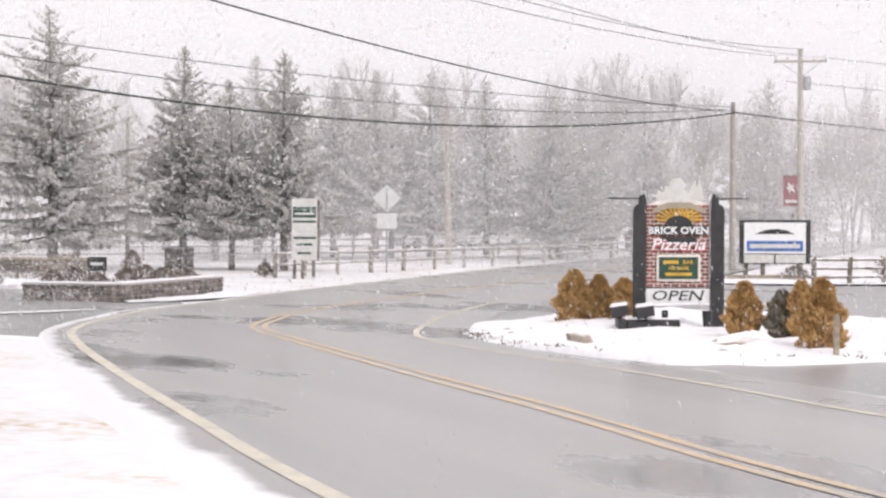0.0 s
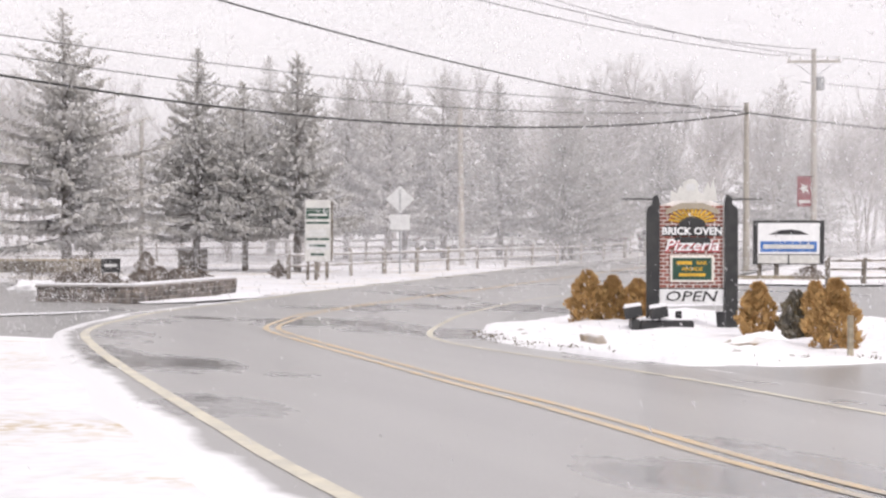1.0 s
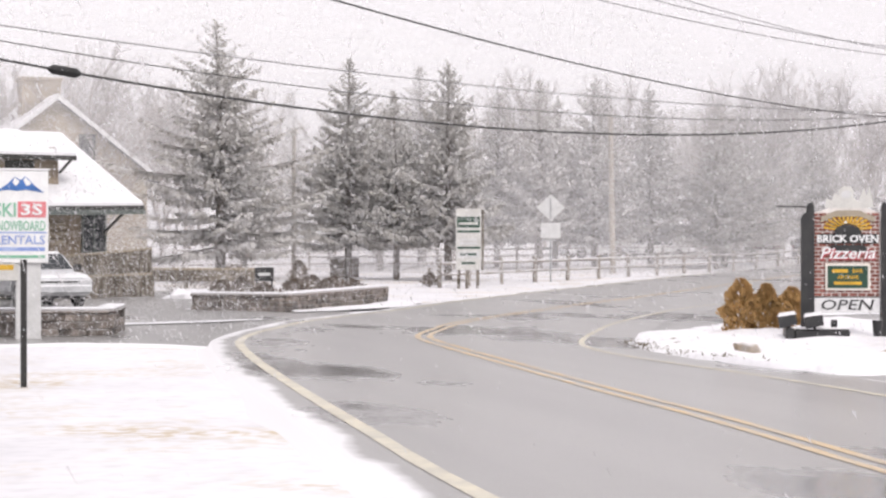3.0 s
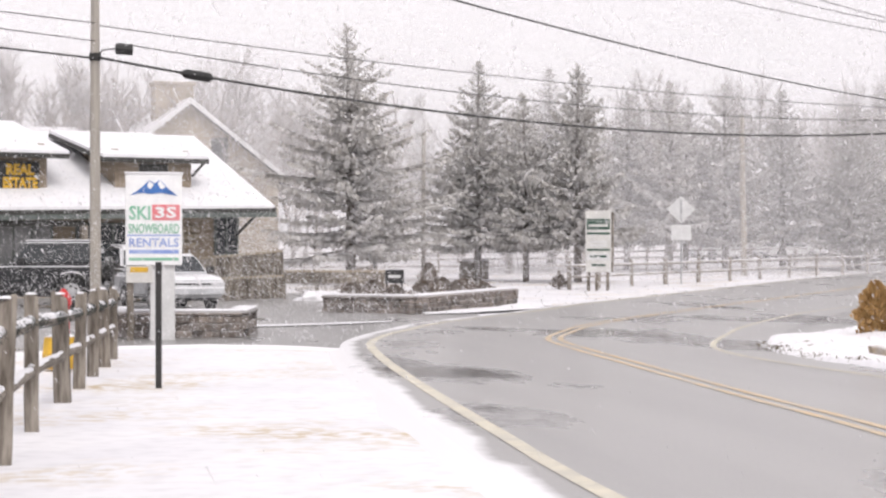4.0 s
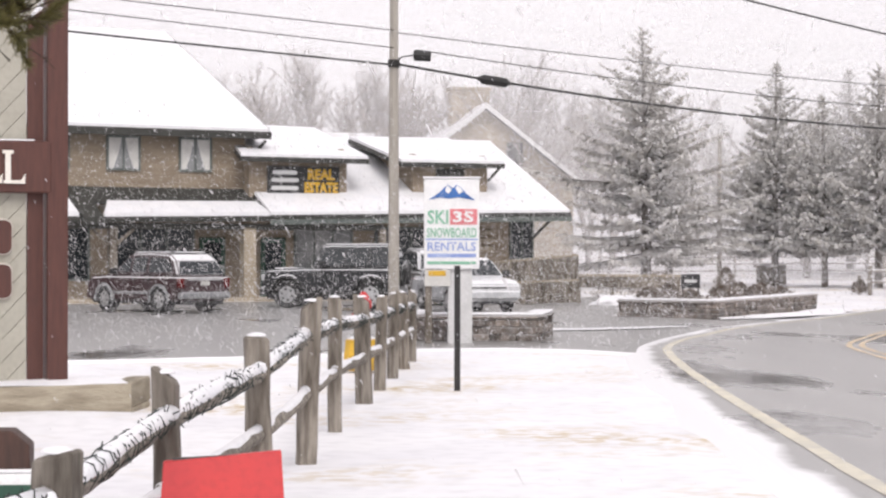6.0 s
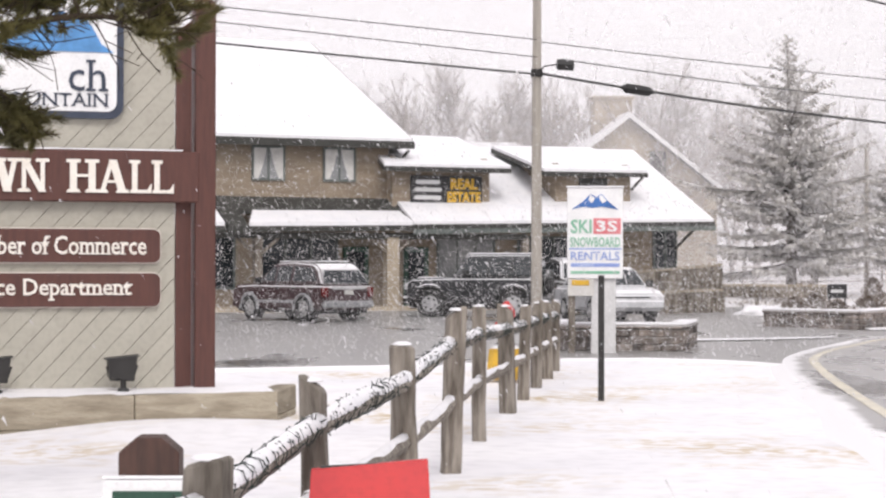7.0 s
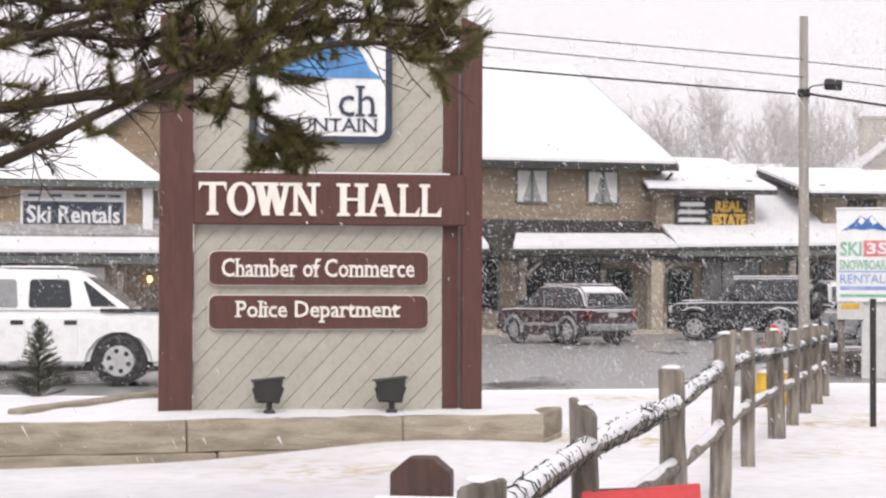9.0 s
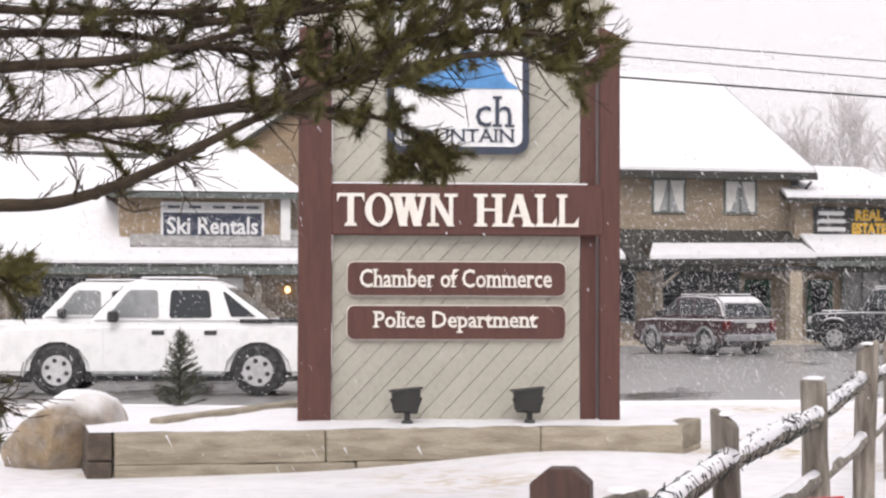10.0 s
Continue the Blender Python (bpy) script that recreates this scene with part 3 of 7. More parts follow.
    part("gable_wall", gable_x(2.25, 10.0, 3.3, 5.4, 6.1, -0.3, -0.05), SHINGLE, b)
    roof([(-11.2, 0.0, 2.84), (0.35, 0.0, 3.05), (0.35, 6.1, 5.85), (-11.2, 6.1, 5.75)])
    roof([(-11.2, 6.1, 5.75), (0.35, 6.1, 5.85), (0.35, 11.0, 3.2), (-11.2, 11.0, 3.2)])
    part("fascia", slab([(-11.2, -0.07, 2.70), (0.35, -0.07, 2.92), (0.35, -0.005, 2.92), (-11.2, -0.005, 2.70)], 0.17), GREENTRIM, b)
    part("bracket", tubem([(-0.2, 1.9, 2.1), (-0.2, 0.5, 2.8)], 0.05, 6), TRIM, b)
    part("bracket", tubem([(-11.0, 1.95, 4.95), (-10.75, 1.5, 5.4)], 0.05, 6), TRIM, b)
    # porch before the main block
    roof([(-16.9, -0.1, 2.74), (-11.2, -0.1, 2.82), (-11.2, 1.2, 3.22), (-16.4, 1.2, 3.18)], 0.18, 0.12)
    part("porch_band", slab([(-17.2, 1.18, 3.26), (-11.2, 1.18, 3.30), (-11.2, 2.02, 3.78), (-17.2, 2.02, 3.78)], 0.1), TRIM, b, "dark wet shingle band above the porch")
    part("porch_cheek", slab([(-17.6, -0.2, 2.75), (-16.92, -0.2, 2.75), (-16.92, 2.0, 3.78), (-17.6, 2.0, 3.78)], 0.25), TRIM, b)
    roof([(-27.25, -0.1, 2.60), (-17.65, -0.1, 2.74), (-17.65, 2.0, 3.6), (-27.25, 2.0, 3.6)], 0.18, 0.12)
    part("porch_beam", boxm(-29, 0.1, 2.36, -7.0, 0.32, 2.56), TRIM, b)
    for x, w in ((-27.5, 0.2), (-23.5, 0.2), (-19.8, 0.2), (-16.5, 0.26), (-11.85, 0.42), (-7.0, 0.22), (-3.4, 0.22)):
        part("porch_post", boxm(x - w / 2, 0.1, -0.1, x + w / 2, 0.1 + w, 2.42), STUCCO if w > 0.4 else DARK_WOOD, b)
    for x in (-16.5, -11.85):
        for s in (-1, 1):
            part("brace", tubem([(x, 0.2, 1.75), (x + s * 0.7, 0.2, 2.38)], 0.055, 6), DARK_WOOD, b)
    part("kerb", boxm(-29, -0.75, -0.05, -2.0, 0.6, 0.14, 0.02), STUCCO, b, "low concrete porch kerb dusted with snow")
    # shopfronts
    for x0, x1 in ((-27, -24.2), (-23.2, -20.4), (-19.4, -16.8), (-15.9, -13.2), (-9.45, -7.4), (-6.4, -4.4)):
        window(x0, 0.75, x1, 2.45, 1.99, 3, GLASS if x0 != -9.45 else PALEGLASS, GREENTRIM)
    for x in (-20.2, -12.95, -10.75, -4.0):
        d = part("door", boxm(x, 1.94, 0.05, x + 0.92, 1.995, 2.12, 0.01), DKGREEN, b, "dark green shop door")
        part("door_pane", boxm(x + 0.16, 1.925, 1.0, x + 0.76, 1.938, 1.95), GLASS, d)
        part("handle", tubem([(x + 0.82, 1.90, 0.95), (x + 0.82, 1.90, 1.2)], 0.015, 6), METAL, d)
    window(-1.0, 1.45, -0.15, 2.75, 1.99, 2, GLASS, GREENTRIM)
    for z in (1.65, 1.95, 2.25):
        part("shop_board", boxm(-2.7, 1.93, z, -1.7, 1.985, z + 0.2, 0.02), STUCCO, b, "small painted shop board")
    # dormer with the gold lettered board
    wall("dormer_wall", -11.35, 1.5, 2.9, -7.75, 1.7, 4.82)
    wall("dormer_cheek", -11.35, 1.7, 3.0, -11.15, 5.5, 5.2)
    wall("dormer_cheek", -7.95, 1.7, 3.0, -7.75, 5.0, 5.2)
    roof([(-11.9, 0.85, 4.82), (-7.2, 0.85, 4.82), (-7.2, 5.6, 6.1), (-11.0, 5.6, 6.15)])
    # plain dormer
    wall("dormer_wall", -5.2, 1.5, 2.95, -2.25, 1.7, 4.75)
    wall("dormer_cheek", -5.2, 1.7, 3.0, -5.0, 5.2, 5.1)
    wall("dormer_cheek", -2.45, 1.7, 3.0, -2.25, 5.2, 5.1)
    roof([(-5.95, 0.9, 4.76), (-1.85, 0.9, 4.78), (-1.85, 5.4, 5.85), (-5.95, 5.4, 5.80)])
    part("bracket", tubem([(-2.2, 1.5, 4.2), (-2.0, 1.0, 4.65)], 0.05, 6), TRIM, b)
    part("dormer_vent", boxm(-4.3, 1.44, 4.25, -3.2, 1.495, 4.6), TRIM, b)
    # left wing with the hipped dormer
    wall("wall", -47.0, 2.0, -0.1, -29.0, 2.25, 3.3)
    roof([(-47, -0.1, 2.5), (-27.3, -0.1, 2.52), (-27.3, 7.0, 6.0), (-47, 7.0, 6.4)])
    roof([(-47, 7.0, 6.4), (-29.1, 7.0, 6.4), (-29.1, 13, 3.2), (-47, 13, 3.2)])
    part("fascia", boxm(-47, -0.17, 2.2, -27.3, -0.105, 2.42), GREENTRIM, b)
    wall("dormer_wall", -33.6, 1.45, 2.75, -28.3, 1.65, 4.72, SHINGLE2)
    wall("dormer_cheek", -33.6, 1.65, 2.8, -33.4, 6.0, 5.1, SHINGLE2)
    part("roof", hip_roof(-34.0, 0.85, -27.8, 8.0, 4.72, 6.95, 2.6), TRIM, b)
    part("roof_snow", hip_roof(-33.97, 0.88, -27.83, 8.0, 4.80, 7.06, 2.6), SNOW_CAP, b, "thick fresh snow on a hipped dormer")
    part("fascia", boxm(-34.0, 0.78, 4.58, -27.8, 0.845, 4.75), GREENTRIM, b)
    part("porch_band", slab([(-33.3, 0.75, 3.10), (-27.4, 0.75, 3.10), (-27.4, 1.44, 3.48), (-33.3, 1.44, 3.48)], 0.08), TRIMGREY, b, "wet shingle band below the dormer")
    lamp = part("wall_lantern", tubem([(-28.29, 1.90, 1.64), (-28.29, 1.90, 1.74), (-28.29, 1.90, 1.84)], [0.05, 0.09, 0.05], 8), GLOW, b, "small lit wall lantern")
    part("bracket", boxm(-28.32, 1.92, 1.84, -28.26, 1.99, 1.90), TRIM, lamp)
    part("post", boxm(-28.6, 1.1, 2.6, -28.3, 1.4, 4.6), WHITE, b, "white corner post")
    for x0, x1 in ((-40.5, -38.2), (-36.8, -34.6), (-33.2, -31.2)):
        window(x0, 0.7, x1, 2.1, 1.99, 2, GLASS, GREENTRIM)
    part("door", boxm(-30.6, 1.94, 0.05, -29.7, 1.995, 2.1), WHITE, b, "pale shop door")
    for x in (-45, -41, -37, -33.5, -29.4):
        part("porch_post", boxm(x - 0.1, 0.1, -0.1, x + 0.1, 0.3, 2.3), DARK_WOOD, b)
    # boards
    s = thing("real_estate_sign", pose(7.7, 70, 0, 0, 0, 24) @ pose(-9.38, 1.43, 4.06), "dark board with gold real estate lettering under a snowy dormer", "sign")
    part("board", boxm(-1.33, 0, -0.5, 1.33, 0.05, 0.5, 0.01), BLACK, s)
    part("frame", boxm(-1.38, -0.01, -0.57, 1.38, 0.06, -0.5), CREAM, s)
    lettering("REAL", 1.0, 0.38, 0.64, -0.012, 0.23, YELLOW, s, bold=0.05)
    lettering("ESTATE", 1.24, 0.38, 0.64, -0.012, -0.22, YELLOW, s, bold=0.05)
    for z, w in ((0.28, 0.9), (0.02, 1.0), (-0.25, 1.0)):
        part("bar", prism(round_rect(-0.7 - w / 2, z - 0.07, -0.7 + w / 2, z + 0.07, 0.06), -0.015, 0), WHITE if z > 0.2 else GREYSIGN, s)
    s = thing("ski_rentals_sign", pose(7.7, 70, 0, 0, 0, 24) @ pose(-30.72, 1.36, 3.86), "blue and white ski rentals board on a dormer", "sign")
    part("board", boxm(-1.62, 0, -0.62, 1.62, 0.06, 0.62, 0.01), WHITE, s)
    part("panel", boxm(-1.54, -0.012, -0.52, 1.54, 0, 0.28), NAVY, s)
    part("top_strip", boxm(-1.54, -0.012, 0.36, 1.54, 0, 0.55), GREYSIGN, s)
    for x in (-1.2, -0.55, 0.2, 0.8, 1.25):
        part("bar", boxm(x - 0.2, -0.02, 0.42, x + 0.18, -0.013, 0.5), NAVY, s)
    lettering("Ski Rentals", 2.85, 0.55, 0, -0.014, -0.12, WHITE, s, bold=0.02)


def gable_x(y0, y1, z0, z1, yp, x0, x1):
    bm = bmesh.new()
    a = [bm.verts.new((x0, y, z)) for y, z in ((y0, z0), (y1, z0), (yp, z1))]
    c = [bm.verts.new((x1, y, z)) for y, z in ((y0, z0), (y1, z0), (yp, z1))]
    bm.faces.new(a)
    bm.faces.new(c[::-1])
    for i in range(3):
        bm.faces.new((a[(i + 1) % 3], a[i], c[i], c[(i + 1) % 3]))
    bmesh.ops.recalc_face_normals(bm, faces=bm.faces[:])
    return bm


def hip_roof(x0, y0, x1, y1, z0, z1, run):
    bm = bmesh.new()
    lo = [bm.verts.new(p) for p in ((x0, y0, z0), (x1, y0, z0), (x1, y1, z0), (x0, y1, z0))]
    a, b2 = bm.verts.new((x0 + run, y0 + run, z1)), bm.verts.new((x1 - run, y0 + run, z1))
    c, d = bm.verts.new((x1 - run, y1, z1)), bm.verts.new((x0 + run, y1, z1))
    for f in ((lo[0], lo[1], b2, a), (lo[1], lo[2], c, b2), (lo[3], lo[0], a, d), (a, b2, c, d), (lo[2], lo[3], d, c), tuple(lo[::-1])):
        bm.faces.new(f)
    bmesh.ops.recalc_face_normals(bm, faces=bm.faces[:])
    return bm


build_plaza()


def build_far_house():
    b = thing("gabled_house", pose(7.4, 105.4, 0.3, 0, 0, 8), "pale tan gabled house with a stone chimney and snowy roof", "house")
    part("wall", boxm(-4.9, 0, -0.5, 4.9, 10, 5.3), STUCCO, b)
    part("gable_wall", prism([(-4.9, 5.3), (4.9, 5.3), (0, 9.1)], 0, 0.3), STUCCO, b)
    for s in (-1, 1):
        r = part("roof", slab([(s * 5.5, -0.5, 4.95), (0, -0.5, 9.25), (0, 10.5, 9.25), (s * 5.5, 10.5, 4.95)], 0.2), TRIM, b)
        part("roof_snow", slab([(s * 5.48, -0.47, 5.08), (0, -0.47, 9.38), (0, 10.4, 9.38), (s * 5.48, 10.4, 5.08)], 0.12), SNOW_CAP, r)
    part("barge_board", prism([(-5.5, 4.8), (-5.5, 5.0), (0, 9.3), (5.5, 5.0), (5.5, 4.8), (0, 9.05)], -0.58, -0.51), WHITE, b, "white barge board")
    # chimney stone takes the paler stucco colour to stand in for haze
    c = part("chimney", boxm(-1.4, 2.0, 7.2, 0.7, 3.2, 10.2, 0.03), STUCCO, b, "stone chimney")
    part("chimney_cap", boxm(-1.5, 1.9, 10.2, 0.8, 3.3, 10.4, 0.02), STUCCO, c)
    for x, z in ((1.2, 5.9), (-2.2, 3.0), (1.4, 3.0)):
        w = part("window", boxm(x, -0.06, z, x + 0.9, 0.02, z + 1.4), GLASS, b)
        part("frame", boxm(x - 0.08, -0.09, z - 0.1, x + 0.98, -0.062, z), WHITE, w)
    # the snowy lower wing
    part("wing_wall", boxm(-12, 3, -0.5, -4.9, 9, 5.0), STUCCO, b)
    r = part("wing_roof", slab([(-12.4, 2.4, 5.0), (-4.9, 2.4, 5.0), (-4.9, 6.5, 8.1), (-9.5, 6.5, 8.1)], 0.2), SNOW_CAP, b, "snow-covered wing roof")


build_far_house()


# ---- the town hall sign ----
def clip_poly(poly, px, pz, nx, nz):
    out = []
    for (ax, az), (bx, bz) in zip(poly, poly[1:] + poly[:1]):
        da, db = (ax - px) * nx + (az - pz) * nz, (bx - px) * nx + (bz - pz) * nz
        if da >= 0:
            out.append((ax, az))
        if (da > 0) != (db > 0) and abs(da - db) > 1e-9:
            t = da / (da - db)
            out.append((ax + (bx - ax) * t, az + (bz - az) * t))
    return out


GROOVE = mat("darker_sage_groove", (0.36, 0.34, 0.28), 0.9, scale=3.0)


def serif_letter(ch, x, z, w, h, y, parent, material):
    """A carved roman capital with slab serifs, its left foot at x, z."""
    t, k, f = w * 0.235, w * 0.11, h * 0.10       # stem, hairline, serif
    polys = []

    def stem(cx, wd=None, z0=0.0, z1=1.0):
        wd = wd or t
        polys.append([(cx - wd / 2, z0 * h), (cx + wd / 2, z0 * h), (cx + wd / 2, z1 * h), (cx - wd / 2, z1 * h)])

    def foot(cx, top=False, wd=None):
        wd = wd or t * 2.0
        z0 = h - f if top else 0
        e = f * 0.45
        polys.append([(cx - wd / 2, z0), (cx + wd / 2, z0), (cx + wd / 2 - (e if not top else 0), z0 + f), (cx - wd / 2 + (e if not top else 0), z0 + f)])

    def slant(x0, z0, x1, z1, wd):
        polys.append([(x0 - wd / 2, z0 * h), (x0 + wd / 2, z0 * h), (x1 + wd / 2, z1 * h), (x1 - wd / 2, z1 * h)])

    if ch == "T":
        stem(w / 2)
        foot(w / 2)
        polys.append([(0, h - f), (w, h - f), (w, h), (0, h)])
        for s in (0, 1):
            q = s * w
            polys.append([(q, h * 0.72), (q + (f * 0.9 if not s else -f * 0.9), h - f), (q, h - f)][:: 1 if not s else -1])
    elif ch == "O":
        n = 24
        for i in range(n):
            a0, a1 = 2 * math.pi * i / n, 2 * math.pi * (i + 1) / n
            o = lambda a: (w / 2 + w / 2 * math.cos(a), h / 2 + h * 0.515 * math.sin(a))
            c = lambda a: (w / 2 + (w / 2 - t * 1.05) * math.cos(a), h / 2 + (h * 0.515 - k * 1.1) * math.sin(a))
            polys.append([c(a0), o(a0), o(a1), c(a1)])
    elif ch == "W":
        for x0, x1, wd in ((w * 0.10, w * 0.30, t), (w * 0.46, w * 0.30, k * 1.3), (w * 0.46, w * 0.70, t), (w * 0.90, w * 0.70, k * 1.3)):
            slant(x1, 0.0, x0, 1.0, wd)
        for q in (0.10, 0.46, 0.90):
            foot(w * q, True, t * 1.7)
    elif ch == "N":
        stem(w * 0.17, k * 1.4)
        stem(w * 0.83, k * 1.4)
        slant(w * 0.83, 0.0, w * 0.17, 1.0, t * 1.1)
        foot(w * 0.17)
        foot(w * 0.17, True)
        foot(w * 0.83, True)
    elif ch == "H":
        for q in (0.19, 0.81):
            stem(w * q)
            foot(w * q)
            foot(w * q, True)
        polys.append([(w * 0.19, h * 0.47), (w * 0.81, h * 0.47), (w * 0.81, h * 0.55), (w * 0.19, h * 0.55)])
    elif ch == "A":
        slant(w * 0.16, 0.0, w * 0.48, 1.0, k * 1.3)
        slant(w * 0.83, 0.0, w * 0.50, 1.0, t * 1.1)
        foot(w * 0.16, False, t * 1.7)
        foot(w * 0.83, False, t * 1.9)
        polys.append([(w * 0.24, h * 0.30), (w * 0.74, h * 0.30), (w * 0.72, h * 0.38), (w * 0.27, h * 0.38)])
    elif ch == "L":
        stem(w * 0.25)
        foot(w * 0.25, True)
        polys.append([(w * 0.06, 0), (w * 0.98, 0), (w * 0.98, f), (w * 0.06, f)])
        polys.append([(w * 0.98, f), (w, h * 0.30), (w * 0.80, f)])
    bm = bmesh.new()
    for i, p in enumerate(polys):
        y1 = y - 0.022 - 0.0012 * i
        a = [bm.verts.new((x + px, y1, z + pz)) for px, pz in p]
        c = [bm.verts.new((x + px, y, z + pz)) for px, pz in p]
        bm.faces.new(a)
        for j in range(len(p)):
            bm.faces.new((a[(j + 1) % len(p)], a[j], c[j], c[(j + 1) % len(p)]))
    bmesh.ops.recalc_face_normals(bm, faces=bm.faces[:])
    return part("letter", bm, material, parent)


def build_town_hall_sign():
    M = pose(-4.32, 19.42, 0.30, 0, 0, 18)
    s = thing("town_hall_sign", M, "grey-green planked town hall sign in a maroon timber frame", "sign")
    zb = -0.07
    # diagonal planks
    back = [(-1.24, zb), (1.24, zb), (1.24, 3.55), (1.5, 3.95), (1.5, 4.75), (-1.55, 4.75), (-1.55, 3.95), (-1.24, 3.55)]
    part("backing", prism(back, 0.03, 0.07), GROOVE, s)
    ang = radians(47)
    nx, nz = -math.sin(ang), math.cos(ang)
    pitch = 0.152
    for shape, lo, hi in (([(-1.24, zb), (1.24, zb), (1.24, 1.86), (-1.24, 1.86)], 0, 0), ([(-1.24, 2.38), (1.24, 2.38), (1.24, 3.55), (1.5, 3.95), (1.5, 4.75), (-1.55, 4.75), (-1.55, 3.95), (-1.24, 3.55)], 0, 0)):
        for k in range(-16, 36):
            d0, d1 = k * pitch + 0.0028, (k + 1) * pitch - 0.0028
            p = clip_poly(shape, nx * d0, nz * d0, nx, nz)
            if len(p) > 2:
                p = clip_poly(p, nx * d1, nz * d1, -nx, -nz)
            if len(p) > 2:
                part("plank", prism(p, 0.0, 0.028), SAGE, s)
    # frame
    part("post", prism([(-1.58, zb), (-1.25, zb), (-1.25, 3.85), (-1.32, 3.95), (-1.58, 3.90)], -0.10, 0.14), MAROON, s)
    part("post", prism([(1.43, zb), (1.63, zb), (1.63, 3.86), (1.43, 3.95)], -0.12, 0.16), MAROON, s)
    part("trim_board", prism([(1.25, zb), (1.405, zb), (1.405, 3.68), (1.25, 3.56)], 0.0, 0.05), MAROON, s)
    cb = part("cross_board", boxm(-1.25, -0.13, 1.85, 1.47, -0.03, 2.36, 0.015), MAROON, s)
    part("snow_line", boxm(-1.24, -0.12, 2.362, 1.30, -0.04, 2.376), SNOW_CAP, s)
    for x, ch, w in ((-1.20, "T", 0.27), (-0.925, "O", 0.275), (-0.645, "W", 0.345), (-0.295, "N", 0.27), (0.17, "H", 0.29), (0.455, "A", 0.30), (0.765, "L", 0.225), (0.985, "L", 0.225)):
        serif_letter(ch, x, 1.94, w, 0.325, -0.131, s, CREAM)
    for z, txt, w, hgt in ((1.42, "Chamber of Commerce", 1.92, 0.185), (0.985, "Police Department", 1.62, 0.215)):
        bd = part("name_board", prism(round_rect(-1.09, z - 0.165, 1.09, z + 0.165, 0.07), -0.06, -0.002), MAROON, s)
        part("border", prism(round_rect(-1.10, z - 0.175, 1.10, z + 0.175, 0.075), -0.03, -0.004), CREAM, bd)
        lettering(txt, w, hgt, -0.01, -0.063, z + 0.005, CREAM, s, depth=0.014, bold=0.012, serif=True)
    # emblem
    e = part("emblem_border", prism(round_rect(-0.70, 2.67, 0.72, 4.45, 0.13), -0.07, -0.002), NAVY, s, "rounded navy emblem border")
    part("emblem_panel", prism(round_rect(-0.63, 2.74, 0.65, 4.38, 0.09), -0.082, -0.072), WHITE, e)
    part("mountain", prism([(-0.60, 3.32), (-0.30, 3.62), (-0.12, 3.52), (0.20, 3.86), (0.42, 3.55), (0.50, 3.40), (0.62, 3.32)], -0.094, -0.084), SKYBLUE, e, "blue mountain shape")
    part("mountain_snow", prism([(0.05, 3.70), (0.20, 3.86), (0.30, 3.72), (0.2, 3.66), (0.12, 3.72)], -0.10, -0.0945), WHITE, e)
    lettering("ch", 0.36, 0.31, 0.36, -0.084, 3.09, NAVY, e, serif=True)
    lettering("MOUNTAIN", 1.12, 0.13, -0.0, -0.084, 2.85, NAVY, e, serif=True)
    # floodlights on the planter
    for x in (-0.52, 0.68):
        f = thing("floodlight", M @ pose(x, -0.42, 0.01), "small dark floodlight standing in snow before the sign", "lamp", "sign floodlights")
        part("stake", tubem([(0, 0, -0.1), (0, 0, 0.12)], 0.03, 8), DARKMETAL, f)
        hd = part("housing", prism([(-0.14, 0.13), (0.10, 0.10), (0.13, 0.33), (-0.15, 0.30)], -0.06, 0.10), DARKMETAL, f)
        part("lens", prism([(-0.12, 0.145), (0.09, 0.12), (0.11, 0.31), (-0.13, 0.285)], 0.101, 0.108), LAMPGLASS, hd)
        part("hood", prism([(-0.17, 0.30), (0.15, 0.335), (0.15, 0.35), (-0.17, 0.318)], -0.05, 0.17), BLACK, hd)
        part("bail", tubem([(-0.16, 0.02, 0.24), (-0.12, 0.02, 0.11), (0.09, 0.02, 0.10), (0.14, 0.02, 0.25)], 0.012, 6), BLACK, f)
        part("base_plate", tubem([(0, 0, 0.0), (0, 0, 0.03)], [0.06, 0.05], 10), BLACK, f)


build_town_hall_sign()


WET_END = mat("dark_wet_timber_end", (0.075, 0.058, 0.045), 0.85, col2=(0.13, 0.10, 0.075), scale=9.0, bump=0.8)


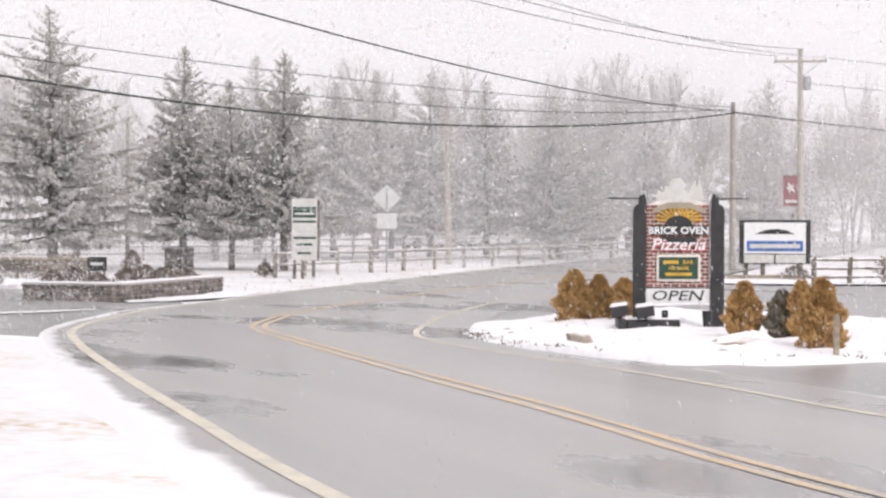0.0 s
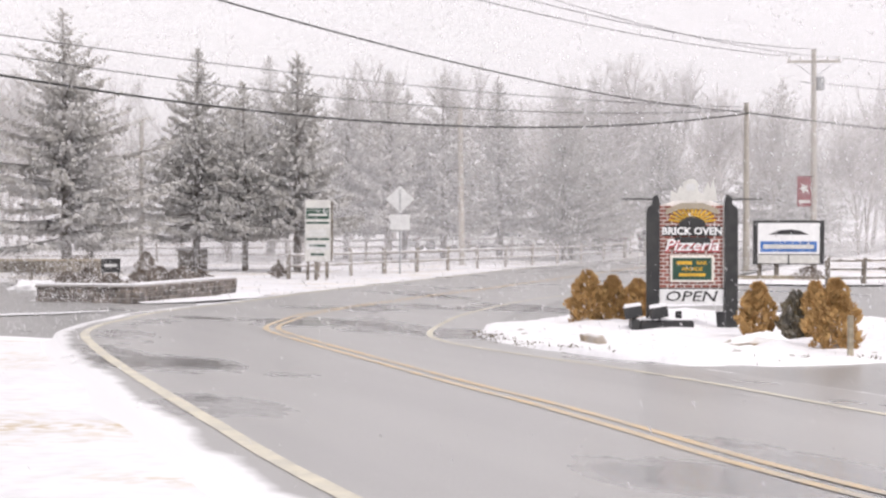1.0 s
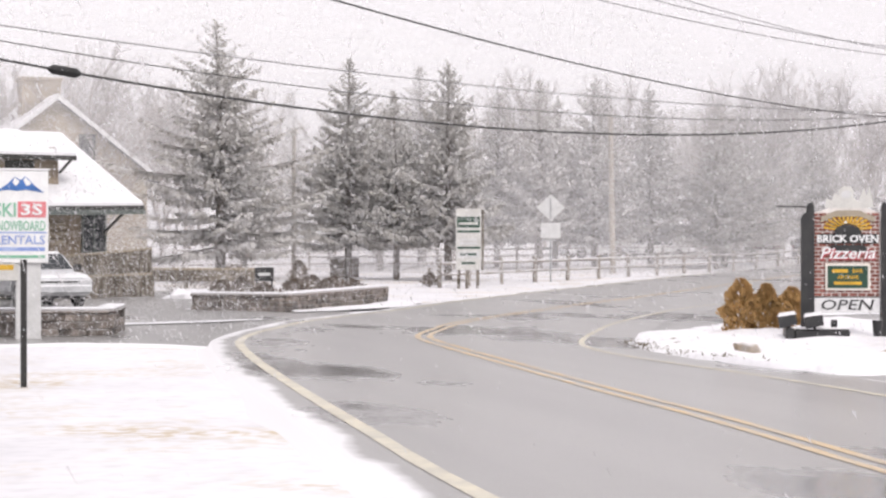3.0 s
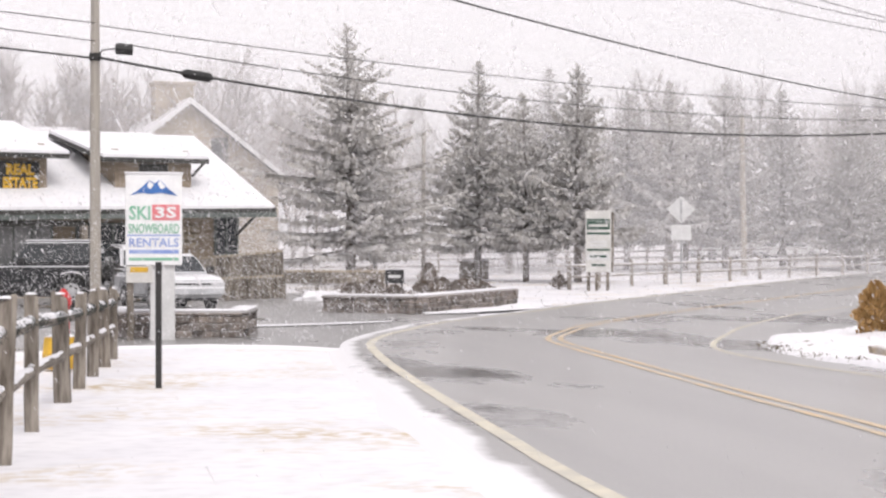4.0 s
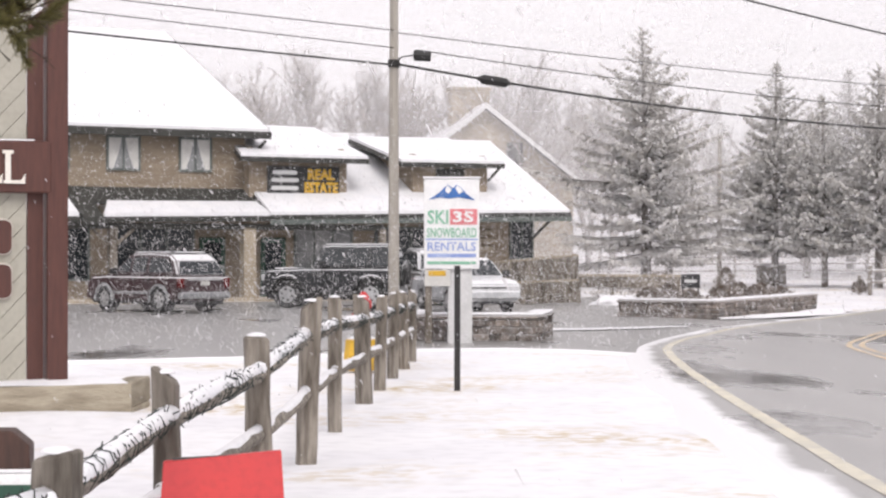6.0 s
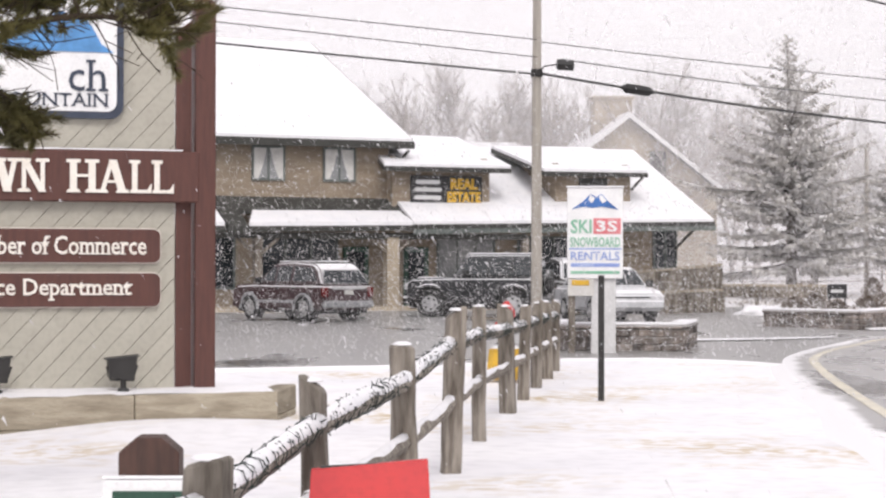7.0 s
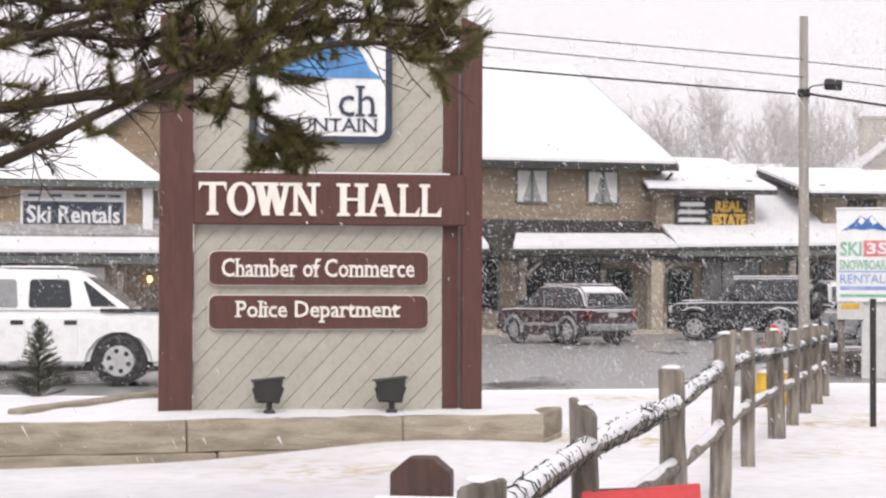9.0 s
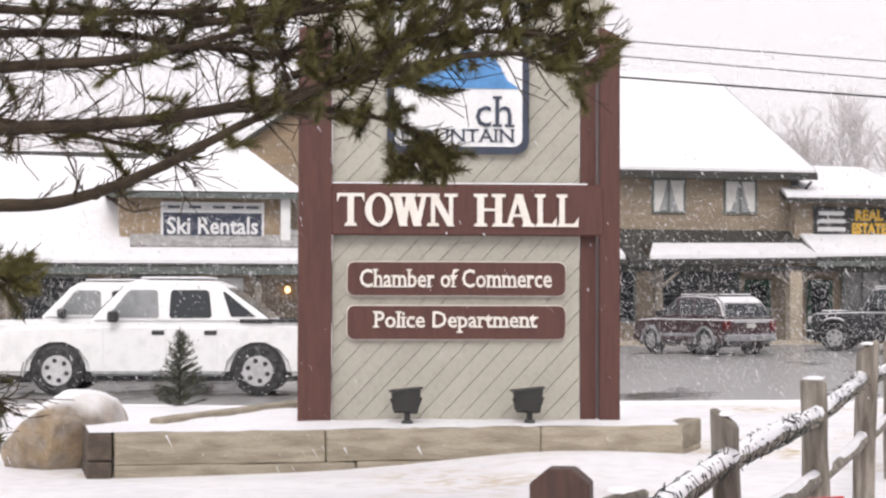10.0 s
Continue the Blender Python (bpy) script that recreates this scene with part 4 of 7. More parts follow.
def build_timber_planter():
    w = thing("timber_retaining_wall", pose(0, 0, 0), "weathered grey timber planter wall topped with snow", "planter wall")

    def timber(a, b2, z, hgt, wid, seed, wood=None):
        a, b2 = Vector((*a, z)), Vector((*b2, z))
        ln = (b2 - a).length
        bm = boxm(0, -wid / 2, 0, ln, wid / 2, hgt, 0.014)
        bmesh.ops.subdivide_edges(bm, edges=[e for e in bm.edges if e.calc_length() > ln * 0.8], cuts=8)
        jitter(bm, 0.010, seed, 2.5)
        ob = part("timber", bm, wood or GREY_WOOD, w)
        ob.matrix_basis = Matrix.Translation(a) @ Matrix.Rotation(math.atan2(b2.y - a.y, b2.x - a.x), 4, "Z")
        return ob

    A, B1, B2, C = Vector((-7.28, 17.12)), Vector((-5.30, 18.08)), Vector((-3.42, 19.02)), Vector((-2.12, 19.65))
    d = (C - A).normalized()
    k = 0
    for p, q in ((A + d * 0.24, B1), (B1, B2), (B2, C)):
        timber(p + d * 0.004, q - d * 0.004, -0.010, 0.300, 0.22, k)
        if k < 2:
            timber(p + d * (0.004 if k == 0 else 0.3), q - d * 0.004 + d * 0.29, -0.265, 0.250, 0.22, k + 5)
        k += 1
    back = Vector((-d.y, d.x))
    for z in (0.035, -0.22):
        timber(A + d * 0.11 - back * 0.12, A + d * 0.11 + back * 3.2, z, 0.25, 0.22, 20 + z, WET_END)
        timber(C + Vector((-0.10, 0.13)), C + Vector((0.0, 1.20)), z, 0.252, 0.20, 30 + z)
    # second low terrace timbers behind
    timber((-6.98, 18.1), (-6.56, 22.1), 0.24, 0.13, 0.16, 41)
    # snow bed behind the wall
    bm = bmesh.new()
    n1, n2 = 26, 14
    g = [[None] * (n2 + 1) for _ in range(n1 + 1)]
    for i in range(n1 + 1):
        for j in range(n2 + 1):
            u, v = i / n1, j / n2
            p = A + d * (0.02 + u * ((C - A).length - 0.04)) + back * (-0.05 + v * (4.3 - 3.0 * u))
            z = 0.288 + 0.02 * noise.noise(Vector((p.x * 2, p.y * 2, 0))) - (0.10 * max(0, v - 0.75) * 4 if u > 0.5 else 0) + 0.03 * min(1, v * 5)
            g[i][j] = bm.verts.new((p.x, p.y, z))
    for i in range(n1):
        for j in range(n2):
            bm.faces.new((g[i][j], g[i + 1][j], g[i + 1][j + 1], g[i][j + 1]))
    solid("planter_snow", bm, SNOW_CAP, "smooth snow filling the timber planter", "snow", kind="stuff", smooth=True)


build_timber_planter()


# ---- split-rail fences ----
def make_fence(posts, name, label, rails, rail_z, garland_to=-1, rad=0.07, wood=None):
    wood = wood or DARK_WOOD
    f = thing(name, pose(0, 0, 0), label, "fence")
    for i, (x, y, g, h) in enumerate(posts):
        w = rad * (1 + 0.12 * math.sin(i * 2.3))
        bm = boxm(-w, -w * 0.85, -0.15, w, w * 0.85, h - g, 0.016)
        bmesh.ops.subdivide_edges(bm, edges=[e for e in bm.edges if e.calc_length() > 0.6], cuts=5)
        for v in bm.verts:
            if v.co.z > h - g - 0.03:
                v.co.z += 0.05 * (v.co.x / w) * math.sin(i * 1.7 + 1)
        jitter(bm, 0.012, i, 4.0)
        p = part("post", bm, wood, f)
        p.location = (x, y, g)
        p.rotation_euler = (radians(2.0 * math.sin(i * 3.1)), radians(2.2 * math.sin(i * 1.9)), radians(17 * math.sin(i * 5.0)))
        cap = bmesh.new()
        bmesh.ops.create_icosphere(cap, subdivisions=2, radius=w * 0.85)
        for v in cap.verts:
            v.co.z = max(v.co.z, -0.01) * 0.35 + h - g + 0.0
        part("snow_cap", cap, SNOW_CAP, p, smooth=True)
    for i, (a, b2) in enumerate(zip(posts, posts[1:])):
        for k in range(rails):
            za, zb = a[2] + (a[3] - a[2]) * rail_z[k], b2[2] + (b2[3] - b2[2]) * rail_z[k]
            pa, pb = Vector((a[0], a[1], za)), Vector((b2[0], b2[1], zb))
            pts = [pa.lerp(pb, t / 6) + noise.noise_vector(pa + Vector((t, k, i))) * 0.018 for t in range(7)]
            d = (pb - pa).normalized()
            pts[0] -= d * 0.12
            pts[-1] += d * 0.12
            r = part("rail", tubem(pts, [0.042 + 0.012 * abs(math.sin(t + i)) for t in range(7)], 6), wood, f)
            gr = k == 0 and i < garland_to
            sn = tubem([p + Vector((0, 0, 0.025)) for p in pts[:-1]] + [pts[-1] - d * 0.15 + Vector((0, 0, 0.025))], [0.046 if gr else 0.036] * 7, 8)
            part("rail_snow", jitter(sn, 0.010, i, 6), SNOW_CAP, r, "snow lying on the rail", smooth=True)
            if k == 0 and i < garland_to:
                bm = bmesh.new()
                n = int((pb - pa).length * 75)
                side, up = d.cross(Vector((0, 0, 1))).normalized(), Vector((0, 0, 1))
                hel = []
                for t in range(n):
                    q = pa.lerp(pb, t / n)
                    rr = 0.056 + 0.014 * noise.noise(q * 9)
                    a2 = t * 2 * math.pi / 6.5 + 1.0 * noise.noise(q * 5)
                    hel.append(q + side * rr * math.cos(a2) + up * (rr * math.sin(a2) * 0.95 + 0.012) + d * 0.06 * noise.noise(q * 13))
                tube(bm, hel, 0.0034, 4)
                for q in hel:
                    e = q + noise.noise_vector(q * 31) * 0.055
                    tube(bm, [q, e], [0.004, 0.003], 3)
                low = [pa.lerp(pb, t / 20) + Vector((0, 0, -0.048 - 0.012 * math.sin(t / 20 * math.pi) + 0.012 * noise.noise(pa + Vector((t, 0, 0))))) for t in range(21)]
                tube(bm, low, 0.007, 5)
                part("light_garland", bm, DKGREEN_CABLE, f, "dark string-light cable wound round the rail")
    return f


DKGREEN_CABLE = mat("dark_green_cable", (0.012, 0.022, 0.018), 0.6, scale=8.0)
NEAR_POSTS = [(-1.70, 4.9, 0, 0.86), (-1.05, 7.4, 0, 0.84), (-0.83, 9.7, 0, 0.985), (-0.52, 12.4, 0, 1.05), (-0.29, 15.05, 0, 1.20), (-0.09, 17.85, 0, 1.17), (0.2, 21.0, 0.0, 1.10),
              (0.40, 23.2, 0, 1.06), (0.60, 25.4, 0, 1.05), (0.80, 27.4, 0, 1.03), (0.98, 29.3, 0, 1.0)]
make_fence(NEAR_POSTS, "split_rail_fence", "weathered split-rail fence wound with light strings and snow", 2, (0.78, 0.42), 10)
FAR_POSTS = []
for i in range(24):
    k = i / 23
    x, y = 19.2 + 62 * k ** 1.15, 71.5 + 71 * k ** 1.15
    FAR_POSTS.append((x, y, rise(x, y) - 0.05, rise(x, y) + 1.05))
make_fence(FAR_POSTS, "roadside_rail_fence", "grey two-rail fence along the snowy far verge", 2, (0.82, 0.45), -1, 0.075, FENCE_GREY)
BACK_POSTS = [(13 + 4.0 * i, 101 + 1.4 * i + 2 * math.sin(i), rise(13 + 4.0 * i, 101 + i), rise(13 + 4.0 * i, 101 + i) + 1.25) for i in range(11)]
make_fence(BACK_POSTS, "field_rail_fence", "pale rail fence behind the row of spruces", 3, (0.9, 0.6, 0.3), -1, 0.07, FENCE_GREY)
SIDE_POSTS = [(34.0 + 1.7 * i, 57.6 + 0.55 * i, 0, 0.98) for i in range(6)]
make_fence(SIDE_POSTS, "side_rail_fence", "dark three-rail fence on a snowy strip beside the lot", 3, (0.9, 0.6, 0.3), -1, 0.07)


# ---- stone planters ----
def stone_wall(name, line, top, thick, label, seed, courses=3):
    s = thing(name, pose(0, 0, 0), label, "stone planter")
    rnd = random.Random(seed)
    for (a, b2) in zip(line, line[1:]):
        a, b2 = Vector((*a, 0)), Vector((*b2, 0))
        ln = (b2 - a).length
        rot = Matrix.Translation(a) @ Matrix.Rotation(math.atan2(b2.y - a.y, b2.x - a.x), 4, "Z")
        core = part("core", boxm(0, -thick / 2 + 0.03, -0.1, ln, thick / 2 - 0.03, top - 0.05), STONE, s)
        core.matrix_basis = rot
        h = top / courses
        for c in range(courses):
            x = -0.05
            while x < ln:
                w = rnd.uniform(0.16, 0.62)
                w = min(w, ln + 0.05 - x)
                if w > 0.05:
                    bm = boxm(x + 0.006, -thick / 2 + rnd.uniform(-0.035, 0.03), c * h + 0.005, x + w - 0.006, thick / 2 + rnd.uniform(-0.02, 0.02), (c + 1) * h - 0.005, 0.012)
                    ob = part("stone", jitter(bm, 0.022, rnd.random() * 50, 5), STONE, s)
                    ob.matrix_basis = rot
                x += w
        bm = boxm(-0.08, -thick / 2 - 0.04, top, ln + 0.08, thick / 2 + 0.04, top + 0.06, 0.02)
        cap = part("capstone", bm, STONE, s)
        cap.matrix_basis = rot
        bm = boxm(-0.06, -thick / 2 - 0.02, top + 0.062, ln + 0.06, thick / 2 + 0.02, top + 0.115, 0.022)
        sn = part("snow_cap", bm, SNOW_CAP, s)
        sn.matrix_basis = rot
    return s


stone_wall("stone_planter", [(1.35, 37.2), (1.28, 35.45), (3.35, 35.25), (3.75, 37.4)], 0.40, 0.32, "dark stacked-stone planter below the ski sign", 3)
stone_wall("stone_planter", [(7.6, 52.0), (6.95, 48.9), (8.85, 47.5), (13.35, 56.3)], 0.36, 0.36, "long stacked-stone planter with snow and shrubs", 5)


def heap(name, cx, cy, rx, ry, h, rz, label, seed, material=None):
    bm = bmesh.new()
    bmesh.ops.create_icosphere(bm, subdivisions=4, radius=1)
    for v in bm.verts:
        n = noise.noise(v.co * 1.7 + Vector((seed, 0, 0))) * 0.35
        v.co = Vector((v.co.x * rx * (1 + n), v.co.y * ry * (1 + n), max(v.co.z, -0.12) * h * (1 + n)))
    return solid(name, bm, material or SNOW_CAP, label, "snow heap", kind="stuff", m=pose(cx, cy, rise(cx, cy), 0, 0, rz), smooth=True)


heap("planter_snow", 9.7, 52.4, 2.6, 1.5, 0.40, 62, "snow heaped in the stone planter", 2)
heap("planter_snow", 2.5, 36.3, 1.1, 0.8, 0.42, 0, "snow heaped in the small stone planter", 4)


# ---- trees ----
class Soup:
    """Loose vertices and faces gathered fast."""

    def __init__(self):
        self.v, self.f = [], []

    def tri(self, a, b, c):
        n = len(self.v)
        self.v += [tuple(a), tuple(b), tuple(c)]
        self.f.append((n, n + 1, n + 2))

    def quad(self, a, b, c, d):
        n = len(self.v)
        self.v += [tuple(a), tuple(b), tuple(c), tuple(d)]
        self.f.append((n, n + 1, n + 2, n + 3))

    def limb(self, p, q, r0, r1, n=4):
        p, q = Vector(p), Vector(q)
        d = (q - p).normalized()
        a = d.orthogonal().normalized()
        b = d.cross(a)
        k = len(self.v)
        for c, r in ((p, r0), (q, r1)):
            for i in range(n):
                t = 2 * math.pi * i / n
                self.v.append(tuple(c + a * (r * math.cos(t)) + b * (r * math.sin(t))))
        for i in range(n):
            j = (i + 1) % n
            self.f.append((k + i, k + j, k + n + j, k + n + i))

    def mesh(self, name, material):
        me = bpy.data.meshes.new(name)
        me.from_pydata(self.v, [], self.f)
        me.materials.append(material)
        return me


def child(name, me, parent, label=""):
    ob = new(name, me)
    ob.parent = parent
    if label:
        ob["label"] = label
    return ob


def spruce_soup(h, spread, seed, clear=0.12, dense=1.0, ragged=0.35, layer=0.046):
    """Whorls of drooping boughs; each bough is a flat fan of side sprays with needles hanging below it."""
    rnd = random.Random(seed)
    fo, wo = Soup(), Soup()
    bend = Vector((rnd.uniform(-0.2, 0.2), rnd.uniform(-0.2, 0.2), 0))
    segs = 8
    for i in range(segs):
        a, b = i / segs, (i + 1) / segs
        wo.limb(bend * a * a + Vector((0, 0, a * h)), bend * b * b + Vector((0, 0, b * h)), 0.028 * h * (1 - a) ** 0.8 * 0.62 + 0.012, 0.028 * h * (1 - b) ** 0.8 * 0.62 + 0.010, 7)
    z = clear * h
    lean = [rnd.uniform(0.72, 1.2) for _ in range(12)]

    def spray(p, o, w, flat, wide=0.17):
        cr = o.cross(flat).normalized() * (w * wide)
        m = p + o * (w * 0.45)
        e = p + o * w
        fo.quad(p, m + cr, e, m - cr)

    while z < h * 0.985:
        k = z / h
        full = spread * 1.22 * ((1 - k) ** 0.98) * (0.70 + 0.38 * min(1, max(0, k - clear * 0.4) / 0.16)) + 0.12
        size = rnd.uniform(1 - ragged * 0.7, 1.12)
        turn = rnd.uniform(0, 6.28)
        count = rnd.randint(5, 7) if k < 0.78 else 4
        fine = 0.42 + 0.58 * min(1, (1 - k) / 0.45)
        for j in range(count):
            a = turn + 6.2832 * j / count + rnd.uniform(-0.3, 0.3)
            ln = full * size * rnd.uniform(1 - ragged * 0.6, 1.1) * lean[int(a / 6.2832 * 12) % 12]
            d = Vector((math.cos(a), math.sin(a), 0))
            slope = -0.34 + 0.95 * k ** 1.3 + rnd.uniform(-0.08, 0.08)
            p0 = bend * k * k + Vector((0, 0, z + rnd.uniform(-0.1, 0.1)))
            side = Vector((-d.y, d.x, 0))

            def along(t):
                return p0 + d * (ln * t) + Vector((0, 0, ln * (slope * t + 0.26 * t * t)))

            for q in range(3):
                wo.limb(along(q / 3 * 0.9), along((q + 1) / 3 * 0.9), (0.012 + 0.011 * ln) * (1 - q / 3.3), (0.012 + 0.011 * ln) * (1 - (q + 1) / 3.3), 3)
            n = max(4, int(ln * 9.0 * dense))
            for i in range(n):
                t = 0.14 + 0.86 * (i + rnd.random() * 0.7) / n
                q = along(t)
                tan = (along(min(1, t + 0.05)) - along(t - 0.05)).normalized()
                up = tan.cross(side).normalized()
                if up.z < 0:
                    up = -up
                for s in (-1, 1):
                    w = (0.20 + 0.30 * ln * 0.5 * (1 - t) ** 0.7) * rnd.uniform(0.6, 1.15) * fine
                    o = (side * s * rnd.uniform(0.6, 1.0) + tan * rnd.uniform(0.5, 1.0) + Vector((0, 0, rnd.uniform(-0.55, -0.02)))).normalized()
                    spray(q, o, w, (up + Vector((rnd.gauss(0, 0.35), rnd.gauss(0, 0.35), 0))).normalized())
                    for u in (0.3, 0.6, 0.85):
                        if rnd.random() < 0.75:
                            g = (Vector((rnd.gauss(0, 0.35), rnd.gauss(0, 0.35), -1)) + o * 0.7).normalized()
                            spray(q + o * (w * u), g, rnd.uniform(0.10, 0.24) * fine, Vector((rnd.gauss(0, 1), rnd.gauss(0, 1), 0.1)).normalized(), 0.24)
            spray(along(0.93), (along(1) - along(0.9)).normalized(), 0.26 * fine, side.cross(d), 0.2)
        z += h * rnd.uniform(layer * 0.55, layer) * (1.15 - 0.5 * k)
    e = bend + Vector((0, 0, h))
    for i in range(9):
        a = i * 0.9
        o = Vector((math.cos(a) * 0.5, math.sin(a) * 0.5, 0.6)).normalized()
        fo.tri(e - Vector((0, 0, 0.05 * i)), e - Vector((0, 0, 0.2 + 0.05 * i)), e + o * 0.24 - Vector((0, 0, 0.06 * i)))
    return fo, wo


def bare_soup(h, seed, depth=5, spread=0.55, soup=None, origin=(0, 0, 0), fork=0.28, thick=0.018, thin_n=3):
    rnd = random.Random(seed)
    s = soup or Soup()

    def grow(p, d, ln, r, lev):
        q = p
        n = 3 if lev < 3 else 2 if lev < 4 else 1
        for i in range(n):
            d2 = (d + Vector((rnd.uniform(-1, 1), rnd.uniform(-1, 1), rnd.uniform(-0.3, 0.6))) * 0.16).normalized()
            e = q + d2 * ln / n
            s.limb(q, e, r * (1 - 0.3 * i / n), r * (1 - 0.3 * (i + 1) / n), 6 if lev == 0 else (4 if lev < 2 else thin_n))
            q, d = e, d2
            if lev < depth and (lev > 0 or i > 0):
                for _ in range(1 if lev < 2 else rnd.randint(1, 2)):
                    side = d.orthogonal().normalized()
                    side.rotate(Matrix.Rotation(rnd.uniform(0, 6.28), 3, d))
                    nd = (d * rnd.uniform(0.55, 0.9) + side * rnd.uniform(0.5, 1.0) * spread / 0.55 * 0.7 + Vector((0, 0, 0.22))).normalized()
                    grow(q, nd, ln * rnd.uniform(0.5, 0.72), r * 0.52, lev + 1)
        if lev < depth:
            for _ in range(2):
                nd = (d + Vector((rnd.uniform(-1, 1), rnd.uniform(-1, 1), rnd.uniform(-0.1, 0.5))) * spread).normalized()
                grow(q, nd, ln * rnd.uniform(0.55, 0.8), r * 0.6, lev + 1)

    grow(Vector(origin), Vector((0, 0, 1)), h * fork * 1.25, h * thick, 0)
    return s


def place_spruces():
    kinds = []
    for i, (h, sp, ra, de) in enumerate(((11.3, 4.3, 0.5, 1.15), (9.9, 3.4, 0.45, 1.15), (9.4, 3.1, 0.4, 1.25), (8.2, 2.5, 0.45, 1.0))):
        fo, wo = spruce_soup(h, sp, 40 + i, (0.13, 0.17, 0.19, 0.22)[i], de, ra)
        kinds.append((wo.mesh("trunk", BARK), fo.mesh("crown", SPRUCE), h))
    spots = [(12.6, 82.4, 0, 11.0), (19.0, 86.6, 1, 9.9), (20.6, 84.0, 3, 8.3), (22.5, 82.4, 2, 9.5), (15.2, 92, 3, 7.0),
             (33, 110, 1, 10.3), (34.0, 105, 3, 10.6), (35.9, 108, 2, 9.9), (37.6, 106, 1, 10.6), (41.6, 107.5, 2, 10.6), (44.2, 104, 0, 9.3), (45.6, 106, 2, 9.3), (29.5, 106, 3, 9.2),
             (64.8, 116, 2, 11.6), (50.0, 112, 1, 9.0), (26.5, 112, 2, 9.5), (24.5, 104, 3, 8.4), (57, 118, 3, 10.5), (55, 124, 0, 12), (31, 120, 1, 12.4), (70, 108, 3, 8.5), (76, 104, 2, 8.0), (60, 104, 3, 8.0)]
    rnd = random.Random(4)
    for x, y, k, h in spots:
        tr, cr, h0 = kinds[k]
        t = thing("spruce_tree", pose(x, y, rise(x, y) - 0.05, 0, 0, rnd.uniform(0, 360)), "tall spruce dusted with snow beside the road", "tree", "roadside spruces")
        t.scale = (h / h0 * (1.2 if h == 11.0 else rnd.uniform(0.95, 1.08)),) * 2 + (h / h0,)
        child("trunk", tr, t)
        child("crown", cr, t)


place_spruces()


def place_bare_trees():
    kinds = []
    for i in range(4):
        s = bare_soup(11.0, 70 + i, 5, 0.72, thick=0.014)
        top = max(v[2] for v in s.v)
        s.v = [(x / top, y / top, z / top) for x, y, z in s.v]
        kinds.append(s.mesh("crown", TWIG))
    rnd = random.Random(9)
    spots = [(45, 122, 13.0), (52, 124, 13.5), (55.5, 122, 14.0), (61.5, 124, 13.5), (66, 128, 12), (39, 121, 13.0), (74, 120, 11), (80, 116, 10.5), (72, 104, 9), (66, 108, 9.5), (78, 106, 9), (84, 112, 10), (69, 98, 8), (62, 112, 10), (-6, 108, 12), (-2, 112, 13.5), (-10, 106, 12.5), (1, 116, 13),
             (10, 120, 14), (-15, 104, 12), (15, 112, 11), (18, 118, 11), (4.5, 122, 13), (83, 128, 12), (69, 112, 9)]
    for x, y, h in spots:
        k = rnd.randrange(4)
        t = thing("bare_tree", pose(x, y, rise(x, y) - 0.1, 0, 0, rnd.uniform(0, 360)), "leafless grey tree with snow-lined branches", "tree", "bare trees")
        t.scale = (h * 0.72, h * 0.72, h)
        child("crown", kinds[k], t)


place_bare_trees()


def far_woods():
    """The hazy wood behind everything: many thin bare trees and dark conifers in one mass."""
    rnd = random.Random(21)
    tw, fo, wo = Soup(), Soup(), Soup()
    base = []
    for k in range(5):
        base.append(bare_soup(12.0, 200 + k, 3, 0.62, thick=0.012))
    arr = [(np.array(b.v), b.f) for b in base]
    cones = []
    for k in range(3):
        f2, w2 = spruce_soup(9.5, 2.5, 300 + k, 0.1, 0.27, 0.4, 0.06)
        cones.append((np.array(f2.v), f2.f))

    def add(soup, vs, fs, x, y, z, s, a):
        c, d = math.cos(a) * s, math.sin(a) * s
        n = len(soup.v)
        out = np.stack([vs[:, 0] * c - vs[:, 1] * d + x, vs[:, 0] * d + vs[:, 1] * c + y, vs[:, 2] * s + z], 1)
        soup.v.extend(map(tuple, out))
        soup.f.extend(tuple(i + n for i in q) for q in fs)

    for i in range(350):
        a = radians(rnd.uniform(-30, 40))
        d = rnd.uniform(118, 190)
        if a < radians(6):
            d = rnd.uniform(104, 165)
        x, y = d * math.sin(a), d * math.cos(a)
        if 40 < x < 78 and y < 150 and d < 150:
            d += 35
            x, y = d * math.sin(a), d * math.cos(a)
        if rnd.random() < 0.72 or a < radians(5):
            vs, fs = arr[rnd.randrange(5)]
            add(tw, vs, fs, x, y, rise(x, y) - 0.2, rnd.uniform(0.75, 1.25), rnd.uniform(0, 6.28))
        else:
            vs, fs = cones[rnd.randrange(3)]
            add(fo, vs, fs, x, y, rise(x, y) - 0.2, rnd.uniform(0.7, 1.15), rnd.uniform(0, 6.28))
    tagged(new("far_woods", tw.mesh("far_woods", TWIG)), "hazy leafless winter woods behind the road", "woods", kind="stuff")
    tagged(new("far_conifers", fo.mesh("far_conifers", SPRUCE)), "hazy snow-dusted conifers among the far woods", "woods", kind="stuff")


far_woods()


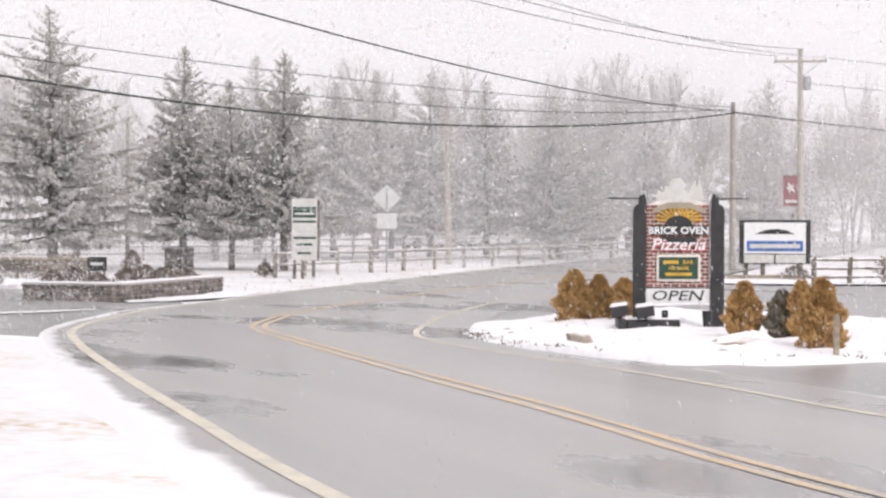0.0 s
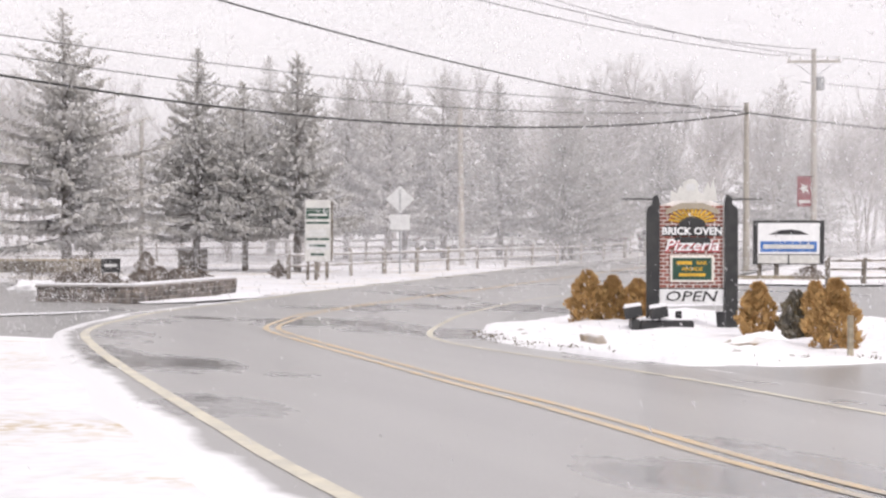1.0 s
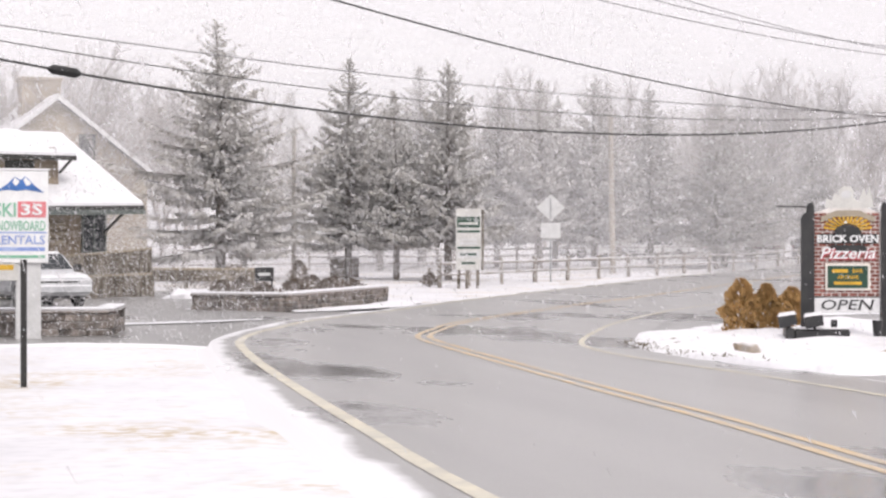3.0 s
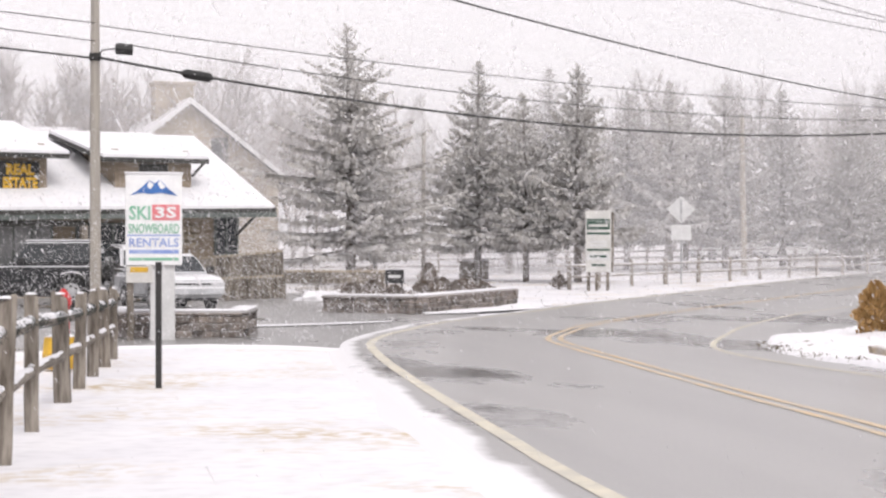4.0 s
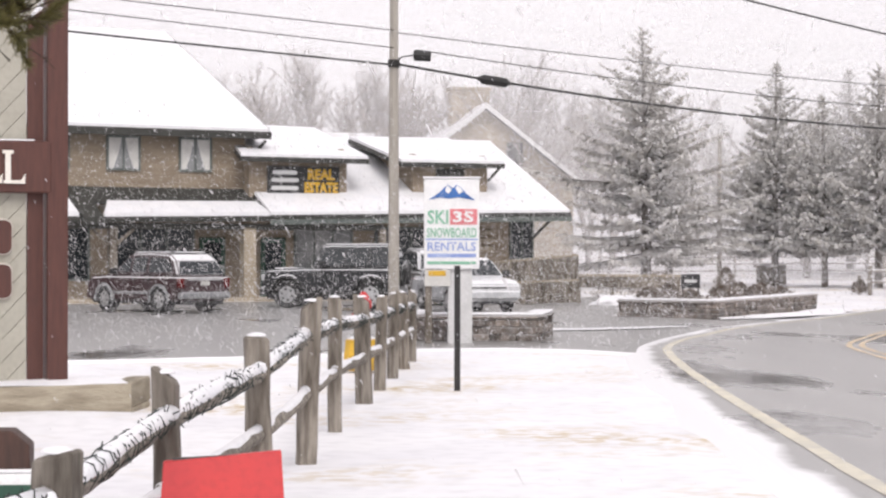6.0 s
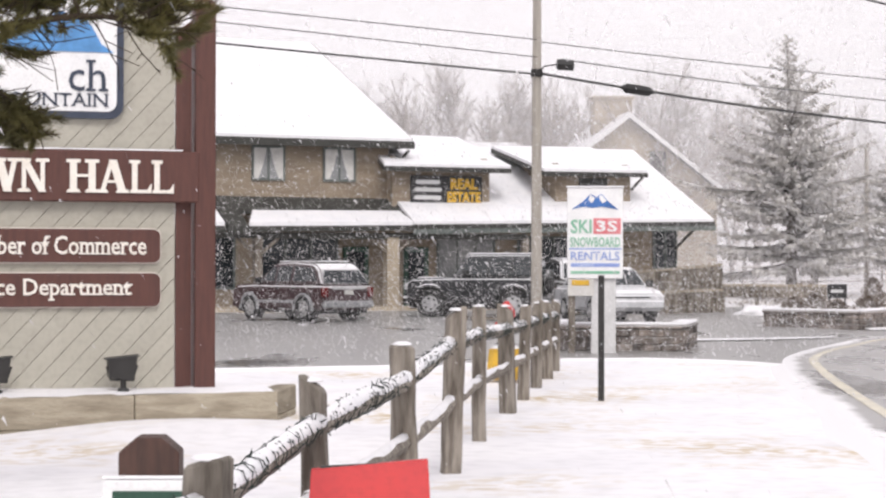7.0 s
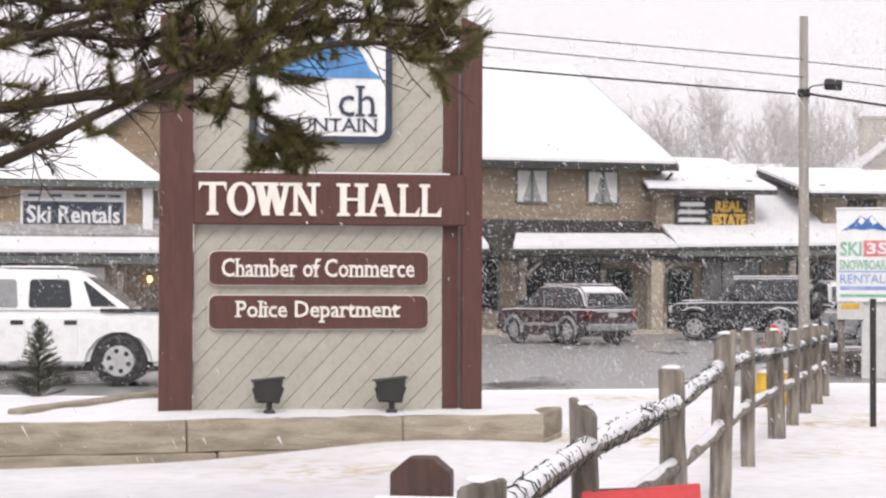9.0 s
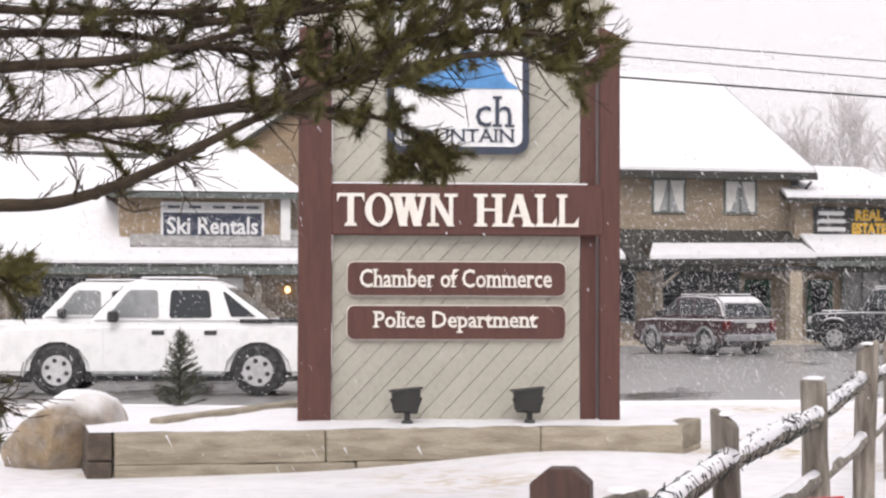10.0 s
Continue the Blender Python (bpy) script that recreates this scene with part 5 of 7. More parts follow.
# ---- the pine that hangs into view by the town hall sign ----
def build_pine():
    org = Vector((-0.063, 0.273, 0))
    right, fwd = Vector((0.9747, -0.2238 * -1, 0)), Vector((-0.2238, 0.9747, 0))
    base = org + fwd * 12.1 + right * -4.6
    t = thing("pine_tree", pose(base.x, base.y, -0.1), "dark green pine with long bare-barked boughs and needle tufts", "tree")
    rnd = random.Random(13)
    part("trunk", jitter(tubem([(0, 0, 0), (0.05, 0, 1.5), (0.0, 0.05, 3.0), (0.05, 0, 5.0), (0.02, 0, 7.5)], [0.24, 0.21, 0.17, 0.12, 0.03], 12), 0.015, 2, 5), PINEBARK, t)

    def tuft(so, p, d, n=34, ln=0.10):
        for _ in range(int(n * 4.6)):
            o = (d * rnd.uniform(0.5, 1.1) + Vector((rnd.gauss(0, 1), rnd.gauss(0, 1), rnd.gauss(0, 1))) * 0.52).normalized()
            q = p - d * rnd.uniform(0, 0.17)
            w = o.cross(Vector((rnd.random(), rnd.random(), rnd.random()))).normalized() * 0.0040
            so.tri(q - w, q + w, q + o * ln * rnd.uniform(0.6, 1.0))

    def bough(ctrl, r0, tw_len, tuft_p, bare_to=0.0, tw_n=13, down=-0.05, tuft_n=34):
        pts = [Vector((s + 4.6, dd, z + 0.1)) for s, z, dd in ctrl]
        pts = [Vector((*((right * p.x + fwd * p.y).xy), p.z)) for p in pts]
        line = []
        for i in range(len(pts) - 1):
            a, b2, c, e = pts[max(i - 1, 0)], pts[i], pts[i + 1], pts[min(i + 2, len(pts) - 1)]
            for j in range(5):
                k = j / 5
                line.append(0.5 * (2 * b2 + (c - a) * k + (2 * a - 5 * b2 + 4 * c - e) * k * k + (3 * b2 - a - 3 * c + e) * k ** 3))
        line.append(pts[-1])
        n = len(line)
        bm = tubem(line, [r0 * 0.8 * (1 - 0.85 * i / (n - 1)) + 0.006 for i in range(n)], 7)
        bo = part("bough", jitter(bm, 0.006, rnd.random() * 9, 8), PINEBARK, t, smooth=True)
        tw, nd = Soup(), Soup()
        ln = sum((b2 - a).length for a, b2 in zip(line, line[1:]))
        for i in range(int(ln * tw_n * 2.0)):
            k = rnd.uniform(bare_to, 1.0)
            f = k * (n - 1)
            j = min(int(f), n - 2)
            p = line[j].lerp(line[j + 1], f - j)
            d = (line[j + 1] - line[j]).normalized()
            side = Vector((rnd.gauss(0, 1), rnd.gauss(0, 1), rnd.gauss(0, 0.8) + down * 4)).normalized()
            v = (d * rnd.uniform(0.4, 1.1) + side * 0.75).normalized()
            L = tw_len * rnd.uniform(0.4, 1.1) * (1.1 - 0.4 * k)
            q = p
            bow = Vector((rnd.gauss(0, 0.14), rnd.gauss(0, 0.14), rnd.uniform(0.02, 0.22)))
            for sgm in range(6):
                v = (v + bow + Vector((rnd.gauss(0, 0.15), rnd.gauss(0, 0.15), rnd.gauss(0, 0.13)))).normalized()
                e = q + v * L / 5
                tw.limb(q, e, 0.0070 - 0.0008 * sgm, 0.0062 - 0.0008 * sgm, 4)
                q = e
                if rnd.random() < 0.5:
                    v2 = (v + Vector((rnd.gauss(0, 0.4), rnd.gauss(0, 0.4), rnd.gauss(0, 0.3)))).normalized()
                    e2 = q + v2 * L * rnd.uniform(0.25, 0.5)
                    tw.limb(q, e2, 0.0045, 0.003, 3)
                    if rnd.random() < tuft_p(k) * 0.15:
                        tuft(nd, e2, v2, tuft_n)
            if rnd.random() < tuft_p(k) * 0.27:
                tuft(nd, q, v, tuft_n + 8)
                tuft(nd, q - v * 0.09, v, tuft_n)
        tagged(child("twig_spray", tw.mesh("twig_spray", PINEBARK), bo), kind="stuff")
        if nd.f:
            tagged(child("needle_spray", nd.mesh("needle_spray", PINE), bo, "dense dark green needle tufts"), kind="stuff")

    dense = lambda k: 0.15 + 0.85 * k
    bough([(-4.5, 2.6, 0), (-3.4, 2.90, 0.1), (-2.7, 2.97, 0.1), (-1.9, 3.02, 0.0), (-1.2, 3.2, 0.0), (-0.6, 3.38, -0.1)], 0.062, 0.55, lambda k: 0.06 + 0.45 * k, 0.1)
    bough([(-4.5, 2.3, -0.2), (-3.4, 2.50, -0.3), (-2.7, 2.55, -0.3), (-1.9, 2.60, -0.2), (-1.1, 2.74, -0.1), (-0.4, 2.92, 0), (0.3, 3.05, 0), (0.80, 3.00, 0.1)], 0.066, 0.55, lambda k: 0.10 if k < 0.6 else 0.95, 0.08, 15)
    bough([(-4.5, 1.9, -0.1), (-3.5, 2.13, -0.2), (-2.7, 2.09, -0.3), (-2.25, 2.12, -0.3), (-1.75, 2.30, -0.3), (-1.35, 2.52, -0.2), (-0.9, 2.74, -0.2), (-0.2, 3.12, -0.1), (0.2, 3.35, 0)], 0.058, 0.38, lambda k: 0.05 if k < 0.5 else 0.7, 0.30, 9)
    bough([(-1.5, 2.68, -0.1), (-0.8, 2.70, 0), (-0.3, 2.62, 0), (0.0, 2.45, 0), (-0.22, 2.33, 0)], 0.022, 0.26, dense, 0.25, 22, -0.1)
    bough([(-1.0, 2.9, 0.1), (-0.3, 3.1, 0.1), (0.3, 3.2, 0.1), (0.85, 3.15, 0.1)], 0.03, 0.45, lambda k: 0.9, 0.2, 17, -0.05, 36)
    bough([(-1.6, 3.25, 0.2), (-0.7, 3.35, 0.2), (0.1, 3.45, 0.2), (0.9, 3.4, 0.2)], 0.03, 0.45, lambda k: 0.75, 0.1, 15, -0.08, 34)
    bough([(-4.5, 3.25, 0.3), (-3.3, 3.36, 0.3), (-2.2, 3.34, 0.3), (-1.4, 3.36, 0.3), (-0.6, 3.42, 0.3)], 0.04, 0.5, lambda k: 0.25, 0.1, 15, -0.12)
    bough([(-4.5, 3.0, 0.5), (-3.2, 3.2, 0.5), (-2.2, 3.22, 0.4), (-1.5, 3.12, 0.3), (-0.8, 3.05, 0.3), (-0.2, 2.96, 0.2)], 0.04, 0.5, lambda k: 0.12 + 0.5 * k, 0.1, 13)
    bough([(-4.5, 2.75, 0.4), (-3.3, 2.72, 0.4), (-2.6, 2.62, 0.3), (-2.0, 2.5, 0.3), (-1.6, 2.40, 0.3)], 0.032, 0.45, lambda k: 0.16, 0.1, 12)
    bough([(-4.5, 1.7, -0.4), (-3.4, 1.85, -0.5), (-2.9, 1.80, -0.5), (-2.55, 1.62, -0.5)], 0.03, 0.30, lambda k: 0.15 + 0.8 * k, 0.35, 14)
    bough([(-4.5, 1.5, -0.3), (-3.6, 1.35, -0.4), (-3.0, 1.1, -0.4), (-2.62, 0.9, -0.4)], 0.03, 0.35, lambda k: 0.35, 0.3, 14)
    bough([(-4.5, 1.3, -0.2), (-3.5, 0.95, -0.3), (-2.78, 0.55, -0.3)], 0.025, 0.35, lambda k: 0.45, 0.3, 14)


build_pine()


# ---- utility poles and wires ----
def utility_pole(x, y, h, label, r=0.13, arm=0.0, arm_z=0.0, arm_rz=0.0, box_on=False, lean=0.0):
    g = rise(x, y) - 0.2
    p = thing("utility_pole", pose(x, y, g, 0, lean, 0), label, "utility pole", "utility poles")
    part("shaft", jitter(tubem([(0, 0, 0), (0, 0, h * 0.5), (0, 0, h - g)], [r, r * 0.88, r * 0.72], 10), 0.01, x, 2), POLE, p)
    if arm:
        a = part("crossarm", box(bmesh.new(), -arm / 2, -0.16, arm_z - g - 0.06, arm / 2, -0.06, arm_z - g + 0.06, 0.01, Matrix.Rotation(radians(arm_rz), 4, "Z")), POLE, p)
        for k in (-0.46, -0.25, 0.25, 0.46):
            q = Matrix.Rotation(radians(arm_rz), 4, "Z") @ Vector((k * arm, -0.11, arm_z - g + 0.06))
            part("insulator", tubem([q, q + Vector((0, 0, 0.10)), q + Vector((0, 0, 0.17))], [0.03, 0.055, 0.03], 8), DULLWHITE, a)
        for s in (-1, 1):
            q0 = Vector((0, -0.12, arm_z - g - 0.75))
            q1 = Matrix.Rotation(radians(arm_rz), 4, "Z") @ Vector((s * arm * 0.36, -0.12, arm_z - g - 0.06))
            part("brace", tubem([q0, q1], 0.02, 5), METAL, p)
    if box_on:
        part("transformer", tubem([(0.3, -0.1, arm_z - g - 1.35), (0.3, -0.1, arm_z - g - 1.3), (0.3, -0.1, arm_z - g - 0.75), (0.3, -0.1, arm_z - g - 0.7)], [0.17, 0.2, 0.2, 0.15], 12), METAL, p)
        part("side_arm", tubem([(0, -0.1, arm_z - g - 1.05), (-0.8, -0.1, arm_z - g - 0.95)], 0.03, 6), METAL, p)
    return p


pl = utility_pole(1.22, 50.7, 8.4, "weathered wooden utility pole at the lot's edge", 0.15)
part("collar", tubem([(0, 0, 6.55), (0, 0, 6.75)], 0.155, 10), DARKMETAL, pl)
utility_pole(42.25, 78.6, 7.7, "grey wooden utility pole behind the signs", 0.15)
pr = utility_pole(47.65, 82.0, 10.6, "wooden utility pole with a crossarm and transformer", 0.16, 2.5, 10.0, -28, True)
utility_pole(34.4, 94.2, 8.3, "pale wooden utility pole behind the roadside fence", 0.16, lean=-0.8)
utility_pole(17.5, 91.7, 7.2, "thin hazy utility pole among the spruces", 0.13, 2.0, 5.4, 20)
bn = thing("street_banner", pose(47.18, 82.05, 3.15, 0, 0, -29), "maroon banner with a pale flower shape on a pole", "banner")
part("cloth", boxm(-0.33, -0.02, 0, 0.33, 0.02, 1.42), BANNER, bn)
part("emblem", jitter(prism([(0.22 * math.cos(a * 0.6283) * (1 if a % 2 else 0.55), 0.85 + 0.26 * math.sin(a * 0.6283) * (1 if a % 2 else 0.55)) for a in range(10)], -0.032, -0.022), 0.004, 1), DULLWHITE, bn)
part("bar", boxm(-0.25, -0.032, 0.16, 0.25, -0.022, 0.30), DULLWHITE, bn)
part("bracket", tubem([(-0.36, 0, 1.43), (0.5, 0, 1.43)], 0.02, 6), DARKMETAL, bn)


def wire(a, b2, sag, r, label="black overhead cable sagging between poles", quad=None, upto=1.0):
    a, b2 = Vector(a), Vector(b2)
    n = 40
    pts = []
    for i in range(n + 1):
        s = i / n * upto
        p = a.lerp(b2, s)
        p.z = (quad[0] * s * s + quad[1] * s + a.z) if quad else p.z - sag * 4 * s * (1 - s)
        pts.append(p)
    return solid("overhead_cable", tubem(pts, r, 5), CABLE, label, "cable", "overhead cables")


LP, P2, PR_TOP = Vector((1.22, 50.6, 0)), Vector((42.25, 78.5, 0)), Vector((47.65, 82, 0))
wire(LP + Vector((0, 0, 7.25)), P2 + Vector((0, 0, 7.50)), 0.50, 0.014)
wire(LP + Vector((0.6, 0.2, 6.82)), P2 + Vector((0, 0, 7.40)), 0.90, 0.016)
wire(LP + Vector((0.1, -0.1, 6.42)), P2 + Vector((0, 0, 7.22)), 1.28, 0.034, "thick black service cable sagging between poles")
wire(LP + Vector((0, 0, 7.30)), (-40, 30, 9.4), 0.06, 0.014)
wire(LP + Vector((0, 0, 6.85)), (-40, 30, 9.3), 0.03, 0.014)
wire(LP + Vector((0, -0.1, 6.40)), (-40, 30, 8.8), 0.12, 0.026)
wire(P2 + Vector((0, 0, 7.28)), (-8, 22, 8.0), 0, 0.022, quad=(4.15, -3.55), upto=1.45)
wire(PR_TOP + Vector((-1.0, 0.4, 10.25)), (-8, 30, 10.4), 1.15, 0.014)
wire(PR_TOP + Vector((0.2, 0, 10.6)), (-6.5, 30, 11.2), 1.6, 0.014)
wire(PR_TOP + Vector((1.0, -0.4, 10.2)), (-4.5, 29, 11.0), 1.5, 0.012)
wire(P2 + Vector((0, 0, 7.25)), (75, 70, 5.2), 0.5, 0.03)
wire(PR_TOP + Vector((1.0, -0.4, 10.2)), (95, 64, 8.4), 1.0, 0.014)
wire(PR_TOP + Vector((0.2, 0, 9.0)), (95, 66, 7.2), 0.8, 0.014)
cb = thing("cable_closure", pose(1.22, 50.6, 0), "black splice housings hung on the overhead cable", "cable box")
part("closure", tubem([(0.5, 0, 6.66), (0.52, 0, 6.66), (0.93, 0.03, 6.64), (0.95, 0.03, 6.64)], [0.08, 0.14, 0.14, 0.08], 8), CABLE, cb)
dcl = (P2 - LP).normalized()
part("splice", tubem([LP * 0 + dcl * k + Vector((0, 0, z)) for k, z in ((2.75, 6.21), (2.9, 6.2), (3.65, 6.15), (3.8, 6.14))], [0.05, 0.13, 0.13, 0.05], 8), CABLE, cb)
part("loop", tubem([(0, 0, 6.45), (0.2, 0, 6.62), (0.5, 0, 6.66)], 0.02, 5), CABLE, cb)


# ---- vehicles ----
def arch(cx, r, zs, k=7):
    return [(cx + r * math.cos(math.pi * i / k), zs + r * math.sin(math.pi * i / k)) for i in range(k + 1)]


def vehicle(name, m, label, paint, L, Wd, belt, roof_z, wheel_r, fx, rx, nose_z, cabin, hood_x, tail_z, glass=None, windows=(), bed=None, group="parked vehicles", rim=None, seed=0):
    """Forward is +x. cabin: the greenhouse's side outline (x, z) from belt to roof; windows: outlines on the flanks."""
    v = thing(name, m, label, "vehicle", group)
    glass, rim = glass or GLASS, rim or CHROME
    hw, zs = Wd / 2, 0.30
    front, rear = L / 2, -L / 2
    ra = wheel_r * 1.18
    lower = [(rear + 0.05, zs + 0.05), (rear, zs + 0.25), (rear + 0.02, tail_z)] + ([(bed, tail_z)] if bed is not None else []) + [(cabin[0][0], belt), (hood_x, belt), (hood_x + 0.05, belt), (front - 0.22, nose_z), (front - 0.04, nose_z - 0.12), (front, zs + 0.3), (front - 0.06, zs + 0.02)]
    lower += arch(fx, ra, zs + 0.02) + arch(rx, ra, zs + 0.02)
    bm = prism(lower, -hw, hw)
    bmesh.ops.triangulate(bm, faces=[f for f in bm.faces if len(f.verts) > 4])
    es = [e for e in bm.edges if len(e.link_faces) == 2 and e.calc_face_angle(0) > 0.6 and abs(e.verts[0].co.y) > hw * 0.9 and abs(e.verts[1].co.y) > hw * 0.9]
    bmesh.ops.bevel(bm, geom=es, offset=0.075, segments=3, affect="EDGES")
    body = part("body", bm, paint, v)
    inset = 0.17

    def flank(x, z, side, out=0.0):
        k = (z - belt) / (roof_z - belt)
        return Vector((x, side * (hw - 0.05 - inset * max(0, k) + out), z))

    bm = bmesh.new()
    n = len(cabin)
    a = [bm.verts.new(flank(x, z, 1)) for x, z in cabin]
    c = [bm.verts.new(flank(x, z, -1)) for x, z in cabin]
    bm.faces.new(a)
    bm.faces.new(c[::-1])
    for i in range(n):
        bm.faces.new((a[(i + 1) % n], a[i], c[i], c[(i + 1) % n]))
    bmesh.ops.recalc_face_normals(bm, faces=bm.faces[:])
    bmesh.ops.bevel(bm, geom=[e for e in bm.edges if e.calc_face_angle(0) > 0.5], offset=0.06, segments=3, affect="EDGES")
    part("cabin", bm, paint, v)
    for w in windows:
        for side in (1, -1):
            bm = bmesh.new()
            p = [bm.verts.new(flank(x, z, side, 0.012)) for x, z in w]
            q = [bm.verts.new(flank(x, z, side, -0.02)) for x, z in w]
            bm.faces.new(p)
            for i in range(len(p)):
                bm.faces.new((p[(i + 1) % len(p)], p[i], q[i], q[(i + 1) % len(p)]))
            bmesh.ops.recalc_face_normals(bm, faces=bm.faces[:])
            part("side_window", bm, PALEGLASS if paint is CARWHITE and w is windows[0] else glass, v)
    # windscreen and rear window lie on the cabin's sloping ends
    for (p0, p1), nm in (((cabin[-1], cabin[-2]), "windscreen"), ((cabin[0], cabin[1]), "rear_window")):
        (x0, z0), (x1, z1) = p0, p1
        dx, dz = x1 - x0, z1 - z0
        nx, nz = (dz, -dx) if nm == "windscreen" else (-dz, dx)
        ln = math.hypot(nx, nz)
        nx, nz = nx / ln * 0.014, nz / ln * 0.014
        bm = bmesh.new()
        fs = []
        for o in (1, -1):
            fs.append([bm.verts.new((x0 + dx * k + nx * o, s * (hw - 0.12 - inset * k), z0 + dz * k + nz * o)) for k, s in ((0.12, 1), (0.12, -1), (0.9, -1), (0.9, 1))])
        bm.faces.new(fs[0])
        bm.faces.new(fs[1][::-1])
        for i in range(4):
            bm.faces.new((fs[0][(i + 1) % 4], fs[0][i], fs[1][i], fs[1][(i + 1) % 4]))
        bmesh.ops.recalc_face_normals(bm, faces=bm.faces[:])
        part(nm, bm, glass, v)
    # under-body and arches
    part("underbody", boxm(rear + 0.15, -hw + 0.14, zs - 0.06, front - 0.15, hw - 0.14, belt - 0.25), BLACK, v)
    for x in (fx, rx):
        for side in (1, -1):
            w = part("wheel", tubem([(x, side * (hw - 0.24), wheel_r), (x, side * (hw - 0.23), wheel_r), (x, side * (hw - 0.03), wheel_r), (x, side * (hw - 0.01), wheel_r)], [wheel_r * 0.9, wheel_r, wheel_r, wheel_r * 0.88], 22), RUBBER, v)
            rm = tubem([(x, side * (hw - 0.04), wheel_r), (x, side * (hw + 0.000), wheel_r)], [wheel_r * 0.62, wheel_r * 0.60], 18)
            rimp = part("rim", rm, rim, w)
            for k in range(6):
                a = k * math.pi / 3 + 0.3
                cx, cz = x + math.cos(a) * wheel_r * 0.40, wheel_r + math.sin(a) * wheel_r * 0.40
                part("rim_slot", tubem([(cx, side * (hw - 0.002), cz), (cx, side * (hw + 0.004), cz)], wheel_r * 0.10, 8), BLACK, w)
            part("hub", tubem([(x, side * (hw - 0.002), wheel_r), (x, side * (hw + 0.012), wheel_r)], [wheel_r * 0.14, wheel_r * 0.12], 10), rim, w)
    # bumpers, lamps, handles, mirrors
    part("front_bumper", boxm(front - 0.16, -hw + 0.03, 0.38, front + 0.05, hw - 0.03, 0.60, 0.04), BLACK if paint is CARWHITE else paint, v)
    part("rear_bumper", boxm(rear - 0.08, -hw + 0.03, 0.40, rear + 0.12, hw - 0.03, 0.60, 0.04), METAL if paint is not CARSILVER else paint, v)
    part("grille", boxm(front - 0.10, -hw * 0.55, 0.66, front + 0.012, hw * 0.55, nose_z - 0.16, 0.01), BLACK, v)
    for side in (1, -1):
        part("headlight", boxm(front - 0.16, side * (hw - 0.21) - 0.17, nose_z - 0.34, front + 0.006, side * (hw - 0.21) + 0.17, nose_z - 0.14, 0.02), LAMPGLASS, v)
        part("tail_light", boxm(rear - 0.012, side * (hw - 0.11) - 0.09, 0.72, rear + 0.10, side * (hw - 0.11) + 0.115, min(tail_z - 0.06, 1.12), 0.015), TAIL, v)
        mr = part("mirror", boxm(hood_x - 0.52, side * (hw + 0.09) - 0.10, belt + 0.02, hood_x - 0.36, side * (hw + 0.09) + 0.10, belt + 0.20, 0.03), BLACK, v)
    part("number_plate", boxm(rear - 0.02, -0.16, 0.78, rear - 0.005, 0.16, 0.90), DULLWHITE, v)
    cx0, cx1 = min(x for x, z in cabin if z > roof_z - 0.06), max(x for x, z in cabin if z > roof_z - 0.06)
    bm = boxm(cx0 + 0.06, -(hw - inset - 0.12), roof_z, cx1 - 0.06, hw - inset - 0.12, roof_z + 0.035, 0.015)
    part("roof_snow", bm, SNOW_CAP, v, "snow lying on the roof")
    return v, body, flank


def white_pickup(m, label):
    v, body, fl = vehicle("pickup_truck", m, label, CARWHITE, 5.55, 2.0, 1.16, 1.88, 0.405, 1.72, -1.50, 1.12,
                          [(-1.78, 1.16), (-0.90, 1.79), (-0.72, 1.85), (0.48, 1.86), (0.64, 1.81), (1.26, 1.16)], 1.25, 1.18,
                          windows=[[(0.12, 1.25), (0.10, 1.29), (0.13, 1.66), (0.17, 1.70), (0.56, 1.70), (0.61, 1.67), (0.90, 1.30), (0.88, 1.25)], [(-0.72, 1.25), (-0.75, 1.29), (-0.70, 1.66), (-0.66, 1.70), (-0.12, 1.70), (-0.08, 1.66), (-0.07, 1.29), (-0.10, 1.25)], [(-1.46, 1.27), (-0.96, 1.67), (-0.92, 1.67), (-1.06, 1.27)]], bed=-1.9)
    hw = 1.0
    for side in (1, -1):
        for x in (0.10, -0.74):
            part("door_handle", boxm(x - 0.10, side * (hw + 0.008) - 0.012, 0.98, x + 0.10, side * (hw + 0.008) + 0.012, 1.05, 0.008), BLACK, v)
        for x in (0.98, -0.02, -0.85):
            # grey strips paint the shade of the door gaps onto the flank
            part("door_seam", boxm(x - 0.004, side * hw - 0.004, 0.50, x + 0.004, side * hw + 0.002, 1.15), GREYSIGN, v)
        part("running_board", boxm(-0.95, side * (hw - 0.02) - 0.07, 0.33, 1.15, side * (hw - 0.02) + 0.07, 0.40, 0.02), METAL, v)
        part("bed_rail", boxm(-2.7, side * (hw - 0.07) - 0.06, 1.18, -1.2, side * (hw - 0.07) + 0.06, 1.235, 0.015), BLACK, v)
        for x in (1.72, -1.50):
            part("arch_liner", tubem([(x, side * 0.70, 0.44), (x, side * 0.965, 0.44)], 0.43, 18), BLACK, v)
    return v


white_pickup(pose(-11.16, 29.55, 0.01, 0, 0, 193) @ Matrix.Scale(0.955, 4), "white crew-cab pickup truck dusted with snow in the lot")
white_pickup(pose(-13.92, 33.77, 0.01, 0, 0, 196) @ Matrix.Scale(0.955, 4), "white pickup truck parked behind another white truck")

SUV_WIN = [[(0.18, 1.14), (0.18, 1.56), (0.38, 1.55), (0.84, 1.16)], [(-0.62, 1.14), (-0.60, 1.58), (0.08, 1.57), (0.08, 1.14)], [(-1.90, 1.20), (-1.70, 1.46), (-1.56, 1.53), (-0.74, 1.58), (-0.76, 1.14), (-1.86, 1.15)]]


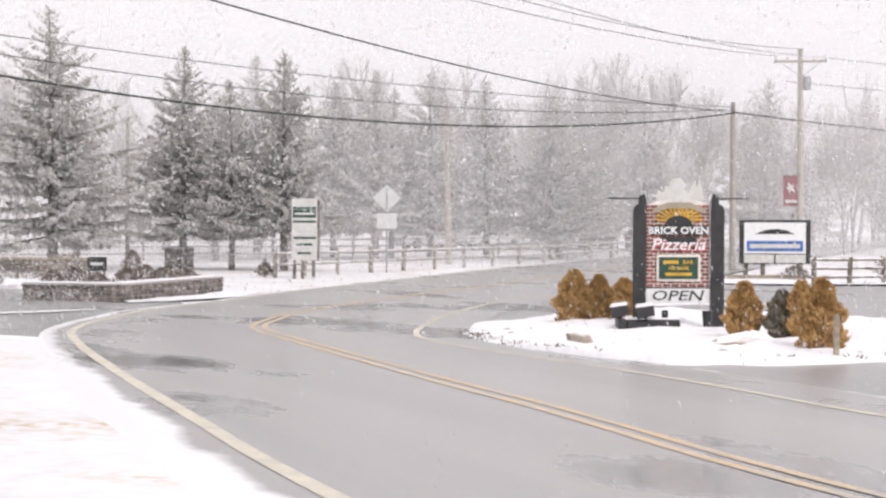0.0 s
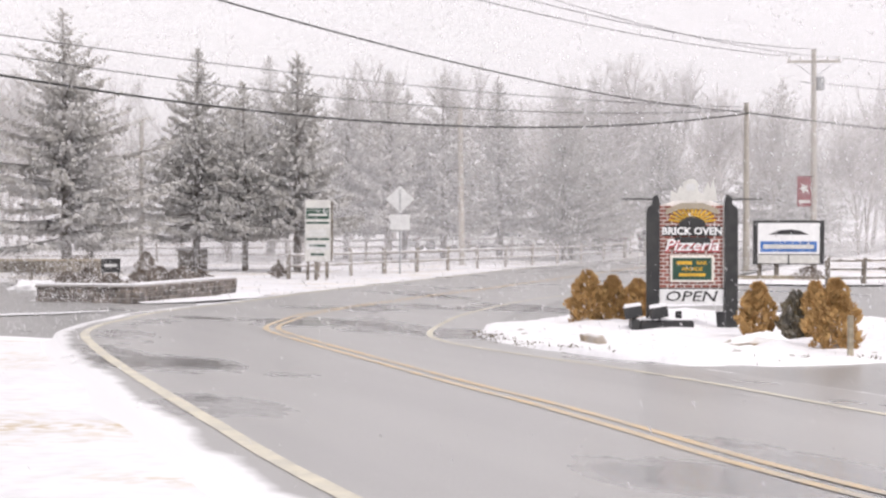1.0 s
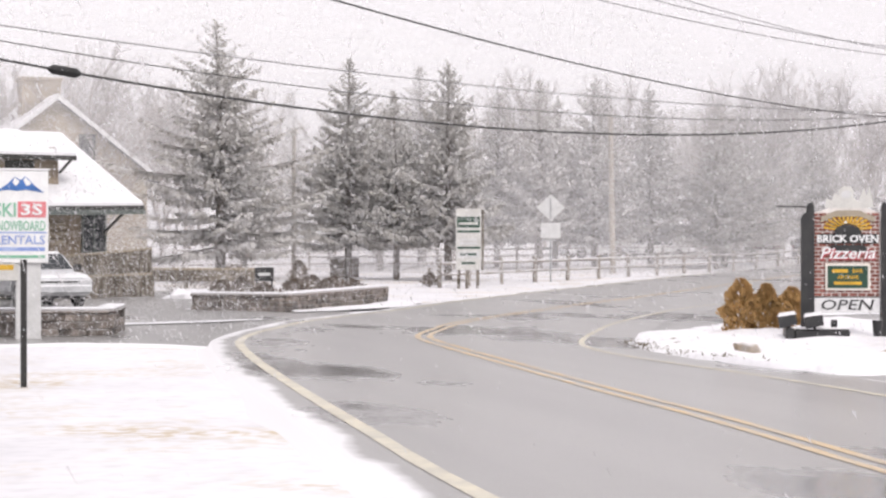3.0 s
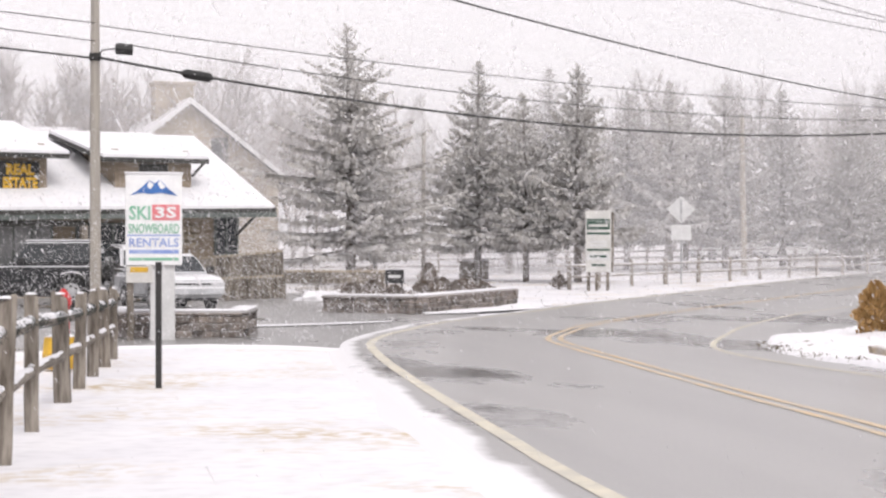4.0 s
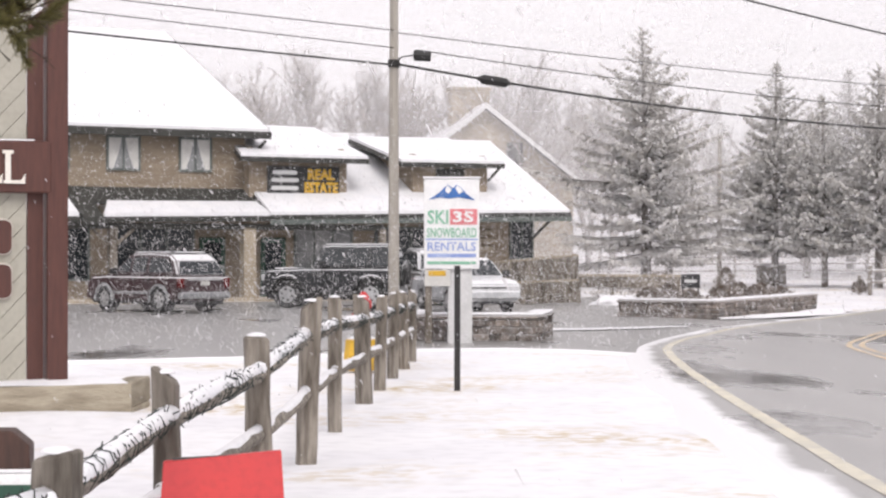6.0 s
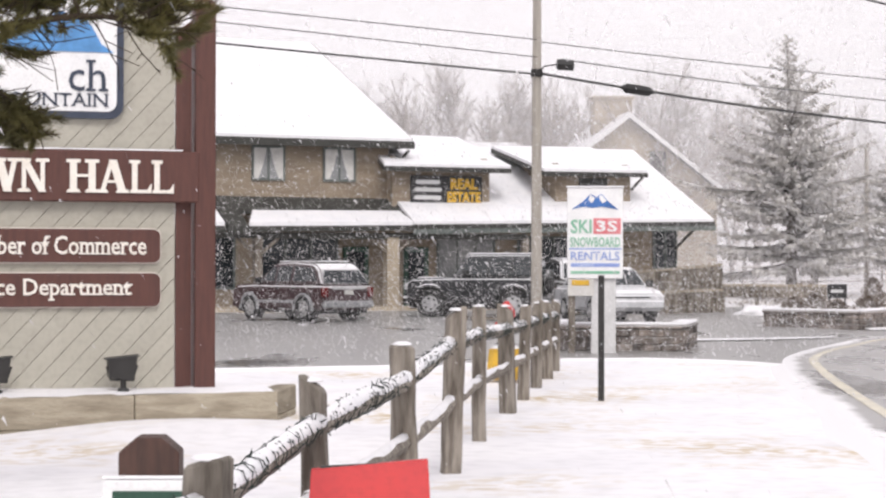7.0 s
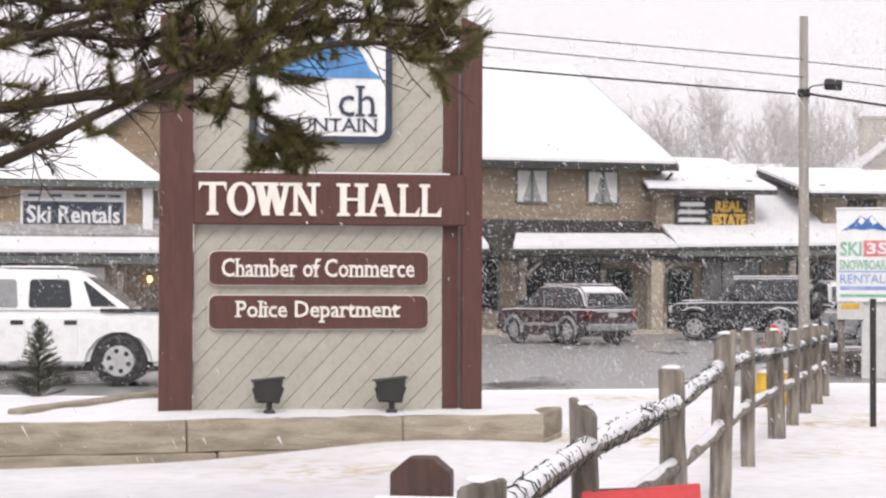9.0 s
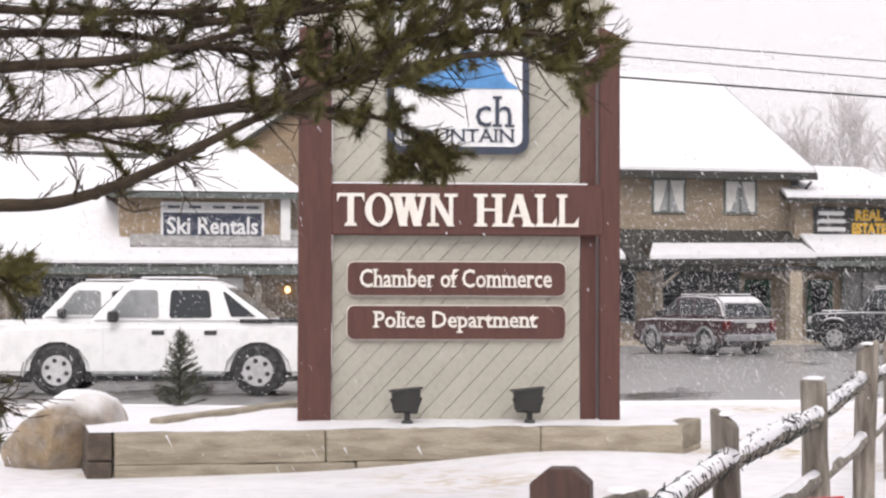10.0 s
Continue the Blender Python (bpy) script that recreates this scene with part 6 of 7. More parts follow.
def suv(m, label, paint, rack=True, s=1.0):
    v, body, fl = vehicle("suv", m, label, paint, 4.65, 1.86, 1.06, 1.70, 0.37, 1.38, -1.36, 1.02,
                          [(-2.24, 1.04), (-1.90, 1.50), (-1.62, 1.65), (-0.6, 1.72), (0.22, 1.68), (0.42, 1.60), (1.20, 1.04)], 1.22, 1.04, windows=SUV_WIN)
    hw = 0.93
    for side in (1, -1):
        if rack:
            part("roof_rail", tubem([(-1.6, side * 0.60, 1.71), (-1.5, side * 0.60, 1.79), (0.2, side * 0.60, 1.79), (0.3, side * 0.60, 1.71)], 0.02, 6), DARKMETAL, v)
        for x in (1.38, -1.36):
            ring = []
            for k in range(13):
                a = math.pi * k / 12
                ring.append((x + 0.46 * math.cos(a), side * (hw + 0.015), 0.32 + 0.46 * math.sin(a)))
            part("arch_flare", tubem(ring, 0.045, 6), METAL if rack else BLACK, v)
            part("arch_liner", tubem([(x, side * 0.62, 0.42), (x, side * 0.895, 0.42)], 0.42, 16), BLACK, v)
        for x in (-0.1, -0.9):
            part("door_handle", boxm(x - 0.09, side * (hw + 0.006) - 0.01, 0.92, x + 0.09, side * (hw + 0.006) + 0.01, 0.98, 0.006), BLACK, v)
        part("body_strip", boxm(-0.85, side * hw - 0.01, 0.52, 0.9, side * hw + 0.014, 0.60, 0.006), METAL, v)
    part("tailgate_strip", boxm(-2.345, -0.6, 0.92, -2.322, 0.6, 1.0, 0.005), CHROME, v)
    return v


suv(pose(-5.1, 53.6, 0.01, 0, 0, 131) @ Matrix.Diagonal((0.92, 0.90, 0.93, 1)), "dark maroon suv with snow on roof and bonnet", CARRED)


def jeep(m, label):
    """A short upright off-roader: flat hood, square cab, flared wings, spare wheel on the tail."""
    v, body, fl = vehicle("off_roader", m, label, CARBLACK, 3.95, 1.72, 1.16, 1.82, 0.39, 1.22, -1.22, 1.12,
                          [(-1.93, 1.16), (-1.88, 1.76), (-1.78, 1.82), (0.10, 1.82), (0.20, 1.77), (0.52, 1.16)], 0.60, 1.16,
                          windows=[[(-0.42, 1.22), (-0.42, 1.70), (0.10, 1.70), (0.34, 1.22)], [(-1.12, 1.22), (-1.12, 1.70), (-0.52, 1.70), (-0.52, 1.22)], [(-1.80, 1.22), (-1.78, 1.70), (-1.22, 1.70), (-1.22, 1.22)]])
    for side in (1, -1):
        for x in (1.22, -1.22):
            ring = [(x + 0.50 * math.cos(math.pi * k / 10), side * 0.93, 0.42 + 0.47 * math.sin(math.pi * k / 10)) for k in range(11)]
            part("wing_flare", tubem(ring, 0.06, 6), BLACK, v)
            part("flare_snow", tubem([(a, b, c + 0.055) for a, b, c in ring[3:8]], 0.03, 6), SNOW_CAP, v, "snow on the wheel flare")
            part("arch_liner", tubem([(x, side * 0.55, 0.44), (x, side * 0.83, 0.44)], 0.44, 16), BLACK, v)
        part("running_board", boxm(-0.7, side * 0.86 - 0.07, 0.36, 0.7, side * 0.86 + 0.07, 0.42, 0.02), DARKMETAL, v)
    sp = part("spare_wheel", tubem([(-2.02, 0, 1.0), (-2.05, 0, 1.0), (-2.20, 0, 1.0), (-2.23, 0, 1.0)], [0.32, 0.37, 0.37, 0.32], 18), RUBBER, v)
    part("hub", tubem([(-2.21, 0, 1.0), (-2.25, 0, 1.0)], 0.14, 12), DARKMETAL, sp)
    part("hood_snow", jitter(boxm(0.72, -0.62, 1.125, 1.62, 0.62, 1.155, 0.012), 0.01, 4), SNOW_CAP, v, "thin snow on the hood")
    return v


jeep(pose(-0.35, 57.4, 0.01, 0, 0, 170), "black upright off-roader parked by the porch under snow")
suv(pose(2.85, 61.0, 0.01, 0, 0, -80), "dark suv half hidden behind the utility pole", CARBLACK, False)


def sedan(m, label, paint):
    v, body, fl = vehicle("car", m, label, paint, 4.5, 1.78, 0.92, 1.42, 0.32, 1.35, -1.30, 0.86,
                          [(-1.75, 0.92), (-1.05, 1.40), (-0.8, 1.43), (0.30, 1.43), (1.05, 0.92)], 1.08, 0.94,
                          windows=[[(0.0, 0.96), (0.0, 1.36), (0.30, 1.36), (0.80, 0.96)], [(-1.25, 0.96), (-0.95, 1.34), (-0.08, 1.36), (-0.08, 0.96)]])
    return v


sedan(pose(3.2, 53.4, 0.01, 0, 0, -77), "silver car with a snowy bonnet behind the ski sign", CARSILVER)
for x, y, a, p, w in ((48.5, 124.5, 20, CARWHITE, "white"), (52.7, 123, 60, CARSILVER, "silver"), (55.6, 122.1, 65, CARRED, "dark red"), (58, 121.1, 62, CARBLACK, "black"), (60.6, 120.7, 60, CARSILVER, "grey"), (44.7, 126.4, 10, CARWHITE, "white")):
    sedan(pose(x, y, rise(x, y), 0, 0, a), w + " car in the far snowy lot", p)


# ---- road signs ----
ws = thing("warning_sign", pose(25.8, 78.2, rise(25.8, 78.2), 0, 0, -18), "grey back of a diamond road sign above a plate", "road sign")
part("post", tubem([(0, 0.03, -0.3), (0, 0.03, 3.35)], 0.035, 8), METAL, ws)
part("diamond", prism([(0, 2.52), (0.585, 3.08), (0, 3.64), (-0.585, 3.08)], -0.01, 0.01), GREYSIGN, ws)
part("plate", boxm(-0.41, -0.01, 1.80, 0.41, 0.01, 2.44, 0.004), GREYSIGN, ws)
part("brace", boxm(-0.03, -0.03, 2.6, 0.03, -0.012, 3.5), METAL, ws)

gs = thing("directory_sign", pose(19.82, 69.7, 0, 0, 0, -16), "tall pale directory sign with dark green slats", "sign")
for x in (-0.36, -0.06, 0.34):
    part("post", boxm(x - 0.06, 0.0, -0.15, x + 0.06, 0.12, 0.8 if x < 0.3 else 2.9), DARK_WOOD, gs)
part("panel", boxm(-0.47, -0.06, 0.74, 0.47, 0.02, 3.0, 0.01), DULLWHITE, gs)
part("side_board", boxm(0.475, -0.02, 0.74, 0.56, 0.08, 2.95, 0.01), DARK_WOOD, gs)
for z0, z1, m2 in ((2.62, 2.70, DKGREEN), (2.30, 2.60, DKGREEN), (2.12, 2.20, DKGREEN), (1.52, 1.60, DKGREEN), (1.18, 1.42, GREYSIGN)):
    part("slat", boxm(-0.42, -0.075, z0, 0.42, -0.062, z1, 0.003), m2, gs)
for z, w in ((2.45, 0.7), (1.85, 0.62), (1.72, 0.66), (1.32, 0.6), (1.0, 0.5)):
    part("bar", boxm(-w / 2, -0.085, z - 0.04, w / 2, -0.077, z + 0.04), DULLWHITE if z == 2.45 else GREYSIGN if z > 1.6 else DKGREEN, gs)
mk = thing("marker_post", pose(19.2, 73.0, 0), "short dark marker post with a pale reflector", "post")
part("post", boxm(-0.06, -0.06, -0.1, 0.06, 0.06, 0.78, 0.02), DARK_WOOD, mk)
part("reflector", tubem([(0, -0.062, 0.62), (0, -0.075, 0.62)], 0.05, 10), DULLWHITE, mk)

rs = thing("realty_sign", pose(37.5, 66.4, 0.05, 0, 0, -28), "white realty sign box with a blue strip on posts", "sign")
part("cabinet", boxm(-1.34, -0.08, 0.58, 1.34, 0.5, 2.26, 0.02), BLACK, rs)
part("panel", boxm(-1.16, -0.10, 0.98, 1.16, -0.082, 2.16), WHITE, rs)
part("strip", boxm(-1.06, -0.112, 1.06, 1.06, -0.102, 1.46), BLUE, rs, "blue strip")
part("bar", boxm(-0.95, -0.12, 1.18, 0.95, -0.113, 1.34), DULLWHITE, rs)
part("arc", prism([(-0.75, 1.72), (0.75, 1.72), (0.45, 1.86), (0.1, 1.92), (-0.35, 1.88)], -0.112, -0.102), BLACK, rs)
part("lower_panel", boxm(-1.16, -0.10, 0.62, -0.03, -0.082, 0.94), DULLWHITE, rs)
part("lower_panel", boxm(0.03, -0.10, 0.62, 1.16, -0.082, 0.94), DULLWHITE, rs)
for x in (-1.1, -0.45, 0.95):
    part("post", boxm(x - 0.09, 0.1, -0.3, x + 0.09, 0.28, 0.58), DARK_WOOD, rs)
part("base_timber", boxm(-2.2, -0.3, -0.1, 2.2, -0.1, 0.16, 0.02), GREY_WOOD, rs)


# ---- the pizzeria sign on the island ----
def build_pizzeria_sign():
    M = pose(14.73, 29.32, 0.10, 0, 0, -22)
    s = thing("pizzeria_sign", M, "brick pizzeria sign between black carved posts with an open board", "sign")
    for sx in (-1, 1):
        x0, x1 = (-0.745, -0.535) if sx < 0 else (0.535, 0.745)
        o, i = (x0, x1) if sx < 0 else (x1, x0)
        part("post", prism([(i, -0.1), (o, -0.1), (o, 1.94), (o - sx * 0.03, 2.0), (o - sx * 0.09, 2.03), (o - sx * 0.10, 2.16), (i + sx * 0.03, 2.2), (i, 2.1)], -0.09, 0.11), BLACK, s)
        rod = part("rod", tubem([(sx * 0.62, 0.02, 2.12), (sx * 1.15, 0.02, 2.13)], 0.014, 6), DARKMETAL, s)
    part("mortar_panel", prism([(-0.53, 0.66), (0.53, 0.66), (0.53, 2.02), (0.30, 2.10), (-0.30, 2.10), (-0.53, 2.02)], 0.0, 0.05), MORTAR, s)
    bh, bw = 0.043, 0.118
    me = None
    rowsn = int((2.06 - 0.67) / 0.062)
    bm0 = boxm(0, -0.014, 0, bw, 0.004, bh, 0.004)
    me = bpy.data.meshes.new("brick")
    bm0.to_mesh(me)
    bm0.free()
    me.materials.append(BRICK)
    bm1 = boxm(0, -0.014, 0, bw / 2 - 0.006, 0.004, bh, 0.004)
    me1 = bpy.data.meshes.new("half_brick")
    bm1.to_mesh(me1)
    bm1.free()
    me1.materials.append(BRICK)
    for r in range(rowsn):
        z = 0.67 + r * 0.062
        x = -0.528
        if r % 2:
            ob = child("brick", me1, s)
            ob.location = (x, 0, z)
            x += bw / 2 + 0.012
        while x + bw < 0.535:
            ob = child("brick", me, s)
            ob.location = (x, 0, z)
            x += bw + 0.022
        if x + bw / 2 < 0.535:
            ob = child("brick", me1, s)
            ob.location = (x, 0, z)
    # sunburst over the oven mouth
    for k in range(13):
        a = radians(12 + 156 * k / 12)
        r0, r1 = 0.17, 0.36
        d = Vector((math.cos(a), math.sin(a)))
        q = Vector((-d.y, d.x)) * 0.022
        p = [(d * r0 - q * 0.6), (d * r1 * Vector((1.15, 0.85)).x - q), (d * r1 * 1.15 + q), (d * r0 + q * 0.6)]
        part("ray", prism([(v.x * 0.95, 1.72 + v.y * 0.75) for v in p], -0.035, -0.018), YELLOW, s)
    part("oven_mouth", prism([(-0.22, 1.68)] + [(0.22 * math.cos(radians(180 - 180 * k / 10)), 1.70 + 0.13 * math.sin(radians(180 * k / 10))) for k in range(11)] + [(0.22, 1.68)], -0.05, -0.016), BLACK, s)
    part("banner_strip", prism([(-0.44, 1.86), (-0.2, 1.96), (0.2, 1.96), (0.44, 1.86), (0.42, 1.96), (0.18, 2.06), (-0.18, 2.06), (-0.42, 1.96)], -0.04, -0.018), STUCCO, s)
    part("name_shadow", boxm(-0.47, -0.03, 1.52, 0.47, -0.018, 1.68), BLACK, s)
    lettering("BRICK OVEN", 0.98, 0.125, 0, -0.032, 1.60, WHITE, s, bold=0.03, serif=True)
    part("cloud", prism(round_rect(-0.30, 1.38, 0.30, 1.50, 0.055), -0.03, -0.018), BLACK, s)
    lettering("Pizzeria", 0.90, 0.21, 0.006, -0.028, 1.355, PINKISH, s, shear=0.3, bold=0.045)
    lettering("Pizzeria", 0.88, 0.19, 0, -0.042, 1.37, WHITE, s, shear=0.3, bold=0.012)
    part("menu_frame", boxm(-0.36, -0.05, 0.76, 0.36, -0.018, 1.20, 0.01), CREAM, s)
    part("menu_board", boxm(-0.32, -0.06, 0.80, 0.32, -0.051, 1.16), DKGREEN, s)
    part("bar", boxm(-0.25, -0.068, 1.05, 0.0, -0.061, 1.105), YELLOW, s)
    lettering("BAR", 0.17, 0.062, 0.16, -0.0605, 1.078, YELLOW, s, depth=0.008, bold=0.02)
    lettering("ARCADE", 0.34, 0.062, 0, -0.0605, 0.978, YELLOW, s, depth=0.008, bold=0.02)
    part("bar", boxm(-0.22, -0.068, 0.855, 0.22, -0.061, 0.905), YELLOW, s)
    part("open_board", boxm(-0.535, -0.03, 0.40, 0.535, 0.02, 0.66, 0.006), WHITE, s)
    part("open_border", boxm(-0.535, -0.034, 0.645, 0.535, -0.031, 0.662), BLACK, s)
    lettering("OPEN", 0.84, 0.165, 0, -0.033, 0.53, BLACK, s, shear=0.2, serif=True)
    # pale cut-out crest on top
    crest = [(-0.36, 2.10), (-0.34, 2.26), (-0.25, 2.22), (-0.20, 2.34), (-0.15, 2.30), (-0.14, 2.40), (-0.05, 2.46), (0.05, 2.45), (0.10, 2.38), (0.09, 2.28), (0.17, 2.20), (0.22, 2.32), (0.26, 2.42), (0.30, 2.30), (0.35, 2.45), (0.39, 2.28), (0.42, 2.10)]
    part("crest", prism(crest, 0.0, 0.025), DULLWHITE, s, "pale cut-out crest on the sign's top")
    part("crest_face", prism(round_rect(-0.10, 2.26, 0.06, 2.38, 0.05), -0.008, -0.001), GREYSIGN, s)
    # planter timbers, lamps, bucket
    t = thing("black_timber_border", M @ pose(0.1, -1.0, 0.02), "dark timber border half buried in snow", "timber border")
    part("timber", boxm(-1.0, -0.08, -0.15, -0.15, 0.08, 0.15, 0.02), BLACK, t)
    part("timber", box(bmesh.new(), -1.14, -0.1, -0.02, -1.0, 0.9, 0.16, 0.02), BLACK, t)
    part("snow_cap", jitter(boxm(-0.98, -0.07, 0.152, -0.17, 0.07, 0.18, 0.01), 0.006, 1), SNOW_CAP, t)
    for x, y in ((-1.0, -0.9), (-0.60, -1.05)):
        f = thing("sign_lamp", M @ pose(x, y, 0.0), "dark floodlight box capped with snow", "lamp", "pizzeria sign lamps")
        part("stake", tubem([(0, 0, -0.1), (0, 0, 0.22)], 0.03, 8), BLACK, f)
        h = part("housing", prism([(-0.13, 0.18), (0.14, 0.24), (0.12, 0.40), (-0.16, 0.36)], -0.12, 0.10), BLACK, f)
        part("snow_cap", jitter(prism([(-0.16, 0.365), (0.12, 0.405), (0.10, 0.45), (-0.14, 0.42)], -0.12, 0.10), 0.012, 2), SNOW_CAP, f)
    bk = thing("bucket", M @ pose(0.42, -0.6, 0.02), "small black bucket standing in the snow", "bucket")
    part("pail", tubem([(0, 0, 0), (0, 0, 0.02), (0, 0, 0.27), (0, 0, 0.28)], [0.06, 0.065, 0.085, 0.09], 12), BLACK, bk)
    part("cane", tubem([(0.03, 0, 0.1), (0.06, 0, 0.75)], 0.007, 5), DARKMETAL, bk)
    pt = thing("short_post", M @ pose(-0.25, -0.45, 0.0), "short black post beneath the sign", "post")
    part("post", boxm(-0.05, -0.05, -0.1, 0.05, 0.05, 0.30, 0.012), BLACK, pt)


PINKISH = mat("red_script_paint", (0.55, 0.10, 0.12), 0.5, scale=5.0)
build_pizzeria_sign()


# ---- bushes ----
def bush(x, y, z, h, r, material, label, seed, n=1500, category="bush", name="arborvitae_bush"):
    rnd = random.Random(seed)
    t = thing(name, pose(x, y, z), label, category, "island bushes" if name == "arborvitae_bush" else "")
    so, wo = Soup(), Soup()
    for i in range(5):
        a = i * 1.3
        wo.limb((0, 0, -0.05), (math.cos(a) * r * 0.35, math.sin(a) * r * 0.35, h * 0.7), 0.02, 0.006, 4)
    lob = [rnd.uniform(0.78, 1.18) for _ in range(9)]
    for i in range(n):
        k = rnd.random() ** 0.8
        a = rnd.uniform(0, 6.2832)
        prof = (1 - ((k - 0.3) / 0.72) ** 2 * 0.72 - 0.22 * max(0, k - 0.3) / 0.7) if k > 0.3 else 0.72 + k * 0.93
        rr = r * prof * lob[int(a / 6.2832 * 9)] * rnd.uniform(0.72, 1.05) * (0.9 + 0.2 * math.sin(k * 17 + a * 3))
        p = Vector((math.cos(a) * rr, math.sin(a) * rr, k * h))
        o = (Vector((math.cos(a) * 0.6, math.sin(a) * 0.6, 1.0)) + Vector((rnd.gauss(0, 0.35), rnd.gauss(0, 0.35), rnd.gauss(0, 0.2)))).normalized()
        w = rnd.uniform(0.035, 0.10)
        c = o.cross(Vector((rnd.gauss(0, 1), rnd.gauss(0, 1), 0.1))).normalized() * w * 0.22
        e = p + o * w
        m = p.lerp(e, 0.5)
        so.quad(p, m + c, e, m - c)
    child("stems", wo.mesh("stems", TWIG), t)
    child("foliage", so.mesh("foliage", material), t)
    return t


for x, y, z, h, r, m2, lb in ((13.59, 31.0, 0.12, 0.86, 0.33, DEADBUSH, "winter-browned golden arborvitae bush on the snowy island"), (14.02, 30.9, 0.14, 0.75, 0.29, DEADBUSH, "winter-browned golden arborvitae bush on the snowy island"),
                              (15.2, 32.4, 0.12, 0.68, 0.32, DEADBUSH, "smaller browned arborvitae bush behind the sign"), (14.14, 26.0, 0.13, 0.75, 0.30, DEADBUSH, "rounded browned arborvitae bush on the snowy island"),
                              (14.55, 25.6, 0.08, 0.68, 0.22, GREENBUSH, "olive arborvitae bush dusted with snow"), (14.75, 25.4, 0.06, 0.84, 0.22, DEADBUSH, "pointed browned arborvitae bush"),
                              (13.66, 23.0, 0.05, 0.94, 0.33, DEADBUSH, "large browned arborvitae bush at the island's edge")):
    bush(x, y, z, h, r, m2, lb, int(x * 100 + y), 5200)
st = thing("wooden_stake", pose(13.28, 22.0, 0.0), "pale wooden marker stake at the island's edge", "stake")
part("stake", jitter(boxm(-0.035, -0.03, -0.1, 0.035, 0.03, 0.60, 0.01), 0.006, 2), GREY_WOOD, st)


def rock(x, y, z, sx, sy, sz, seed, label, material=None, rz=0, group=""):
    bm = bmesh.new()
    bmesh.ops.create_icosphere(bm, subdivisions=4, radius=1)
    for v in bm.verts:
        d = v.co.copy()
        v.co *= 1 + 0.38 * noise.noise(d * 1.1 + Vector((seed, 0, 0))) + 0.10 * noise.noise(d * 3.1 + Vector((seed, 5, 0))) + 0.03 * noise.noise(d * 9)
        for k in range(7):   # broken flat faces
            f = Vector((math.sin(seed * 3 + k * 2.4), math.cos(seed * 5 + k * 1.7), math.sin(seed + k * 3.3) * 0.8)).normalized()
            over = v.co.dot(f) - (0.62 + 0.12 * math.sin(seed * 7 + k))
            if over > 0:
                v.co -= f * over * 0.9
        q = 1.0 / max(abs(v.co.x), abs(v.co.y), abs(v.co.z), 0.3) ** 0.18
        v.co = Vector((v.co.x * sx * q, v.co.y * sy * q, v.co.z * sz * q))
    return solid("boulder", bm, material or ROCK, label, "rock", group, m=pose(x, y, z, 0, 0, rz), smooth=True)


rock(-7.92, 17.98, 0.20, 0.66, 0.45, 0.45, 5, "brown boulder with snow on its top beside the timber wall", None, 20)
rock(13.2, 24.3, 0.15, 0.55, 0.26, 0.16, 7, "low flat rock on the snowy island", None, -20, "island rocks")
rock(12.0, 22.4, 0.10, 0.30, 0.18, 0.12, 8, "low flat rock on the snowy island", None, -10, "island rocks")
rock(11.5, 26.0, 0.12, 0.26, 0.17, 0.12, 9, "low flat rock on the snowy island", None, -60, "island rocks")



def grass_tufts():
    """Wet brown grass poking out of the island's snow edge."""
    rnd = random.Random(31)
    so = Soup()
    spots = [(11.2, 29.6), (10.9, 28.6), (10.75, 27.6), (10.7, 26.4), (10.75, 25.2), (10.8, 24.2), (11.3, 22.6), (11.9, 22.1), (12.6, 22.0), (13.4, 21.9), (14.0, 21.9), (12.4, 25.6), (13.0, 27.2), (11.8, 28.2), (12.2, 24.0)]
    for cx, cy in spots:
        for _ in range(64):
            p = Vector((cx + rnd.gauss(0, 0.10), cy + rnd.gauss(0, 0.14), rnd.uniform(0.02, 0.08)))
            o = Vector((rnd.gauss(0, 0.6), rnd.gauss(0, 0.6), rnd.uniform(0.2, 0.9))).normalized()
            w = o.cross(Vector((rnd.gauss(0, 1), rnd.gauss(0, 1), 0))).normalized() * 0.012
            so.tri(p - w, p + w, p + o * rnd.uniform(0.03, 0.08))
    tagged(new("grass_tufts", so.mesh("grass_tufts", BROWNGRASS)), "wet brown grass showing through the island snow", "grass", kind="stuff")


grass_tufts()

# young fir by the timber wall
fir = thing("young_fir", pose(-7.87, 21.1, 0.25), "small young fir tree standing in planter snow", "tree")
yf, yw = Soup(), Soup()
rnd_fir = random.Random(77)
for i in range(26):
    k = i / 26
    z = 0.05 + 0.86 * k
    rr = 0.36 * (1 - k) ** 0.85 + 0.03
    for j in range(6 if i % 2 == 0 else 4):
        a = rnd_fir.uniform(0, 6.28)
        d = Vector((math.cos(a), math.sin(a), 0.25 + 0.3 * k)).normalized()
        ln = rr * rnd_fir.uniform(0.7, 1.12)
        yw.limb((0, 0, z), Vector((0, 0, z)) + d * ln, 0.005, 0.002, 3)
        n = max(4, int(ln * 150))
        for t in range(n):
            q = Vector((0, 0, z)) + d * ln * (0.15 + 0.85 * t / n)
            for s in range(2):
                o = (d * 0.8 + Vector((rnd_fir.gauss(0, 0.6), rnd_fir.gauss(0, 0.6), rnd_fir.gauss(0.1, 0.5)))).normalized()
                w = o.cross(Vector((0.3, 0.2, 1))).normalized() * 0.0055
                yf.tri(q - w, q + w, q + o * 0.055)
yw.limb((0, 0, -0.05), (0, 0, 0.96), 0.016, 0.004, 6)
child("trunk", yw.mesh("trunk", PINEBARK), fir)
child("needles", yf.mesh("needles", YOUNGFIR), fir)


